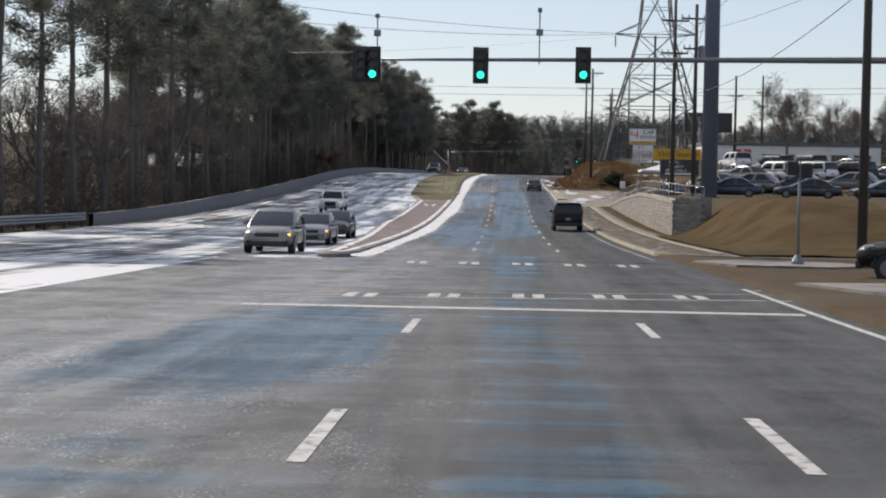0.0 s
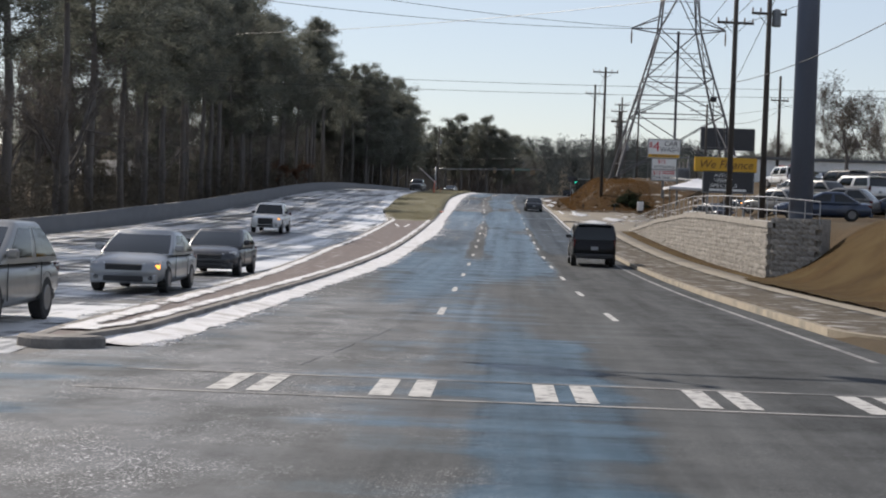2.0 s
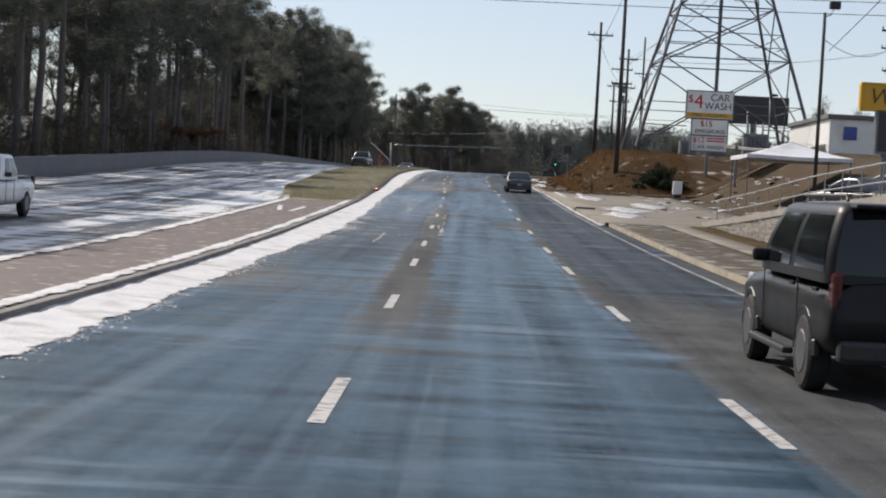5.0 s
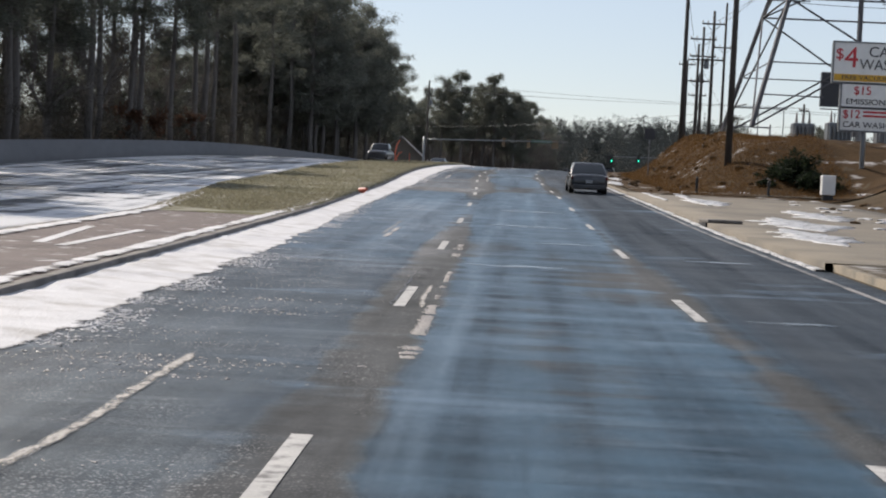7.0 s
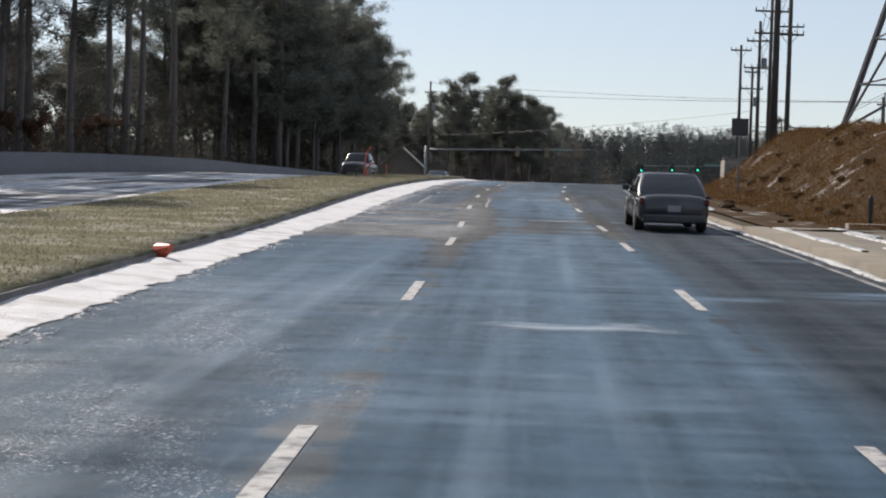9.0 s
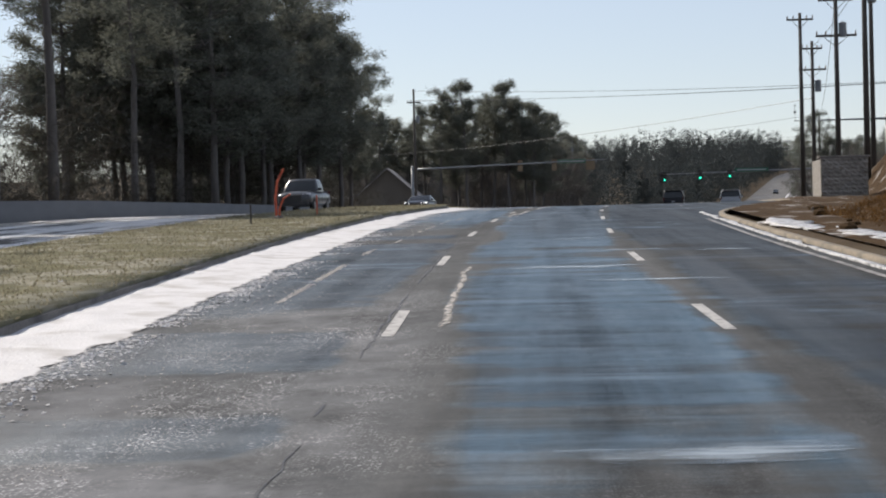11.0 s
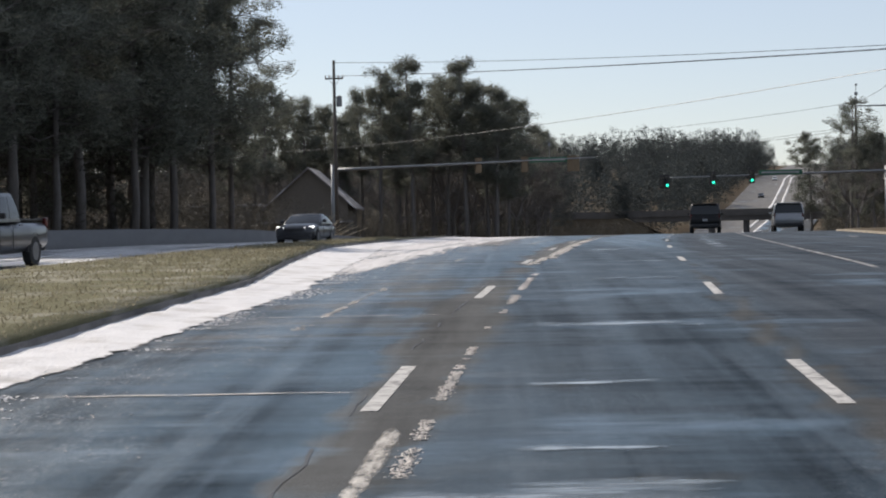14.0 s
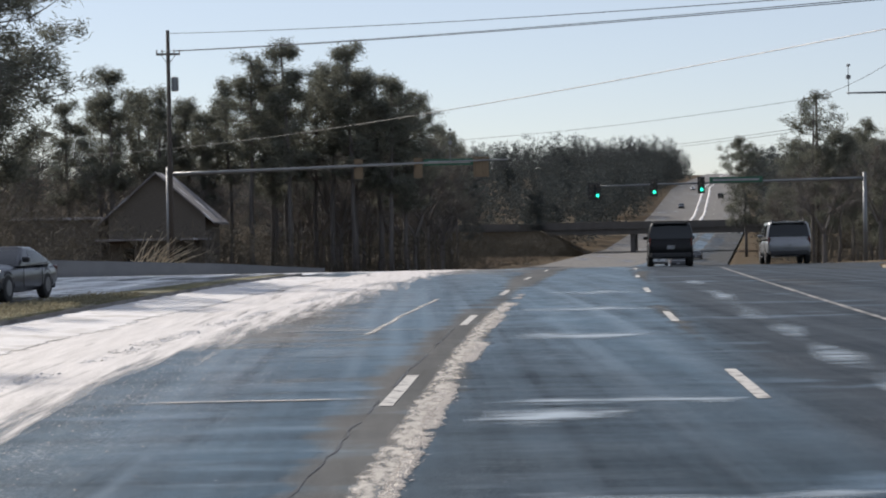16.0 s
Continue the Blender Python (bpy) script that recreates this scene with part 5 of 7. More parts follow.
floodlight = pole_thing("floodlight_pole", 16.2, 176, 2.0, 10.9, 0.1, 0.08, M_WOOD, "dark pole with a floodlight above the car lot", "lamp post")
bm = bmesh.new()
tube(bm, [(0, 0, 8.7), (0.3, 0, 8.8), (0.42, 0, 9.1)], 0.03, 6)
box(bm, 0.22, 0.75, -0.2, 0.2, 9.1, 9.5, 0.06)
part("lamp_head", bm, M_BLACK, floodlight)
for x, y, z in ((33, 300, 6.5), (29, 262, 6.2)):
    f = pole_thing("floodlight_pole", x, y, z - 1, z + 7, 0.09, 0.07, M_STEEL, "distant lamp post in the substation", "lamp post")
    bm = bmesh.new()
    box(bm, -0.1, 0.7, -0.15, 0.15, 7.6, 7.85, 0.05)
    part("lamp_head", bm, M_BLACK, f)

# ---------- trees ----------
def tufts(rng, spots, per, size, width, flat=0.6, loose=0.35, needle=False):
    """Many thin blades round each spot, as vertices and faces."""
    n = len(spots) * per
    c = np.repeat(np.array(spots), per, axis=0)
    d = rng.normal(size=(n, 3))
    d[:, 2] = d[:, 2] * flat + 0.15
    d /= np.linalg.norm(d, axis=1)[:, None]
    s = rng.normal(size=(n, 3))
    s = np.cross(d, s)
    s /= np.linalg.norm(s, axis=1)[:, None] + 1e-6
    ln = size * rng.uniform(0.5, 1.2, (n, 1))
    w = width * rng.uniform(0.6, 1.3, (n, 1))
    base = c + rng.normal(size=(n, 3)) * size * loose
    if needle:
        v = np.stack([base - s * w, base + s * w, base + d * ln], axis=1).reshape(-1, 3)
        return v, np.arange(n * 3).reshape(-1, 3)
    v = np.stack([base - s * w * 0.5, base + d * ln * 0.55 - s * w, base + d * ln, base + d * ln * 0.5 + s * w], axis=1).reshape(-1, 3)
    f = np.arange(n * 4).reshape(-1, 4)
    return v, f


def foliage(name, v, f, mat, parent, label=""):
    me = bpy.data.meshes.new(name)
    me.from_pydata(v.tolist(), [], f.tolist())
    me.materials.append(mat)
    ob = new(name, me)
    ob.parent = parent
    if label:
        ob["label"] = label
    return ob


def pine(seed, height, bare_to, spread, label, full=1.0):
    """A pine: a tall stem, whorls of limbs and clumps of needles with gaps between the layers."""
    rng = np.random.default_rng(seed)
    t = thing("pine_tree", pose(0, -500 - seed * 20, -60), label, "tree", "pine trees beside the road")
    bm = bmesh.new()
    lean = rng.normal(size=2) * 0.45
    axis = [Vector((lean[0] * (k / 6) ** 2 + 0.1 * rng.normal(), lean[1] * (k / 6) ** 2 + 0.06 * rng.normal(), height * k / 6 * 0.97 - (0.6 if k == 0 else 0))) for k in range(7)]
    tube(bm, axis, [0.27 * (1 - 0.84 * k / 6) * height / 21 + 0.025 for k in range(7)], 8)

    def on_axis(z):
        k = min(5.999, max(0, z / (height * 0.97) * 6))
        return axis[int(k)].lerp(axis[int(k) + 1], k - int(k))
    spots = []
    whorls = int(11 * full)
    for i in range(whorls):
        f = (i + rng.uniform(0.0, 0.9)) / whorls
        z = height * (bare_to + (0.97 - bare_to) * f)
        width = spread * (0.22 + 0.88 * math.sin(math.pi * min(1.0, 0.2 + 0.76 * f)))
        a0 = rng.uniform(0, 6.28)
        for j in range(int(rng.integers(2, 5))):
            a = a0 + j * 2.1 + rng.normal() * 0.4
            reach = width * rng.uniform(0.35, 1.2)
            p = on_axis(z + rng.normal() * 0.3)
            end_p = p + Vector((math.cos(a) * reach, math.sin(a) * reach, reach * rng.uniform(-0.05, 0.5)))
            mid = p.lerp(end_p, 0.5) + Vector((0, 0, -0.12 * reach))
            tube(bm, [p, mid, end_p], [0.065, 0.045, 0.015], 4, False)
            side = Vector((-math.sin(a), math.cos(a), 0.15))
            for q in (0.5, 0.72, 0.88, 1.0):
                c = p.lerp(end_p, q) if q > 0.6 else mid
                tip = c + side * rng.normal() * 0.32 * reach + Vector((0, 0, rng.uniform(0, 0.3)))
                tube(bm, [c, tip], [0.025, 0.01], 3, False)
                spots.append(np.array(tip))
                if rng.random() < 0.5:
                    spots.append(np.array(c.lerp(tip, 0.4)) + rng.normal(size=3) * 0.15)
    for i in range(int(22 * bare_to)):      # dead snags on the lower trunk
        z = height * rng.uniform(0.12, bare_to + 0.1)
        a = rng.uniform(0, 2 * math.pi)
        p = on_axis(z)
        tube(bm, [p, p + Vector((math.cos(a), math.sin(a), rng.uniform(-0.2, 0.3))) * rng.uniform(0.5, 2.0)], [0.035, 0.012], 4, False)
    for k in range(int(4 * full)):
        spots.append(np.array(on_axis(height * 0.95)) + rng.normal(size=3) * [0.7, 0.7, 0.6])
    part("trunk", bm, M_BARK, t, smooth_faces=True)
    v, f = tufts(rng, spots, 66, 0.5, 0.034, 0.55, 0.58, True)
    foliage("crown", v, f, M_NEEDLE, t)
    return t


def broadleaf(seed, height, spread, mat, per, label, leaf=0.22, group="bare trees beside the road", name="bare_tree", blade=0.05):
    """A branching tree, bare or thinly leaved."""
    rng = np.random.default_rng(seed)
    t = thing(name, pose(60, -500 - seed * 20, -60), label, "tree", group)
    bm = bmesh.new()
    spots = []

    def grow(p, d, ln, r, depth):
        q = p + d * ln
        tube(bm, [p, p.lerp(q, 0.5) + Vector(rng.normal(size=3)) * ln * 0.05, q], [r, r * 0.8, r * 0.6], 5 if depth > 1 else 4, False)
        if depth == 0:
            for k in np.linspace(0.2, 1, 4):
                spots.append(np.array(p.lerp(q, k)))
            return
        for k in range(3 if depth > 1 else 4):
            nd = (d + Vector(rng.normal(size=3)) * 0.55 + Vector((0, 0, 0.12))).normalized()
            grow(p.lerp(q, rng.uniform(0.55, 1.0)), nd, ln * rng.uniform(0.6, 0.85), r * 0.55, depth - 1)
    tube(bm, [(0, 0, -0.5), (0, 0, height * 0.3)], [height * 0.018, height * 0.013], 8)
    for k in range(4):
        a = k * 1.6 + rng.uniform(0, 1)
        grow(Vector((0, 0, height * rng.uniform(0.22, 0.3))), Vector((math.cos(a) * spread, math.sin(a) * spread, 1)).normalized(), height * 0.27, height * 0.009, 3)
    part("trunk", bm, M_BARK, t)
    v, f = tufts(rng, spots, per, leaf, blade, 0.9)
    foliage("crown", v, f, mat, t)
    return t


P_LABEL = "tall dark pine with a bare lower trunk"
pines = [pine(1, 22, 0.5, 3.6, P_LABEL), pine(2, 20, 0.42, 3.9, P_LABEL), pine(3, 24, 0.56, 3.4, P_LABEL, 0.9), pine(4, 18, 0.28, 3.6, "dense dark pine with low branches", 1.7),
         pine(5, 21, 0.26, 4.8, "broad dark pine with spreading branches", 2.0), pine(6, 15, 0.2, 3.0, "young dense pine in the undergrowth", 1.3),
         pine(7, 23, 0.6, 3.9, P_LABEL, 1.0), pine(8, 21, 0.48, 3.4, P_LABEL, 1.0), pine(9, 21.5, 0.36, 4.4, "broad dark pine with a full crown", 1.7),
         pine(10, 22, 0.5, 2.7, P_LABEL, 1.1), pine(11, 21.5, 0.42, 3.0, P_LABEL, 1.3), pine(12, 21, 0.55, 2.5, P_LABEL, 1.0)]
bares = [broadleaf(1, 13, 0.6, M_BARE, 3, "bare grey winter tree with fine twigs", 0.6, blade=0.015), broadleaf(2, 11, 0.8, M_BARE, 3, "bare grey winter tree with fine twigs", 0.6, blade=0.015),
         broadleaf(3, 6, 0.9, M_RUST, 10, "small tree holding rust-brown dead leaves", 0.16)]
trees_rng = random.Random(5)


def plant(proto, y, u, s=1.0):
    z = ground_z(y, u)
    m = Matrix.LocRotScale((u + sx(y), y, z - 0.1), Euler((0, 0, trees_rng.uniform(0, 6.28))), None)
    t = copy_thing(proto, m)
    k = s * trees_rng.uniform(0.88, 1.1)
    t.scale = (k, k, k)
    return t


def wood(y0, y1, u_first, depth, gap, choose, s=1.0):
    y = y0
    while y < y1:
        u = u_first - trees_rng.uniform(0, 1.5)
        while u > u_first - depth:
            plant(pines[trees_rng.choice(choose)], y + trees_rng.uniform(-2, 2), u, s)
            u -= gap * trees_rng.uniform(0.7, 1.6)
        y += gap * trees_rng.uniform(0.7, 1.2)


wood(70, 140, -30.5, 15, 10.0, (0, 2, 6, 7, 0), 1.12)
wood(140, 185, -30.5, 9, 8.6, (0, 2, 6, 7, 1), 1.1)
wood(185, 235, -30.5, 12, 7.4, (0, 1, 2, 6, 7, 8), 1.07)
wood(235, 290, -30.5, 13, 6.9, (0, 1, 2, 6, 7, 8), 1.07)
wood(291, 326, -30.5, 9, 11.0, (2, 6, 7), 1.05)
wood(328, 374, -29.2, 13, 5.4, (4, 4, 3, 8, 8), 1.0)
wood(470, 540, -31, 24, 9.5, (0, 1, 2), 0.92)
# the row of pines behind the second crossing
for x, y, k, s in ((-36, 462, 10, 0.95), (-33.5, 466, 9, 1.0), (-31.3, 460, 10, 1.0), (-29.3, 468, 11, 1.02), (-27, 463, 9, 1.05), (-24.5, 470, 11, 0.9), (-22.5, 464, 10, 0.9), (-20, 470, 9, 0.92), (-17, 462, 9, 1.04), (-15, 468, 11, 1.05), (-12.8, 460, 10, 1.08), (-10.8, 470, 9, 1.04),
                   (-8.6, 464, 11, 1.06), (-6.2, 461, 10, 1.08), (-3.7, 467, 1, 1.1), (-2.4, 460, 10, 1.08), (-0.9, 466, 8, 0.98), (66, 560, 4, 0.95), (70, 570, 1, 1.0), (62, 552, 3, 1.0), (76, 566, 4, 1.0), (58, 575, 4, 0.95), (82, 590, 4, 1.05)):
    plant(pines[k], y, x - sx(y), s)
for k in range(26):
    plant(pines[5], trees_rng.uniform(200, 372), -34 - trees_rng.uniform(0, 18), 0.8)
for k in range(44):
    plant(bares[trees_rng.choice((0, 1))], trees_rng.uniform(90, 318), -30 - trees_rng.uniform(0, 22), 1.1)
for k in range(2):
    plant(bares[2], trees_rng.uniform(250, 340), -29.3 - trees_rng.uniform(0, 3))
for k in range(46):
    y = trees_rng.uniform(455, 540)
    plant(bares[trees_rng.choice((0, 1))], y, trees_rng.uniform(-46, 8) - sx(y) if y < 500 else trees_rng.uniform(-70, -26), trees_rng.uniform(1.1, 1.5))
for k in range(26):
    plant(pines[trees_rng.choice((1, 3, 4, 5))], trees_rng.uniform(450, 560), 16 + trees_rng.uniform(0, 26), 0.8)
for k in range(10):
    plant(bares[trees_rng.choice((0, 1))], trees_rng.uniform(440, 520), 15 + trees_rng.uniform(0, 26))
# trees round the car lot
leafy_tree = broadleaf(7, 11, 0.75, M_BARE, 9, "broad bare tree with dense fine twigs behind the car lot", 0.6, "trees behind the car lot", "twiggy_tree", 0.02)
for x, y, s in ((31, 190, 1.0), (41, 172, 1.15), (47, 178, 1.1), (38, 230, 0.9), (48, 250, 1.0), (55, 240, 1.1), (44, 300, 0.9), (60, 300, 1.2)):
    plant(leafy_tree, y, x - sx(y), s)
far_v, far_f, far_n = [[], []], [[], []], [0, 0]
for k in range(100):
    side = trees_rng.random() < 0.6
    y = trees_rng.uniform(545, 900)
    u = (-27 - trees_rng.uniform(0, 100)) if side else (22 + trees_rng.uniform(0, 90))
    p = pines[trees_rng.choice((1, 3, 4, 5))]
    m = Matrix.Translation((u + sx(y), y, ground_z(y, u))) @ Matrix.Rotation(trees_rng.uniform(0, 6.28), 4, "Z") @ Matrix.Scale(trees_rng.uniform(0.5, 0.85), 4)
    for i, o in enumerate(sorted(p.children, key=lambda q: q.name)):
        co = np.empty(len(o.data.vertices) * 3)
        o.data.vertices.foreach_get("co", co)
        co = co.reshape(-1, 3)
        if i == 0:      # crown: every second blade, larger
            co = co.reshape(-1, 3, 3)[::2]
            mid = co.mean(axis=1, keepdims=True)
            co = (mid + (co - mid) * 1.2).reshape(-1, 3)
            fs = np.arange(len(co)).reshape(-1, 3)
            r = np.array(m)
            far_v[0].append(co @ r[:3, :3].T + r[:3, 3])
            far_f[0].append(fs + far_n[0])
            far_n[0] += len(co)
v, f = np.concatenate(far_v[0]), np.concatenate(far_f[0])
tagged(foliage("far_pine_crowns", v, f, M_FARLEAF, None), "dull green pine woods beyond the second crossing", "woods", kind="stuff")
for p in pines + bares + [leafy_tree]:
    for o in (*p.children_recursive, p):
        bpy.data.objects.remove(o)

# distant woods: many small crowns on the hills
rng = np.random.default_rng(11)
spots = []
for k in range(3200):
    y = rng.uniform(640, 1250)
    u = (-24 - rng.uniform(0, 1) ** 1.5 * 230) if rng.random() < 0.68 else (13 + rng.uniform(0, 1) ** 1.5 * 160)
    h = rng.uniform(8, 17)
    c = at(y, u)
    zg = ground_z(y, u)
    for q in range(5):
        r = 1.9 * (1.15 - 0.17 * q)
        spots.append((c.x + rng.normal() * r, y + rng.normal() * r, zg + h * (0.2 + 0.19 * q)))
for k in range(170):      # the taller clump on the brow of the hill
    y, u = rng.uniform(930, 1090), -23 - rng.uniform(0, 1) ** 1.4 * 60
    h, c, zg = rng.uniform(14, 22), at(y, u), ground_z(y, u)
    for q in range(9):
        e = rng.normal(size=3) * [2.0, 2.0, 1.2] * (1.2 - 0.09 * q)
        spots.append((c.x + e[0], y + e[1], zg + h * (0.25 + 0.09 * q) + e[2]))
v, f = tufts(rng, spots, 40, 0.75, 0.13, 0.8, 0.9, True)
far = foliage("distant_woods", v, f, M_FARLEAF, None)
tagged(far, "grey-green distant woods on the hills", "woods", kind="stuff")
spots = []
for k in range(1500):
    y = rng.uniform(60, 560)
    u = -30 - rng.uniform(0, 9)
    if 388 < y < 440:
        continue
    zg = ground_z(y, u)
    spots.append((u + sx(y), y, zg + rng.uniform(0.1, 1.7)))
v, f = tufts(rng, spots, 34, 0.7, 0.02, 0.9, 0.5, True)
tagged(foliage("undergrowth", v, f, M_THICK, None), "tangled brown undergrowth at the edge of the wood", "undergrowth", kind="stuff")
spots = []
for k in range(3800):
    y = rng.uniform(40, 540)
    u = -56 - rng.uniform(0, 16)
    spots.append((u + sx(y), y, ground_z(y, u) + (rng.uniform(0, 5 if y < 300 else 11) if k % 5 else rng.uniform(0, 11)) * rng.uniform(0.4, 1)))
for k in range(3000):
    y = rng.uniform(60, 385)
    u = -30.2 - abs(rng.normal()) * 7
    spots.append((u + sx(y), y, ground_z(y, u) + (4.5 if y < 300 else 8.0) * rng.uniform(0, 1) ** 1.6))
for k in range(2600):
    y = rng.uniform(385, 640)
    u = -23 - rng.uniform(0, 40) if y > 455 else -32 - rng.uniform(0, 40)
    spots.append((u + sx(y), y, ground_z(y, u) + rng.uniform(0, 4.5)))
for k in range(1500):
    y = rng.uniform(445, 640)
    u = 14 + rng.uniform(0, 50)
    spots.append((u + sx(y), y, ground_z(y, u) + rng.uniform(0, 4)))
v, f = tufts(rng, spots, 34, 0.9, 0.025, 0.9, 0.6, True)
tagged(foliage("thicket", v, f, M_THICK, None), "dense dark thicket under the trees", "undergrowth", kind="stuff")
# grass blades on the median and the bank
for nm, count, yr, ur, top, mat, label in (("median_grass_blades", 42000, (174, 330), None, 0.2, M_GRASSB, "short pale winter grass blades"), ("clay_bank_grass", 26000, (211, 251), (8.0, 17), 0.0, M_BANKB, "dead tufts of grass on the clay bank")):
    spots = []
    for k in range(count):
        y = rng.uniform(*yr)
        if ur is None:
            u = rng.uniform(far_kerb_u(y) + 0.2, kerb_u(y) - 0.08)
            z = zr(y) + top
        else:
            u = rng.uniform(*ur)
            if y > 200 and u < redge(y) + 0.8:
                continue
            z = ground_z(y, u) + 0.06
        spots.append((u + sx(y), y, z))
    v, f = tufts(rng, spots, 4, 0.075 if ur is None else 0.2, 0.01 if ur is None else 0.01, 1.2)
    tagged(foliage(nm, v, f, mat, None), label, "grass", kind="stuff")


# ---------- vehicles ----------
def loft(bm, stations, n=16, power=4.0):
    """A rounded body through stations (y, half width, low, high)."""
    rings = []
    for y, w, z0, z1 in stations:
        r = []
        for k in range(n):
            a = 2 * math.pi * (k + 0.5) / n
            c, s = math.cos(a), math.sin(a)
            r.append(bm.verts.new((w * math.copysign(abs(c) ** (2 / power), c), y, (z0 + z1) / 2 + (z1 - z0) / 2 * math.copysign(abs(s) ** (2 / power), s))))
        rings.append(r)
    for a, b in zip(rings, rings[1:]):
        for k in range(n):
            bm.faces.new((a[k], a[(k + 1) % n], b[(k + 1) % n], b[k]))
    bm.faces.new(rings[0][::-1])
    bm.faces.new(rings[-1])
    bmesh.ops.recalc_face_normals(bm, faces=bm.faces)


def pane(corners, out, inset=0.06, thick=0.012):
    """A glass pane inside four corners, set a little proud."""
    bm = bmesh.new()
    c = [Vector(p) for p in corners]
    mid = sum(c, Vector()) / 4
    out = Vector(out).normalized()
    q = [mid + (p - mid) * (1 - inset / max(0.3, (p - mid).length) * 1.5) + out * 0.004 for p in c]
    v0 = [bm.verts.new(p) for p in q]
    v1 = [bm.verts.new(p + out * thick) for p in q]
    bm.faces.new(v1)
    bm.faces.new(v0[::-1])
    for k in range(4):
        bm.faces.new((v0[k], v0[(k + 1) % 4], v1[(k + 1) % 4], v1[k]))
    bmesh.ops.recalc_face_normals(bm, faces=bm.faces)
    return bm


def cabin_ring(hw, yb, yf, z, r=0.14):
    """Rounded outline of a car cabin at one height, bowed at the front and back: 52 points."""
    pts = []
    bow = 0.09

    def arc(cx, cy, a0):
        for k in (1, 2, 3):
            a = math.radians(a0 - 22.5 * k)
            pts.append(Vector((cx + r * math.cos(a), cy + r * math.sin(a), z)))
    for k in range(7):
        x = (-1 + k / 3) * (hw - r)
        pts.append(Vector((x, yf + bow * (1 - (x / (hw - r)) ** 2), z)))
    arc(hw - r, yf - r, 90)
    for k in range(13):
        pts.append(Vector((hw + 0.015 * math.sin(math.pi * k / 12), yf - r + (yb - yf + 2 * r) * k / 12, z)))
    arc(hw - r, yb + r, 0)
    for k in range(7):
        x = (1 - k / 3) * (hw - r)
        pts.append(Vector((x, yb - 0.5 * bow * (1 - (x / (hw - r)) ** 2), z)))
    arc(-hw + r, yb + r, -90)
    for k in range(13):
        pts.append(Vector((-hw - 0.015 * math.sin(math.pi * k / 12), yb + r + (yf - yb - 2 * r) * k / 12, z)))
    arc(-hw + r, yf - r, 180)
    return pts


KINDS = {
    # length, width, height, belt, wheel radius, cabin bottom back/front, cabin top back/front, bonnet height
    "suv": (5.1, 2.0, 1.92, 1.18, 0.39, -2.46, 1.05, -2.28, 0.35, 1.12),
    "crossover": (4.68, 1.87, 1.65, 1.02, 0.37, -2.22, 1.32, -1.5, -0.1, 0.96),
    "sedan": (4.75, 1.82, 1.45, 0.93, 0.33, -1.85, 1.15, -0.95, 0.0, 0.87),
    "coupe": (4.8, 1.9, 1.38, 0.94, 0.35, -1.95, 0.85, -0.85, -0.05, 0.93),
    "pickup": (5.7, 2.02, 1.93, 1.22, 0.41, -0.85, 1.15, -0.72, 0.42, 1.2),
}


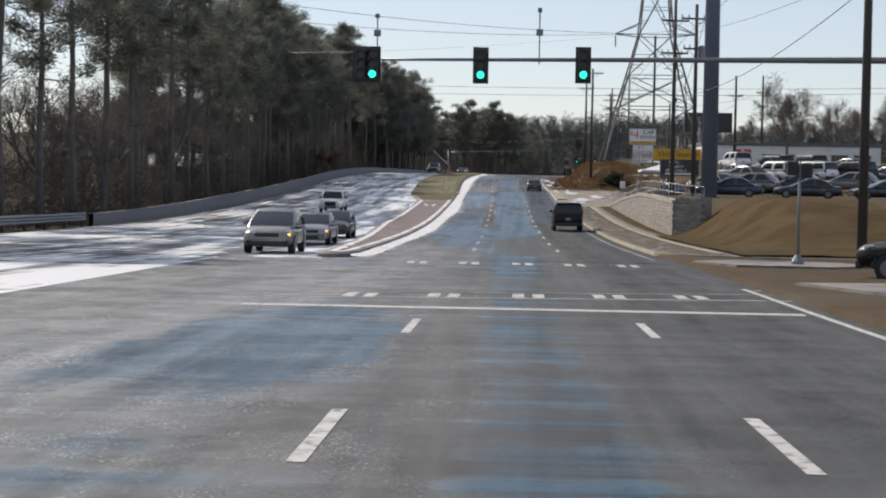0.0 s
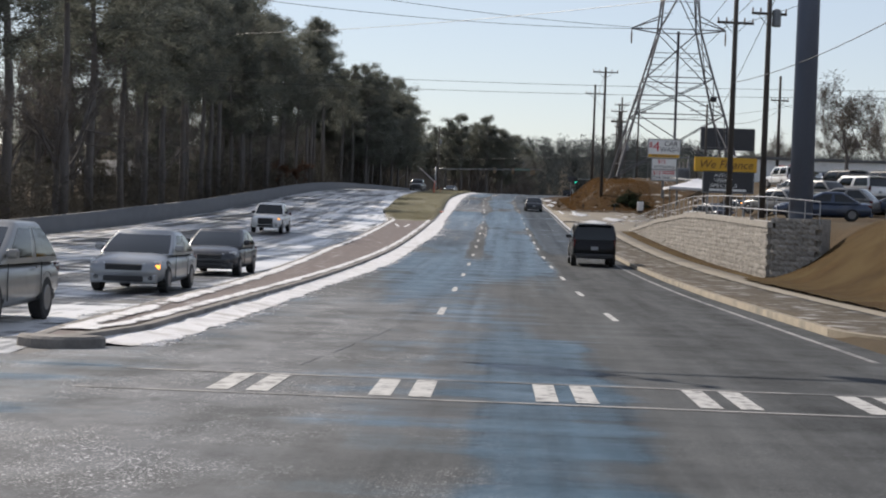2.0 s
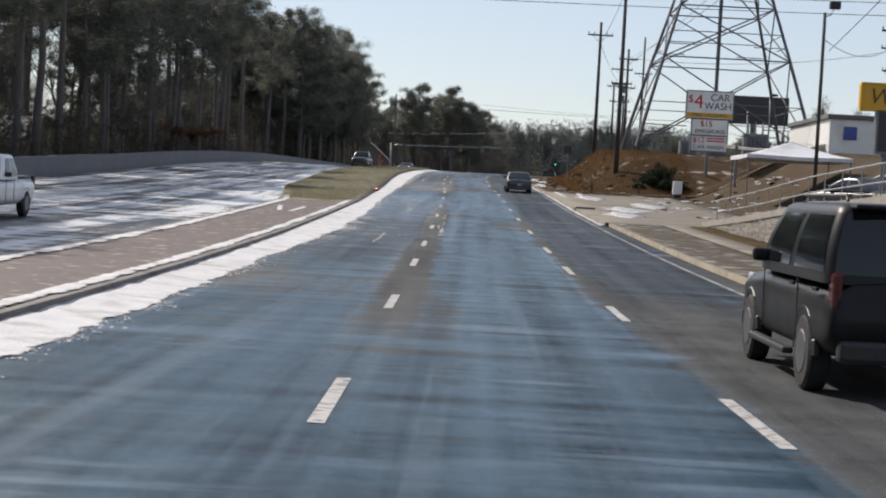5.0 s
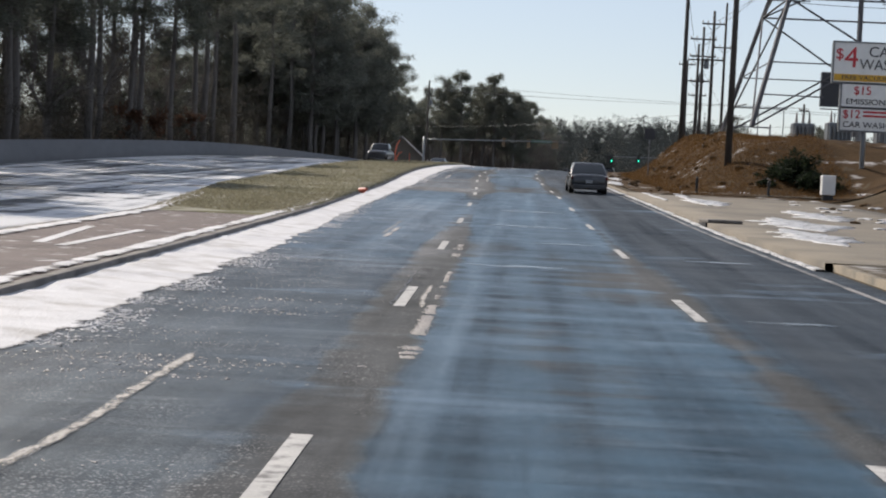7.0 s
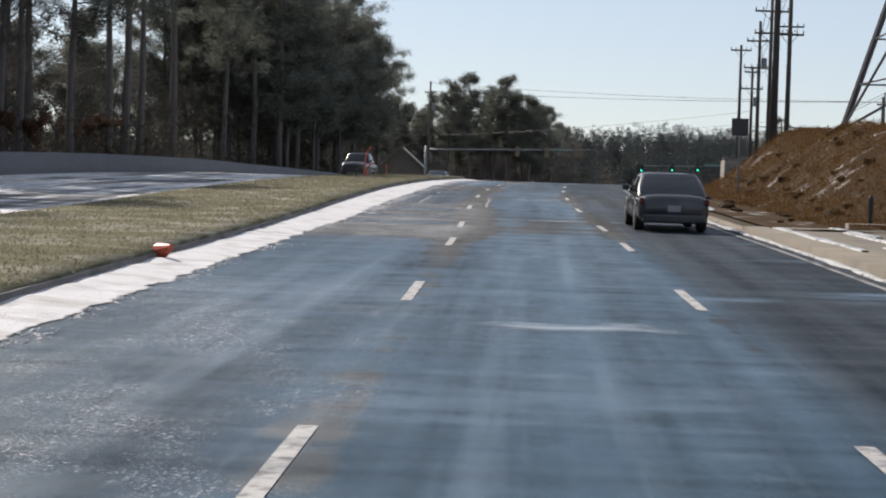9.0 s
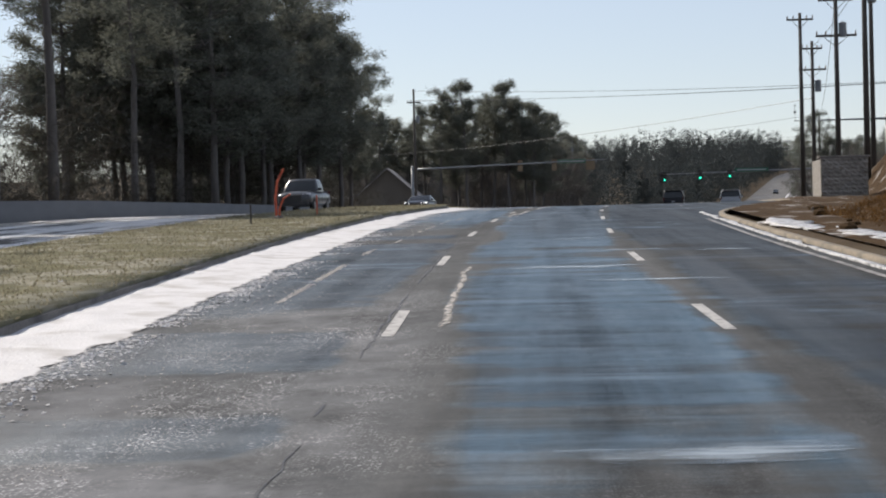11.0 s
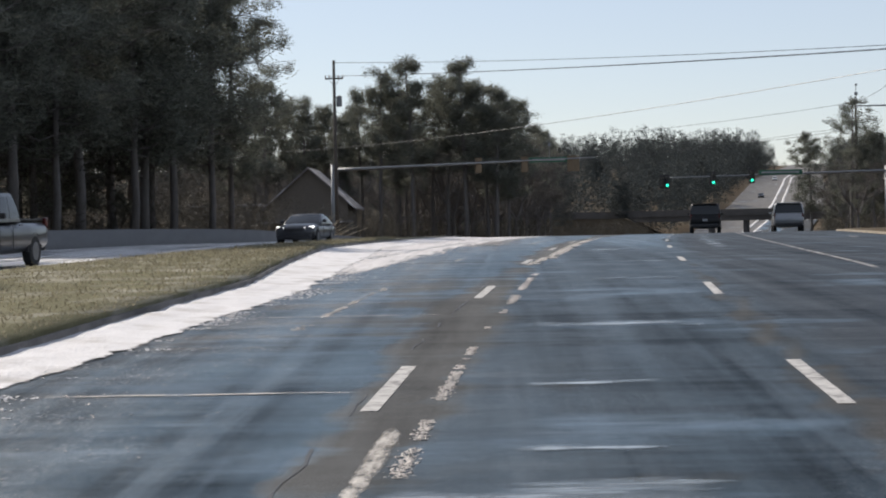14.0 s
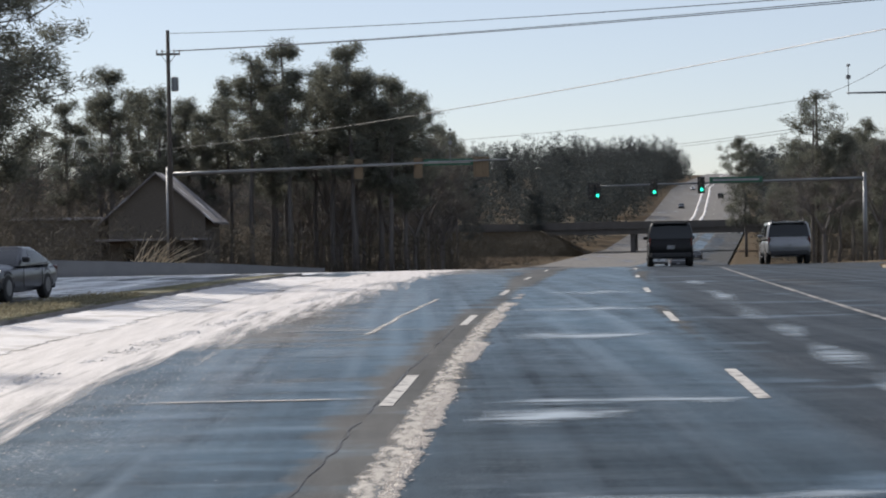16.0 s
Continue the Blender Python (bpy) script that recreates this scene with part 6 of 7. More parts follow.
def vehicle(kind, paint, label, category, lamps="off", rear_on=False):
    L, W, H, belt, wr, cb, cf, tb, tf, bon = KINDS[kind]
    h, w = L / 2, W / 2
    t = thing(kind if kind not in ("suv", "pickup", "coupe") else {"suv": "sport_utility_car", "pickup": "pickup_truck", "coupe": "coupe_car"}[kind], pose(0, -900, -60), label, category)
    lo = {"sedan": 0.21, "coupe": 0.21, "crossover": 0.27, "suv": 0.36, "pickup": 0.38}[kind]
    rear_h = belt if kind != "pickup" else belt
    bm = bmesh.new()
    loft(bm, [(-h, w * (0.9 if kind == "suv" else 0.8), lo + 0.14, rear_h - (0.03 if kind == "suv" else 0.2)), (-h + 0.07, w * 0.95, lo + 0.07, rear_h - (0.01 if kind == "suv" else 0.05)), (-h + 0.3, w * 0.985, lo, rear_h + 0.01), (-h * 0.35, w, lo - 0.04, belt + 0.02),
              (cf - 0.15, w, lo - 0.04, belt + 0.02), (cf + 0.25, w * 0.985, lo, bon + 0.03), (h - 0.45, w * 0.97, lo, bon - 0.03), (h - 0.12, w * 0.9, lo + 0.05, bon - 0.12), (h, w * 0.74, lo + 0.16, bon - 0.26)])
    part("body", bm, paint, t, smooth_faces=True)
    # cabin: rings from the waistline up to a crowned roof, with the glass lying on it
    wb, wt = w * (0.96 if kind != "suv" else 0.985), w * (0.77 if kind != "suv" else 0.83)
    z0 = belt - 0.05
    levels = (0.0, 0.1, 0.3, 0.5, 0.7, 0.88, 0.96)

    def ring_at(q, grow=0.0):
        k, j = q ** (1.7 if kind != "suv" else 2.3), q ** (1.15 if kind != "suv" else 1.5)
        return cabin_ring(wb + (wt - wb) * k + grow, cb + (tb - cb) * j - grow, cf + (tf - cf) * j + grow, z0 + (H - 0.05 - z0) * q / 0.96)
    rows = [ring_at(q) for q in levels]
    cy = (tb + tf) / 2
    for f, z in ((0.93, H - 0.012), (0.6, H + 0.008)):
        rows.append([Vector((p.x * f, cy + (p.y - cy) * f, z)) for p in rows[len(levels) - 1]])
    bm = bmesh.new()
    vs = [[bm.verts.new(p) for p in r] for r in rows]
    n = len(vs[0])
    for p, q in zip(vs, vs[1:]):
        for k in range(n):
            bm.faces.new((p[k], p[(k + 1) % n], q[(k + 1) % n], q[k]))
    bm.faces.new(vs[-1])
    bmesh.ops.recalc_face_normals(bm, faces=bm.faces)
    cabin = part("cabin", bm, paint, t, smooth_faces=True)

    def glass(name, i0, i1, low, high, label=""):
        bm = bmesh.new()
        g = [ring_at(q, 0.006) for q in np.linspace(low, high, 5)]
        inner = [ring_at(q, -0.01) for q in np.linspace(low, high, 5)]
        v = [[bm.verts.new(r[i]) for i in range(i0, i1 + 1)] for r in g]
        v2 = [[bm.verts.new(r[i]) for i in range(i0, i1 + 1)] for r in inner]
        for grid in (v, v2):
            for p, q in zip(grid, grid[1:]):
                for k in range(i1 - i0):
                    bm.faces.new((p[k], p[k + 1], q[k + 1], q[k]))
        bmesh.ops.recalc_face_normals(bm, faces=bm.faces)
        part(name, bm, M_GLASS, cabin, label, smooth_faces=True)
    glass("windscreen", -1, 7, 0.08, 0.88, "dark windscreen")
    glass("rear_window", 25, 33, 0.12 if kind == "suv" else 0.1, 0.9, "dark rear window")
    for base in (10, 36):
        for i0, i1 in ((0, 5), (6, 11)) if kind != "coupe" else ((1, 9),):
            glass("side_window", base + i0, base + i1, 0.14, 0.86)
    for s in (-1, 1):
        bm = bmesh.new()
        box(bm, s * (w + 0.06) - 0.1, s * (w + 0.06) + 0.1, cf - 0.5, cf - 0.38, belt + 0.04, belt + 0.19, 0.04)
        part("wing_mirror", bm, paint if kind != "pickup" else M_TRIM, t)
    if kind == "pickup":
        # flat black plate stands in for the shade inside the open bed
        bm = bmesh.new()
        box(bm, -w * 0.84, w * 0.84, -h + 0.14, cb - 0.08, belt - 0.02, belt + 0.035, 0.01)
        part("bed_cover", bm, M_TRIM, t, "black plate for the shaded open truck bed")
    # wheels
    for s in (-1, 1):
        for yy in (-h * 0.6, h * 0.62):
            bm = bmesh.new()
            tube(bm, [(s * (w - 0.24), yy, wr), (s * (w - 0.22), yy, wr), (s * (w - 0.03), yy, wr), (s * (w - 0.005), yy, wr)], [wr - 0.04, wr, wr, wr - 0.04], 20)
            tyre = part("tyre", bm, M_TYRE, t, smooth_faces=False)
            bm = bmesh.new()
            tube(bm, [(s * (w - 0.012), yy, wr), (s * (w + 0.004), yy, wr)], [wr * 0.62, wr * 0.55], 14)
            part("rim", bm, M_RIM, tyre)
            bm = bmesh.new()
            ring = [(s * (w - 0.06), yy + (wr + 0.06) * math.cos(a), wr + (wr + 0.06) * math.sin(a)) for a in [math.pi * i / 10 for i in range(11)]]
            tube(bm, ring, 0.05, 6)
            part("wheel_arch", bm, M_TRIM, t)
    # front
    zl = bon - 0.24
    for s in (-1, 1):
        bm = bmesh.new()
        q = box(bm, s * w * 0.7 - 0.2, s * w * 0.7 + 0.2, h - 0.34, h - 0.05, zl - 0.06, zl + 0.08)
        for vv in q:      # swept back round the wing
            vv.co.y -= 0.16 * max(0.0, s * vv.co.x - w * 0.62) / 0.2
            vv.co.z += 0.05 * max(0.0, s * vv.co.x - w * 0.62) / 0.2
        bmesh.ops.bevel(bm, geom=bm.edges[:], offset=0.03, segments=2, affect="EDGES", profile=0.5)
        part("headlight", bm, M_HEAD if lamps == "on" else M_HEADOFF, t)
        if lamps == "amber" and s == -1:
            bm = bmesh.new()
            box(bm, s * w * 0.84 - 0.06, s * w * 0.84 + 0.06, h - 0.24, h - 0.09, zl - 0.05, zl + 0.04, 0.02)
            part("indicator", bm, M_AMBER, t, "lit amber indicator")
        bm = bmesh.new()
        tall = kind in ("suv", "pickup")
        box(bm, s * w * 0.89 - 0.05, s * w * 0.89 + 0.05, -h - 0.0, -h + 0.2, belt - (0.3 if tall else 0.25), belt + (0.06 if tall else -0.08), 0.03)
        part("tail_light", bm, M_TAIL, t, "red tail light")
    bm = bmesh.new()
    gl = lo + 0.22 if kind in ("pickup", "suv") else zl - 0.1
    box(bm, -w * 0.48, w * 0.48, h - 0.1, h + 0.012, gl, zl + 0.05, 0.03)
    for k in range(4):
        zz = gl + 0.03 + k * (zl - gl) / 4
        box(bm, -w * 0.46, w * 0.46, h + 0.008, h + 0.024, zz, zz + 0.018)
    part("grille", bm, M_TRIM, t)
    bm = bmesh.new()
    box(bm, -w * 0.52, w * 0.52, h - 0.12, h + 0.016, lo + 0.06, lo + 0.2, 0.03)
    part("air_intake", bm, M_TRIM, t, "dark lower air intake")
    for s in (-1, 1):
        bm = bmesh.new()
        tube(bm, [(s * w * 0.7, h - 0.14, lo + 0.16), (s * w * 0.7, h - 0.0, lo + 0.16)], 0.06, 10)
        part("fog_light", bm, M_TRIM, t)
    for s in (-1, 1):      # door seams and handles
        for yy in (cb + 0.35 * (cf - cb), cf - 0.42):
            bm = bmesh.new()
            box(bm, s * (w + 0.004) - 0.006, s * (w + 0.004) + 0.006, yy - 0.006, yy + 0.006, lo + 0.12, belt - 0.04)
            part("door_seam", bm, M_TRIM, t)
        for yy in (cb + 0.42 * (cf - cb), cb + 0.1 * (cf - cb)):
            bm = bmesh.new()
            box(bm, s * (w + 0.012) - 0.016, s * (w + 0.012) + 0.016, yy - 0.1, yy + 0.1, belt - 0.14, belt - 0.1, 0.01)
            part("door_handle", bm, paint, t)
    for yy, nm in ((h - 0.1, "front_bumper"), (-h + 0.02, "rear_bumper")):
        bm = bmesh.new()
        box(bm, -w * 0.86, w * 0.86, yy - 0.08, yy + 0.1, lo + 0.02, lo + 0.24, 0.05)
        part(nm, bm, M_TRIM if kind in ("suv", "crossover") else paint, t)
    bm = bmesh.new()
    box(bm, -0.16, 0.16, -h - 0.02, -h + 0.1, belt - 0.42, belt - 0.26, 0.01)
    part("number_plate", bm, M_PLATE, t, "pale blank number plate")
    if kind == "suv":
        bm = bmesh.new()
        box(bm, -wt * 0.9, wt * 0.9, tb - 0.22, tb + 0.12, H - 0.06, H - 0.01, 0.02)
        part("rear_spoiler", bm, paint, t)
        for s in (-0.3, 0.34):
            bm = bmesh.new()
            tube(bm, [(s, -h + 0.7, lo), (s, -h + 0.02, lo)], 0.035, 8)
            part("exhaust_pipe", bm, M_STEEL, t)
        for s in (-1, 1):
            bm = bmesh.new()
            box(bm, s * w - 0.06, s * w + 0.06, -0.9, 1.15, lo - 0.06, lo + 0.01, 0.02)
            part("running_board", bm, M_TRIM, t)
        for s in (-1, 1):
            bm = bmesh.new()
            tube(bm, [(s * wt * 0.86, tb + 0.3, H + 0.02), (s * wt * 0.86, tb + 0.35, H + 0.07), (s * wt * 0.86, tf - 0.3, H + 0.07), (s * wt * 0.86, tf - 0.25, H + 0.02)], 0.02, 6)
            part("roof_rail", bm, M_TRIM, t)
    return t


def park(proto, y, u, turn, label=None, z=None):
    slope = math.degrees(math.atan2(zr(y + 2) - zr(y - 2), 4)) if z is None else 0
    yaw = -math.degrees(math.atan2(sx(y + 2) - sx(y - 2), 4)) + turn
    tilt = slope if abs(turn) < 90 else -slope
    zz = zr(y) if z is None else z
    c = copy_thing(proto, pose(u + sx(y), y, zz + 0.004, 0, 0, yaw) @ pose(0, 0, 0, tilt))
    if label:
        c["label"] = label
    return c


suv_black = vehicle("suv", P_BLACK, "large black sport utility car on the wet lane", "car")
cross_silver = vehicle("crossover", P_BEIGE, "dusty silver crossover car waiting at the crossing", "car", "amber")
sedan_silver = vehicle("sedan", P_SILVER, "silver sedan behind the crossover", "car", "amber")
sedan_dark = vehicle("sedan", P_DARK, "dark grey sedan on the road", "car")
truck_white = vehicle("pickup", P_WHITE, "white pickup truck on the icy lanes", "truck", "amber")
truck_silver = vehicle("pickup", P_DARK, "dark grey pickup truck beyond the median", "truck")
coupe_dark = vehicle("coupe", P_DARK, "dark grey coupe with lit headlights", "car", "on")
suv_white = vehicle("suv", P_WHITE, "white sport utility car near the second crossing", "car")
suv_silver = vehicle("suv", P_SILVER, "silver sport utility car near the second crossing", "car")
sedan_blue = vehicle("sedan", P_BLUE, "dark blue sedan parked on the lot", "car")
sedan_red = vehicle("sedan", P_RED, "dark red sedan parked on the lot", "car")
cross_white = vehicle("crossover", P_WHITE, "white crossover car parked on the lot", "car")

park(suv_black, 111.5, 3.95, 0)
park(cross_silver, 61.6, -9.0, 180)
park(sedan_silver, 75.6, -9.1, 180)
park(sedan_dark, 88.5, -9.4, 180, "dark sedan following in the oncoming lane")
park(truck_white, 143, -15.3, 180)
park(truck_silver, 297, -15.6, 180)
park(coupe_dark, 333, -15.0, 180)
park(sedan_dark, 212, 3.7, 0, "dark grey sedan far ahead in the lane")
park(suv_black, 364, 3.6, 0, "black sport utility car throwing up spray near the crest")
park(suv_silver, 366, 9.0, 0)
park(suv_black, 44.5, 11.9 - sx(44.5), 60, "black car waiting in the side street")
for k, (y, u, p) in enumerate(((470, 3.6, sedan_dark), (500, 0.2, suv_white), (560, 3.5, sedan_dark), (600, 0.2, cross_white), (720, 3.6, sedan_dark), (800, -12, sedan_dark), (860, 0.2, suv_black), (940, -11, cross_white))):
    park(p, y, u, 0 if u > -5 else 180, "distant car on the far hill")
lot_rng = random.Random(3)
lot_cars = [sedan_dark, sedan_blue, suv_white, sedan_dark, sedan_silver, sedan_red, suv_black, cross_silver]
LOT = [(118, 15.2, 84), (117, 20.6, 80), (118, 26.2, 95), (131, 18.5, 60), (132, 22.6, 60), (133, 26.8, 60), (134, 31, 60), (144, 17.0, 35), (147, 20.2, 35), (150, 23.4, 35), (152, 27, 35), (154, 31, 35), (156, 35, 35),
       (162, 15.0, 30), (168, 18.0, 20), (166, 22, 25), (168, 26, 25), (171, 30, 25), (173, 34.5, 25), (182, 24, 10), (184, 28, 10), (186, 32, 10), (120, 33, 85)]
for k, (y, x, turn) in enumerate(LOT):
    u = x - sx(y)
    c = park(lot_cars[lot_rng.randrange(8)] if k > 2 else (sedan_blue, sedan_dark, sedan_dark)[k], y, u, turn + lot_rng.uniform(-6, 6), None, ground_z(y, u))
    c["label"] = c["label"].split(" on the")[0].split(" behind")[0].split(" waiting")[0].split(" near")[0].split(" parked")[0] + " parked on the sales lot"
    c["group"] = "cars on the sales lot"
for p in (suv_black, cross_silver, sedan_silver, sedan_dark, truck_white, truck_silver, coupe_dark, suv_white, suv_silver, sedan_blue, sedan_red, cross_white):
    for o in (*p.children_recursive, p):
        bpy.data.objects.remove(o)

# ---------- retaining wall of split blocks, with its handrail ----------
def rwall_u(y):
    return float(np.interp(y, [97, 127, 163], [9.68, 10.15, 10.2]))


def rwall_top(y):
    return float(np.interp(y, [97, 118, 127, 145, 155, 166], [1.12, 1.38, 1.42, 0.95, 0.5, 0.1]))


rwall = thing("retaining_wall", pose(0, 0, 0), "tan split-block retaining wall below the car lot", "wall", kind="structure")
bm = bmesh.new()
rows_ = []
for i in range(47):
    y = 96.9 + i * 1.5
    u = rwall_u(y) + 0.12
    rows_.append([bm.verts.new((u + sx(y) + d, y, z)) for d, z in ((0, zr(y) - 0.4), (0, rwall_top(y) - 0.03), (0.45, rwall_top(y) - 0.03), (0.45, zr(y) - 0.4))])
for a, b in zip(rows_, rows_[1:]):
    for k in range(3):
        bm.faces.new((a[k], a[k + 1], b[k + 1], b[k]))
bm.faces.new(rows_[0])
part("core", bm, M_BLOCK, rwall)
block_rng = np.random.default_rng(2)
BLOCKS = []
for k in range(4):
    bm = bmesh.new()
    pts = [[bm.verts.new((-0.02 - 0.02 * (0 < i < 3 and 0 < j < 2) - block_rng.uniform(0, 0.06), -0.222 + 0.444 * i / 3, 0.002 + 0.196 * j / 2)) for j in range(3)] for i in range(4)]
    back = [bm.verts.new((0.12, s, z)) for s, z in ((-0.222, 0.004), (-0.222, 0.196), (0.222, 0.196), (0.222, 0.004))]
    for i in range(3):
        for j in range(2):
            bm.faces.new((pts[i][j], pts[i][j + 1], pts[i + 1][j + 1], pts[i + 1][j]))
    bm.faces.new((pts[0][2], back[1], back[2], pts[3][2], pts[2][2], pts[1][2]))
    bm.faces.new((pts[0][0], pts[1][0], pts[2][0], pts[3][0], back[3], back[0]))
    bm.faces.new((pts[0][0], back[0], back[1], pts[0][2], pts[0][1]))
    bm.faces.new((pts[3][0], pts[3][1], pts[3][2], back[2], back[3]))
    bmesh.ops.recalc_face_normals(bm, faces=bm.faces)
    BLOCKS.append(mesh_of("block", bm, M_BLOCK))
near_count, rest_v, rest_f = 0, [], []
for course in range(14):
    z = -1.3 + 0.2 * course
    y = 97.2 + (0.225 if course % 2 else 0)
    while y < 165:
        if zr(y) + 0.0 < z + 0.2 and z + 0.2 < rwall_top(y) + 0.12:
            u = rwall_u(y)
            m = pose(u + sx(y), y, z)
            me = BLOCKS[int(block_rng.integers(4))]
            if y < 113 and near_count < 300:
                ob = new("block", me)
                ob.parent = rwall
                ob.matrix_world = m
                near_count += 1
            else:
                n0 = len(rest_v)
                rest_v += [tuple(m @ v.co) for v in me.vertices]
                rest_f += [tuple(n0 + i for i in p.vertices) for p in me.polygons]
        y += 0.45
me = bpy.data.meshes.new("blocks")
me.from_pydata(rest_v, [], rest_f)
me.materials.append(M_BLOCK)
ob = new("far_blocks", me)
ob.parent = rwall
ob["kind"] = "stuff"
bm = bmesh.new()
rows_ = []
for i in range(47):
    y = 96.9 + i * 1.5
    x, z = rwall_u(y) + sx(y), rwall_top(y)
    rows_.append([bm.verts.new((x + dx, y, z + dz)) for dx, dz in ((-0.1, -0.2), (-0.1, 0.02), (0.5, 0.02), (0.5, -0.2))])
for q, w in zip(rows_, rows_[1:]):
    for k in range(4):
        bm.faces.new((q[k], w[k], w[(k + 1) % 4], q[(k + 1) % 4]))
bm.faces.new(rows_[0])
bmesh.ops.recalc_face_normals(bm, faces=bm.faces)
part("coping", bm, M_BLOCK, rwall)
RX, RY, LN = 9.36, 97.0, 2.0      # the short return at the near end
way = Vector((0.8, -0.6, 0))
bm = bmesh.new()
q = [Vector((RX, RY, 0)) + way.orthogonal() * 0 + o for o in (Vector((0.08, 0.11, 0)), way * LN + Vector((0.08, 0.11, 0)), way * LN + Vector((0.5, 0.7, 0)), Vector((0.5, 0.7, 0)))]
lo_, hi_ = [bm.verts.new((p.x, p.y, -1.3)) for p in q], [bm.verts.new((p.x, p.y, 1.3)) for p in q]
bm.faces.new(hi_)
for k in range(4):
    bm.faces.new((lo_[k], lo_[(k + 1) % 4], hi_[(k + 1) % 4], hi_[k]))
bmesh.ops.recalc_face_normals(bm, faces=bm.faces)
part("return_core", bm, M_BLOCK, rwall)
for course in range(13):
    for k in range(4):
        d_ = 0.24 + 0.45 * k + (0.2 if course % 2 else 0)
        ob = new("block", BLOCKS[(course * 3 + k) % 4])
        ob.parent = rwall
        ob.matrix_world = pose(RX + way.x * d_, RY + way.y * d_, -1.3 + 0.2 * course, 0, 0, 53)

rail = thing("handrail", pose(0, 0, 0), "galvanised two-bar handrail along the top of the retaining wall", "railing")
for hgt in (0.45, 0.95):
    bm = bmesh.new()
    tube(bm, [(rwall_u(y) + sx(y) + 0.3, y, rwall_top(y) + hgt) for y in [97.3 + 2 * i for i in range(35)]], 0.024, 6)
    part("rail_bar", bm, M_RAIL, rail)
for i in range(30):
    y = 97.4 + 2.3 * i
    bm = bmesh.new()
    tube(bm, [(rwall_u(y) + sx(y) + 0.3, y, rwall_top(y) - 0.1), (rwall_u(y) + sx(y) + 0.3, y, rwall_top(y) + 0.95)], 0.022, 6)
    part("post", bm, M_RAIL, rail)
for hgt in (0.45, 0.93):
    bm = bmesh.new()
    tube(bm, [(rwall_u(97.3) + sx(97.3) + 0.3, 97.3, rwall_top(97.3) + hgt), (RX + way.x * 1.95, RY + way.y * 1.95, rwall_top(97.3) + hgt - 0.12)], 0.024, 6)
    part("rail_bar", bm, M_RAIL, rail)
for d_ in (0.7, 1.35, 1.95):
    bm = bmesh.new()
    tube(bm, [(RX + way.x * d_, RY + way.y * d_, rwall_top(97.3) - 0.2), (RX + way.x * d_, RY + way.y * d_, rwall_top(97.3) + 0.93 - 0.06 * d_)], 0.022, 6)
    part("post", bm, M_RAIL, rail)


# ---------- signs ----------
def letters(text, size, x, y, z, mat, parent, width=None, slant=0.0, name="lettering"):
    cu = bpy.data.curves.new("text", "FONT")
    cu.body, cu.size, cu.align_x, cu.align_y, cu.extrude, cu.shear = text, size, "CENTER", "CENTER", 0.01, slant
    tmp = bpy.data.objects.new("text", cu)
    scene.collection.objects.link(tmp)
    me = bpy.data.meshes.new_from_object(tmp.evaluated_get(bpy.context.evaluated_depsgraph_get()))
    bpy.data.objects.remove(tmp)
    w = max(v.co.x for v in me.vertices) - min(v.co.x for v in me.vertices)
    me.materials.clear()
    me.materials.append(mat)
    ob = new(name, me)
    ob.parent = parent
    k = (width / w) if width else 1
    ob.matrix_local = pose(x, y, z, 90) @ Matrix.Diagonal((k, 1, 1, 1))
    ob["label"] = "painted words " + text.lower()
    return ob


def board(parent, name, x0, x1, z0, z1, mat, label="", depth=0.3, frame_mat=None):
    bm = bmesh.new()
    box(bm, x0, x1, 0, depth, z0, z1, 0.02)
    b = part(name, bm, mat, parent, label)
    if frame_mat:
        bm = bmesh.new()
        for a in ((x0 - 0.06, x1 + 0.06, z1, z1 + 0.08), (x0 - 0.06, x1 + 0.06, z0 - 0.08, z0), (x0 - 0.08, x0, z0, z1), (x1, x1 + 0.08, z0, z1)):
            box(bm, a[0], a[1], -0.03, depth + 0.02, a[2], a[3], 0.01)
        part("frame", bm, frame_mat, b)
    return b


M_WHITE = material("sign_white", (0.72, 0.72, 0.7), 0.5, vary=0.08, second=(0.55, 0.54, 0.5), mask_scale=0.6, mask=(0.55, 0.8))
M_REDP = material("sign_red", (0.5, 0.03, 0.04), 0.5, vary=0.08)
M_DARKP = material("sign_black", (0.03, 0.03, 0.035), 0.5, vary=0.15)
M_YEL = material("sign_yellow", (0.6, 0.33, 0.025), 0.5, vary=0.08)
M_ORANGE = material("sign_amber", (0.62, 0.36, 0.02), 0.5, vary=0.1)
M_BLUE = material("sign_blue", (0.05, 0.08, 0.3), 0.5)

cw = thing("car_wash_sign", pose(16.5, 217, 2.2), "white car wash price sign on a steel post", "sign")
bm = bmesh.new()
tube(bm, [(0, 0.15, -0.5), (0, 0.15, 6.4)], 0.13, 10)
part("post", bm, M_STEEL, cw)
b = board(cw, "top_panel", -1.72, 1.72, 5.45, 7.45, M_WHITE, "white panel with red and black words", frame_mat=M_STEEL)
letters("$", 0.8, -1.45, -0.015, 6.85, M_REDP, b)
letters("4", 1.5, -0.85, -0.015, 6.65, M_REDP, b)
letters("CAR", 0.75, 0.75, -0.015, 7.0, M_DARKP, b)
letters("WASH", 0.75, 0.6, -0.015, 6.35, M_DARKP, b, 2.0)
bm = bmesh.new()
box(bm, -1.7, 1.7, -0.012, 0.01, 5.5, 5.85)
part("yellow_band", bm, M_YEL, b)
letters("FREE VACUUMS", 0.3, 0, -0.02, 5.67, M_DARKP, b, 2.6)
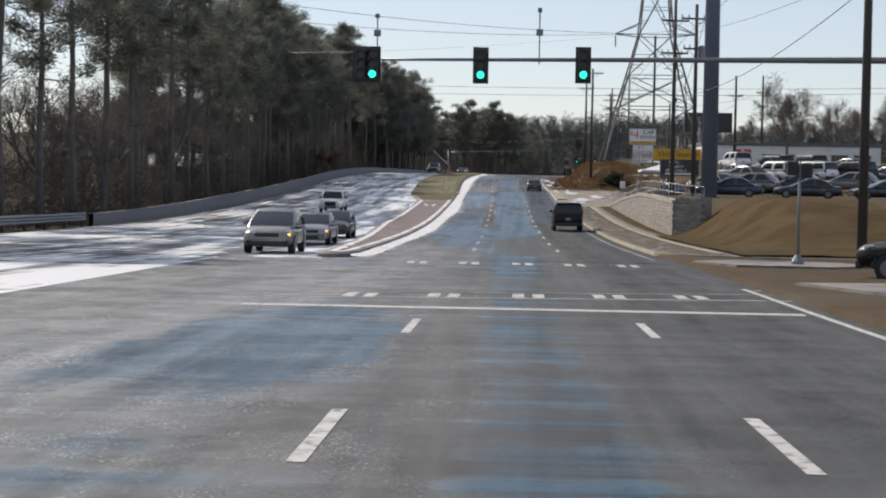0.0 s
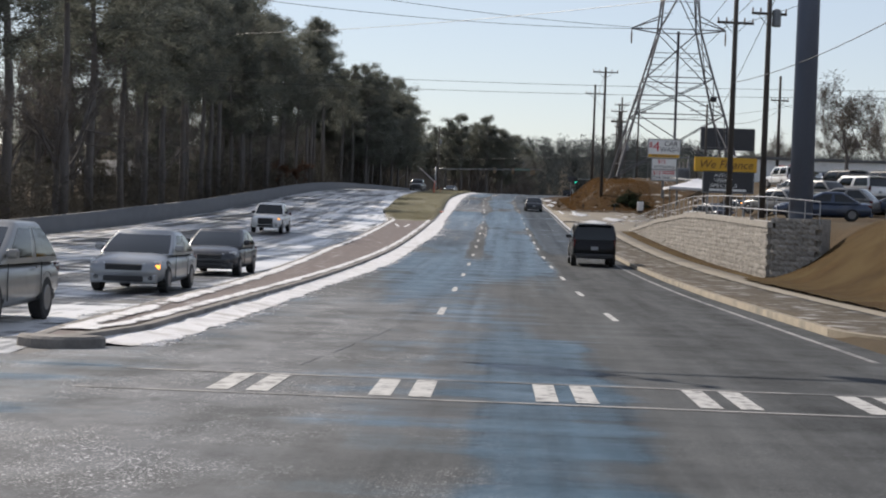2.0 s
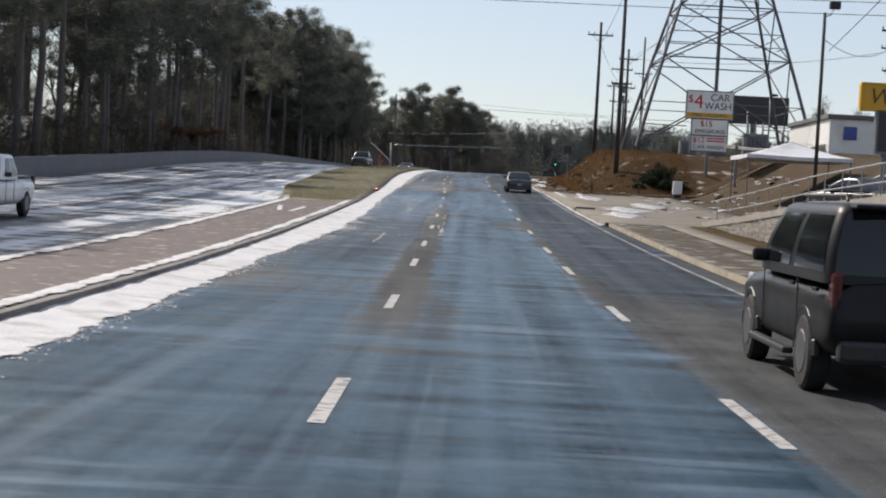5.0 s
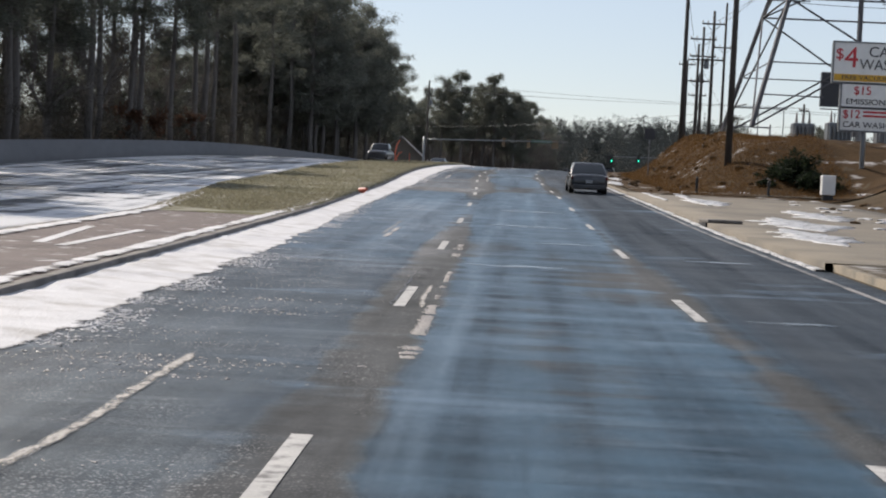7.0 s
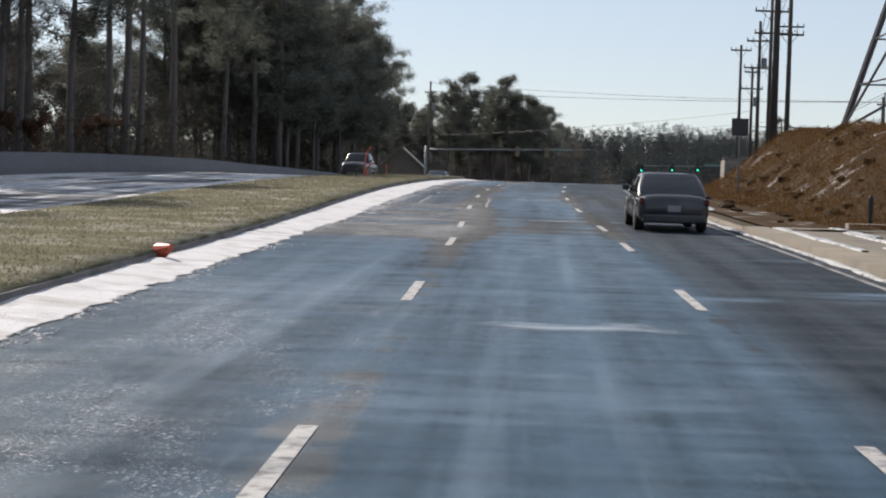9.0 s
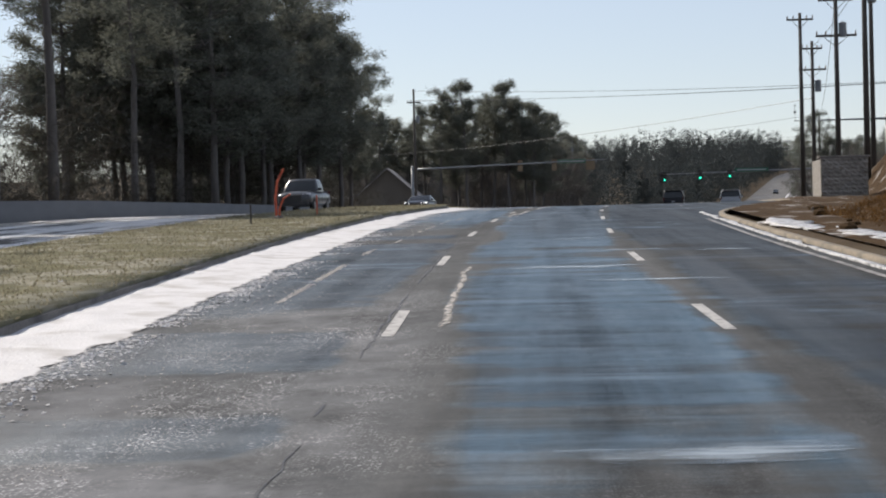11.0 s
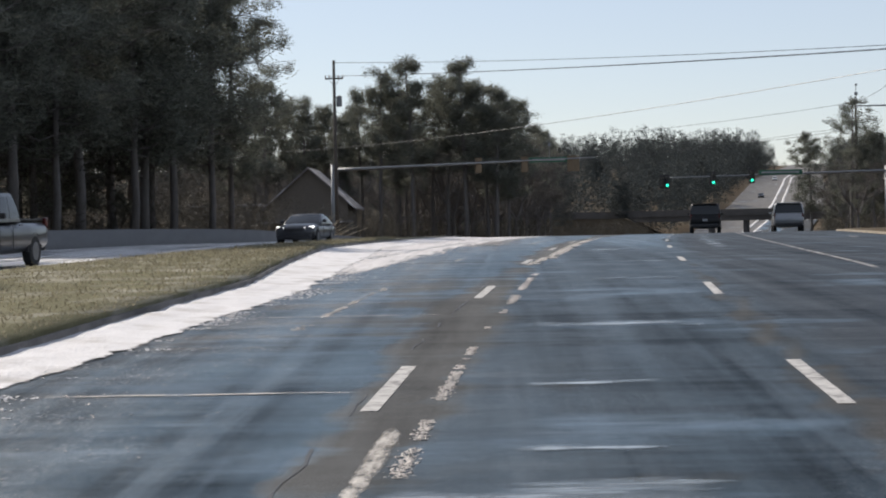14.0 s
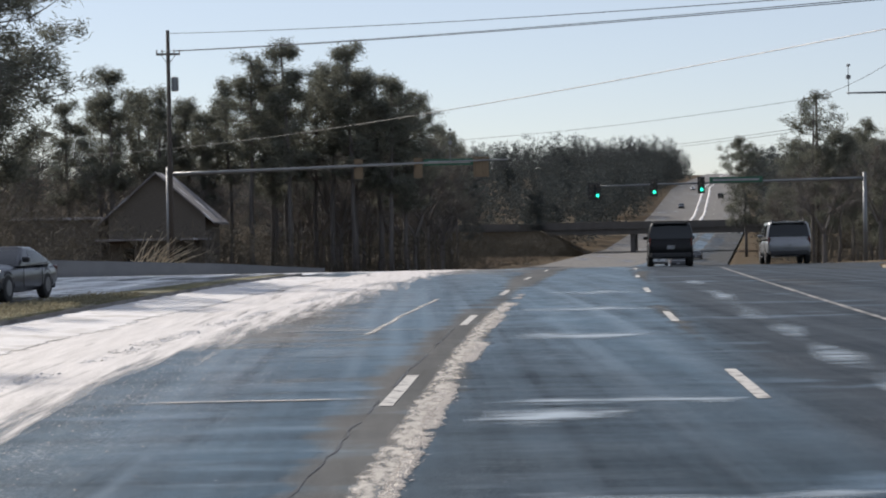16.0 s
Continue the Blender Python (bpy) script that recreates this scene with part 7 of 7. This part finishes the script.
b = board(cw, "middle_panel", -1.25, 1.4, 4.2, 5.35, M_WHITE, "white panel with red and blue words", frame_mat=M_STEEL)
letters("$15", 0.6, -0.2, -0.015, 5.02, M_REDP, b)
letters("EMISSIONS", 0.4, 0.1, -0.015, 4.45, M_DARKP, b, 2.2)
b = board(cw, "lower_panel", -1.25, 1.4, 3.0, 4.1, M_WHITE, "white panel with red and black words", frame_mat=M_STEEL)
letters("$12", 0.6, -0.7, -0.015, 3.8, M_REDP, b)
for k in range(2):
    bm = bmesh.new()
    box(bm, -0.1, 1.25, -0.012, 0.01, 3.7 + 0.2 * k, 3.8 + 0.2 * k)
    part("lettering_bar", bm, M_REDP, b)
letters("CAR WASH", 0.42, 0.05, -0.015, 3.27, M_DARKP, b, 2.3)

fin = thing("finance_sign", pose(14.75, 151.6, ground_z(151.6, 14.75 - sx(151.6))), "yellow finance sign over a dark message board on posts", "sign")
FZ = 5.41 - ground_z(151.6, 14.75 - sx(151.6))
for s in (-1.2, 1.4):
    bm = bmesh.new()
    tube(bm, [(s, 0.15, -0.5), (s, 0.15, FZ - 2.0)], 0.1, 8)
    part("post", bm, M_STEEL, fin)
b = board(fin, "top_panel", -2.1, 2.1, FZ - 0.85, FZ, M_YEL, "yellow panel with brown slanted words", 0.25, M_ORANGE)
letters("We Finance", 0.8, 0, -0.015, FZ - 0.43, M_BROWN, b, 3.7, 0.25)
b = board(fin, "message_board", -1.5, 1.95, FZ - 2.35, FZ - 0.95, M_DARKP, "dark message board with pale words", 0.25, M_STEEL)
for k, (w, wd) in enumerate((("AUTO", 0.95), ("WEEKLY", 1.35), ("SPECIALS", 1.9))):
    letters(w, 0.36, -0.1 if k else -0.3, -0.015, FZ - 1.17 - 0.37 * k, M_WHITE, b, wd)
bm = bmesh.new()
box(bm, -1.1, 1.5, -0.012, 0.01, FZ - 2.28, FZ - 2.12)
part("lettering_bar", bm, M_WHITE, b)

bill = thing("billboard", pose(36.3, 314.7, 5.6), "large dark billboard seen from its shaded side", "billboard")
bm = bmesh.new()
tube(bm, [(0, 0.4, -2), (0, 0.4, 7.6)], 0.4, 12)
part("post", bm, M_STEEL, bill)
board(bill, "panel", -4.5, 4.5, 7.2, 10.85, M_DARKP, "dark billboard face", 0.5, M_STEEL)
bm = bmesh.new()
box(bm, -4.6, 4.6, -0.7, 0, 6.8, 6.88)
part("catwalk", bm, M_STEEL, bill)
small_sign = thing("bank_sign", pose(7.1, 236, ground_z(236, 7.1 - sx(236))), "small dark board on a post on the bank", "sign")
SZ = 5.7 - ground_z(236, 7.1 - sx(236))
bm = bmesh.new()
tube(bm, [(0, 0.1, -0.4), (0, 0.1, SZ - 0.3)], 0.04, 8)
part("post", bm, M_STEEL, small_sign)
board(small_sign, "panel", -0.34, 0.34, SZ - 0.7, SZ, M_DARKP, "plain dark sign face", 0.06)

# ---------- buildings ----------
office = thing("showroom_building", pose(33, 205, 4.0), "low white flat-roofed showroom behind the car lot", "building")
bm = bmesh.new()
box(bm, -10, 12, 0, 14, -1, 3.4, 0.03)
part("wall", bm, M_WHITE, office)
bm = bmesh.new()
box(bm, -10.2, 12.2, -0.2, 14.2, 3.4, 3.7, 0.03)
part("roof", bm, M_CONC, office)
for k, (x, mt) in enumerate(((-8.6, M_BLUE), (-5.6, M_REDP), (-4.4, M_REDP))):
    bm = bmesh.new()
    box(bm, x - 0.45, x + 0.45, -0.08, 0.0, 2.0, 2.9, 0.02)
    part("wall_sign", bm, mt, office)
for k in range(5):
    bm = bmesh.new()
    box(bm, -2.5 + k * 2.8, -0.4 + k * 2.8, -0.03, 0.02, 0.4, 2.3)
    w = part("window", bm, M_GLASS, office)
    bm = bmesh.new()
    for a in ((-2.55 + k * 2.8, -0.35 + k * 2.8, 0.34, 0.4), (-2.55 + k * 2.8, -0.35 + k * 2.8, 2.3, 2.36), (-1.48 + k * 2.8, -1.42 + k * 2.8, 0.4, 2.3)):
        box(bm, a[0], a[1], -0.06, 0.0, a[2], a[3])
    part("window_frame", bm, M_STEEL, w)

canopy = thing("canopy", pose(21, 206, 3.2), "curved white metal canopy over the wash bay", "canopy")
bm = bmesh.new()
rows_ = [[bm.verts.new((-4.5 + 9 * i / 10, 5.0 * j / 3, 1.9 + 0.12 * (i - 2.5) ** 2 * 0.22 + 0.12 * (j % 2))) for j in range(4)] for i in range(11)]
for a, b in zip(rows_, rows_[1:]):
    for k in range(3):
        bm.faces.new((a[k], b[k], b[k + 1], a[k + 1]))
r = bmesh.ops.solidify(bm, geom=bm.faces[:], thickness=0.15)
part("roof", bm, M_WHITE, canopy)
for s in (-4, 4):
    bm = bmesh.new()
    tube(bm, [(s, 0.4, -1), (s, 0.4, 2.2)], 0.1, 8)
    part("post", bm, M_STEEL, canopy)

house = thing("gabled_house", pose(-23.5, 440, 2.2), "old dark wooden house with a steep gabled roof", "house")
bm = bmesh.new()
vs = [bm.verts.new(p) for p in ((-4.4, 0, 0), (4.4, 0, 0), (4.4, 0, 5.6), (0, 0, 9.4), (-4.4, 0, 5.6))]
f = bm.faces.new(vs)
r = bmesh.ops.extrude_face_region(bm, geom=[f])
bmesh.ops.translate(bm, vec=(0, 11, 0), verts=[v for v in r["geom"] if isinstance(v, bmesh.types.BMVert)])
bmesh.ops.recalc_face_normals(bm, faces=bm.faces)
part("wall", bm, M_HOUSE, house)
for s in (-1, 1):
    bm = bmesh.new()
    q = [Vector(p) for p in ((0, -0.5, 9.6), (s * 5.3, -0.5, 4.95), (s * 5.3, 11.5, 4.95), (0, 11.5, 9.6))]
    a = [bm.verts.new(p) for p in q]
    b = [bm.verts.new(p - Vector((0, 0, 0.18))) for p in q]
    bm.faces.new(a)
    bm.faces.new(b[::-1])
    for k in range(4):
        bm.faces.new((a[k], a[(k + 1) % 4], b[(k + 1) % 4], b[k]))
    bmesh.ops.recalc_face_normals(bm, faces=bm.faces)
    part("roof", bm, M_SHINGLE, house, "grey shingle roof with frost")
bm = bmesh.new()
box(bm, -5.2, 5.0, -2.2, 0, 3.3, 3.5, 0.03)
porch = part("porch_roof", bm, M_SHINGLE, house)
for x in (-4.8, -1.6, 1.6, 4.6):
    bm = bmesh.new()
    box(bm, x - 0.08, x + 0.08, -2.1, -1.94, 0, 3.3)
    part("porch_post", bm, M_HOUSE, porch)
for x in (-2.6, 2.2):
    bm = bmesh.new()
    box(bm, x - 0.5, x + 0.5, -0.04, 0.02, 1.0, 2.6)
    part("window", bm, M_GLASS, house)
shed = thing("dark_shed", pose(-34, 446, 2.2), "low dark building beside the house", "building")
bm = bmesh.new()
box(bm, -4, 4, 0, 7, 0, 5.4, 0.05)
part("wall", bm, M_HOUSE, shed)
bm = bmesh.new()
box(bm, -4.3, 4.3, -0.3, 7.3, 5.4, 5.65, 0.03)
part("roof", bm, M_SHINGLE, shed)

# overpass
bridge = thing("road_bridge", pose(sx(620) + 2, 620, 0, 0, 0, -11), "grey concrete overpass crossing the road in the valley", "bridge")
bm = bmesh.new()
box(bm, -90, 90, 0, 11, 6.0, 6.35, 0.02)
part("deck", bm, M_GIRDER, bridge)
for y in (0.0, 10.7):
    bm = bmesh.new()
    box(bm, -90, 90, y, y + 0.3, 6.35, 7.5, 0.03)
    part("parapet", bm, M_GIRDER, bridge)
for y in (0.4, 3.6, 6.8, 10.0):
    bm = bmesh.new()
    box(bm, -90, 90, y, y + 0.5, 4.9, 6.0, 0.02)
    part("girder", bm, M_GIRDER, bridge)
for x in (-13.5, -5.8, 12.5):
    bm = bmesh.new()
    box(bm, x - 0.5, x + 0.5, 1.0, 10, -2, 4.9, 0.06)
    part("pier", bm, M_GIRDER, bridge)
for s in (-1, 1):
    bm = bmesh.new()
    vs = [bm.verts.new((s * x, y, z)) for x, z in ((19, -1), (32, 5.9), (90, 5.9), (90, -1)) for y in (-4, 15)]
    for a, b in ((0, 2), (2, 4), (4, 6)):
        bm.faces.new((vs[a], vs[a + 1], vs[b + 1], vs[b]))
    bm.faces.new((vs[0], vs[2], vs[4], vs[6]))
    bm.faces.new((vs[1], vs[3], vs[5], vs[7]))
    bmesh.ops.recalc_face_normals(bm, faces=bm.faces)
    part("embankment", bm, M_FIELD, bridge)

# block wall past the bank
bw = thing("block_wall", pose(0, 0, 0), "pale block retaining wall beyond the clay bank", "wall", kind="structure")
bm = bmesh.new()
box(bm, 12.1, 12.5, 285.2, 287.2, 3.4, 5.7, 0.04)
box(bm, 12.1, 14.4, 284.8, 285.25, 3.4, 5.75, 0.04)
part("face", bm, M_BLOCK, bw)
bm = bmesh.new()
box(bm, 12.02, 14.5, 284.7, 285.35, 5.75, 5.87, 0.03)
part("coping", bm, M_KERB, bw)
k = 0
for course in range(11):
    for j in range(5):
        ob = new("block", BLOCKS[k % 4])
        ob.parent = bw
        ob.matrix_world = pose(12.33 + 0.43 * j + (0.12 if course % 2 else 0), 284.78, 3.6 + 0.2 * course, 0, 0, 90)
        k += 1


# substation on the bank
def transformer_tank(x, y, z, s):
    t = thing("substation_transformer", pose(x, y, z), "grey substation transformer with cooling fins", "transformer", "substation transformers")
    bm = bmesh.new()
    box(bm, -1.0 * s, 1.0 * s, -0.7, 0.7, 0, 2.0 * s, 0.08)
    part("tank", bm, M_STEEL, t)
    for k in range(6):
        bm = bmesh.new()
        box(bm, -0.9 * s + k * 0.34 * s, -0.8 * s + k * 0.34 * s, -1.0, -0.7, 0.3, 1.7 * s)
        part("cooling_fin", bm, M_STEEL, t)
    for k in range(3):
        bm = bmesh.new()
        tube(bm, [(-0.6 * s + 0.6 * k * s, 0, 2 * s), (-0.6 * s + 0.6 * k * s, 0, 2.5 * s), (-0.6 * s + 0.6 * k * s, 0, 3.0 * s)], [0.12, 0.08, 0.04], 8)
        part("bushing", bm, M_INSUL, t)


for x, y, s in ((20.0, 256, 0.8), (23.0, 258, 0.9), (26.8, 257, 1.2), (31, 262, 1.0)):
    transformer_tank(x, y, ground_z(y, x - sx(y)), s)
fence = thing("wire_fence", pose(0, 0, 0), "wire mesh fence round the substation", "fence")
for k in range(13):
    x, y = 14.0 + 1.8 * k, 250
    z = ground_z(y, x - sx(y))
    bm = bmesh.new()
    tube(bm, [(x, y, z - 0.3), (x, y, z + 2.4)], 0.035, 6)
    part("post", bm, M_STEEL, fence)
for h in (0.1, 1.2, 2.2, 2.35):
    bm = bmesh.new()
    tube(bm, [(14.0 + 1.8 * k, 250, ground_z(250, 14.0 + 1.8 * k - sx(250)) + h) for k in range(13)], 0.015, 4)
    part("wire", bm, M_STEEL, fence)


# ---------- small things ----------
def bush(x, y, z, s, seed, label):
    t = thing("bush", pose(x, y, z), label, "bush")
    r = np.random.default_rng(seed)
    bm = bmesh.new()
    sp = []
    for k in range(34):
        d = r.normal(size=3)
        d[2] = abs(d[2]) * 0.8
        d /= np.linalg.norm(d)
        e = d * s * r.uniform(0.5, 1.0) * [1.3, 1.0, 1.0]
        tube(bm, [(0, 0, 0), e * 0.6, e], [0.03, 0.02, 0.008], 4, False)
        for q in np.linspace(0.35, 1, 6):
            sp.append(e * q + r.normal(size=3) * 0.08)
    part("branches", bm, M_BARK, t)
    v, f = tufts(r, sp, 30, 0.2 * s, 0.035)
    foliage("leaves", v, f, M_BUSH, t)


bush(12.8, 214.5, ground_z(214.5, 12.8 - sx(214.5)), 1.5, 4, "low dark evergreen bush at the foot of the bank")
bush(13.5, 213.0, ground_z(213.0, 13.5 - sx(213.0)), 1.0, 8, "low dark evergreen bush at the foot of the bank")
bush(11.2, 213.2, ground_z(213.2, 11.2 - sx(213.2)), 0.45, 9, "small dark evergreen bush at the foot of the bank")
nb = thing("news_box", pose(13.6, 210.5, zr(210.5) + 0.17), "small white metal dispenser box beside the driveway", "box")
bm = bmesh.new()
box(bm, -0.32, 0.32, -0.25, 0.25, 0.3, 1.25, 0.04)
part("cabinet", bm, M_WHITE, nb)
bm = bmesh.new()
box(bm, -0.25, 0.25, -0.2, 0.2, -0.05, 0.3, 0.02)
part("foot", bm, M_TRIM, nb)
for x, y in ((7.6, 212), (10.9, 211)):
    mp_ = thing("marker_post", pose(x, y, zr(y) + 0.1), "short dark marker post at the driveway edge", "post")
    bm = bmesh.new()
    tube(bm, [(0, 0, -0.2), (0, 0, 0.85), (0, 0, 0.95)], [0.07, 0.07, 0.03], 10)
    part("shaft", bm, M_TRIM, mp_)
tagged(solid_strip("island_kerb", 210.6, 211.0, 8.2, 17, M_KERB, 0.32, across=8, step=0.2), "low concrete kerb at the foot of the bank", "kerb", kind="structure")
dr = thing("drain_inlet", Matrix.Translation(at(181.7, 5.7)), "concrete kerb inlet with a dark opening", "drain")
bm = bmesh.new()
box(bm, -0.12, 0.9, -1.2, 1.2, 0.14, 0.24, 0.03)
part("lid", bm, M_KERB, dr)
# black plate stands in for the shade inside the inlet
bm = bmesh.new()
box(bm, -0.14, -0.1, -0.9, 0.9, 0.01, 0.13)
part("opening", bm, M_TRIM, dr)
for k, (y, u) in enumerate(((260.7, -9.3), (265.3, -8.67))):
    mk = thing("marker_hose", Matrix.Translation(at(y, u, 0.2)), "bent orange plastic marker tube in the grass" if k == 0 else "short orange stake in the grass", "marker")
    bm = bmesh.new()
    if k == 0:
        tube(bm, [(0, 0, -0.1), (-0.03, 0, 0.7), (0.05, 0, 1.3), (0.28, 0, 1.75)], 0.045, 8)
        part("tube", bm, M_ORANGEP, mk)
        bm = bmesh.new()
        tube(bm, [(0.1, 0, 0.0), (0.1, 0, 0.35), (0.25, 0, 0.7), (0.5, 0, 0.85)], 0.04, 8)
        part("short_tube", bm, M_ORANGEP, mk)
        bm = bmesh.new()
        tube(bm, [(0.05, 0, -0.1), (0.05, 0, 0.05), (0.05, 0, 0.12)], [0.25, 0.22, 0.05], 8)
        part("clod", bm, M_BARK, mk)
    else:
        tube(bm, [(0, 0, -0.1), (0, 0, 0.75)], 0.03, 6)
        part("stake", bm, M_ORANGEP, mk)
st = thing("marker_stake", Matrix.Translation(at(254.2, -8.88, 0.2)), "thin dark stake in the median grass", "marker")
bm = bmesh.new()
tube(bm, [(0, 0, -0.1), (0, 0, 0.6)], 0.025, 6)
part("stake", bm, M_WOOD, st)
cone = thing("fallen_cone", Matrix.Translation(at(193.9, -5.8, 0.16)) @ pose(0, 0, 0, 80, 0, 35), "orange object lying in the snow by the kerb", "litter")
bm = bmesh.new()
tube(bm, [(0, 0, 0), (0, 0, 0.45)], [0.14, 0.05], 10)
part("shell", bm, M_ORANGEP, cone)
gr = thing("guard_rail", pose(0, 0, 0), "low grey guard rail at the end of the barrier wall", "guard rail")
bm = bmesh.new()
for dz in (0.45, 0.62, 0.79):
    tube(bm, [at(y, wall_u(y), dz) for y in range(62, 106, 4)], 0.09, 6)
part("beam", bm, M_STEEL, gr)
for y in range(62, 106, 4):
    bm = bmesh.new()
    c = at(y, wall_u(y) - 0.2)
    box(bm, c.x - 0.08, c.x + 0.08, c.y - 0.1, c.y + 0.1, c.z - 0.4, c.z + 0.85)
    part("post", bm, M_WOOD, gr)
rock_rng = random.Random(8)
for k in range(100):
    y, u = rock_rng.uniform(211, 256), rock_rng.uniform(6.9, 15)
    bm = bmesh.new()
    r = bmesh.ops.create_icosphere(bm, subdivisions=1, radius=rock_rng.uniform(0.08, 0.32))
    for v in bm.verts:
        v.co *= 1 + 0.35 * noise.noise(v.co * 3 + Vector((k, 0, 0)))
        v.co.z *= 0.6
    ob = part("snowy_rock", bm, M_CLAY, None)
    ob.matrix_world = pose(u + sx(y), y, ground_z(y, u) + 0.08, 0, 0, k * 40)
    tagged(ob, "rough clod of clay and snow on the bank", "rock", "clods on the bank")


# canopy tent on the lot
tent = thing("canopy_tent", pose(16.8, 186, ground_z(186, 16.8 - sx(186))), "pale canopy tent with a low pointed roof on the lot", "tent")
bm = bmesh.new()
n = 8
rows = []
for r, z in ((0.0, 3.4), (0.35, 3.0), (0.7, 2.68), (1.0, 2.5), (1.0, 2.3)):
    rows.append([bm.verts.new((2.9 * r * math.copysign(min(1, abs(math.cos(a)) * 1.42), math.cos(a)), 2.9 * r * math.copysign(min(1, abs(math.sin(a)) * 1.42), math.sin(a)), z - 0.06 * (k % 2))) for k, a in enumerate([2 * math.pi * k / n + math.pi / 4 for k in range(n)])])
for a, b in zip(rows, rows[1:]):
    for k in range(n):
        bm.faces.new((a[k], a[(k + 1) % n], b[(k + 1) % n], b[k]))
bmesh.ops.remove_doubles(bm, verts=bm.verts, dist=0.01)
bmesh.ops.recalc_face_normals(bm, faces=bm.faces)
part("roof", bm, M_TENT, tent)
for dx in (-2.8, 2.8):
    for dy in (-2.8, 2.8):
        bm = bmesh.new()
        tube(bm, [(dx, dy, -0.2), (dx, dy, 2.4)], 0.04, 8)
        part("leg", bm, M_STEEL, tent)

# clods and lumps of snow on the slope between the lot and the road
for k in range(90):
    y, x = rock_rng.uniform(168, 212), rock_rng.uniform(9.5, 19)
    u = x - sx(y)
    snowy = k % 4 != 0
    bm = bmesh.new()
    bmesh.ops.create_icosphere(bm, subdivisions=1, radius=rock_rng.uniform(0.12, 0.34) * (1.5 if snowy else 1.0))
    for v in bm.verts:
        v.co *= 1 + 0.4 * noise.noise(v.co * 3 + Vector((k, 5, 0)))
        v.co.z *= 0.16 if snowy else 0.4
    ob = part("snow_lump" if snowy else "clod", bm, M_SNOW if snowy else M_CLAY, None)
    ob.matrix_world = pose(x, y, ground_z(y, u) + (0.0 if u > 14 or y > 208 else 0.08), 0, 0, k * 53)
    if snowy:
        tagged(ob, "low lump of old snow on the slope", "snow", "snow lumps on the slope")
    else:
        tagged(ob, "rough clod of earth on the slope", "rock", "clods on the slope")

# a low house with a snowy roof behind the wood
cabin_house = thing("low_house", pose(-46, 232, ground_z(232, -46 - sx(232)), 0, 0, 12), "low house with a snow-covered roof behind the trees", "house")
bm = bmesh.new()
box(bm, -6, 6, 0, 8, -0.6, 2.4, 0.03)
part("wall", bm, M_HOUSE, cabin_house)
for s in (0, 1):
    bm = bmesh.new()
    q = [(-6.5, -0.6 + 4.6 * s, 2.3 + 1.8 * s), (6.5, -0.6 + 4.6 * s, 2.3 + 1.8 * s), (6.5, 4.0 + 4.6 * s, 4.1 - 1.8 * s), (-6.5, 4.0 + 4.6 * s, 4.1 - 1.8 * s)]
    a, b = [bm.verts.new(p) for p in q], [bm.verts.new((p[0], p[1], p[2] - 0.2)) for p in q]
    bm.faces.new(a)
    bm.faces.new(b[::-1])
    for k in range(4):
        bm.faces.new((a[k], a[(k + 1) % 4], b[(k + 1) % 4], b[k]))
    bmesh.ops.recalc_face_normals(bm, faces=bm.faces)
    part("roof", bm, M_SNOW, cabin_house, "roof under thin bright snow")
for x in (-3.5, 0.4, 3.6):
    bm = bmesh.new()
    box(bm, x - 0.5, x + 0.5, -0.04, 0.02, 0.8, 1.9)
    part("window", bm, M_GLASS, cabin_house)

# pale cut brush beside the pole
brush = thing("brush_pile", pose(-17.6, 398.5, zr(398.5) - 0.1), "heap of pale cut branches beside the wooden pole", "brush")
br = np.random.default_rng(21)
for k in range(46):
    a, ln = br.uniform(0.3, 1.35), br.uniform(2.2, 4.4)
    p0 = Vector((br.uniform(-1.6, 1.0), br.uniform(-0.6, 0.6), br.uniform(-0.1, 0.3)))
    d = Vector((math.cos(a), br.normal() * 0.3, math.sin(a) * 0.8))
    bm = bmesh.new()
    tube(bm, [p0, p0 + d * ln * 0.5 + Vector((0, 0, 0.25)), p0 + d * ln], [0.035, 0.028, 0.012], 5)
    part("branch", bm, M_STRAW, brush)

# rutted snow lines on the apron by the gutter
apron = random.Random(12)
for k in range(9):
    y0, u0 = 196 + 5.5 * k + apron.uniform(-2, 2), 6.3 + apron.uniform(0, 2.0)
    tagged(solid_strip("snow_rut", y0, y0 + apron.uniform(7, 15), lambda y, u0=u0: max(redge(y) + 0.45, u0) - 0.1 + 0.12 * noise.noise((y * 0.6, u0, 0)), lambda y, u0=u0: max(redge(y) + 0.45, u0) + 0.12 + 0.14 * noise.noise((y * 0.9, u0, 3)),
                       M_SLUSH, lambda y: (0.2 if y < 211 else 0.12) + 0.02 * noise.noise((y, 3, 3)), bottom=0.02, step=0.4, across=3), "line of rutted snow on the concrete apron", "snow", kind="structure")
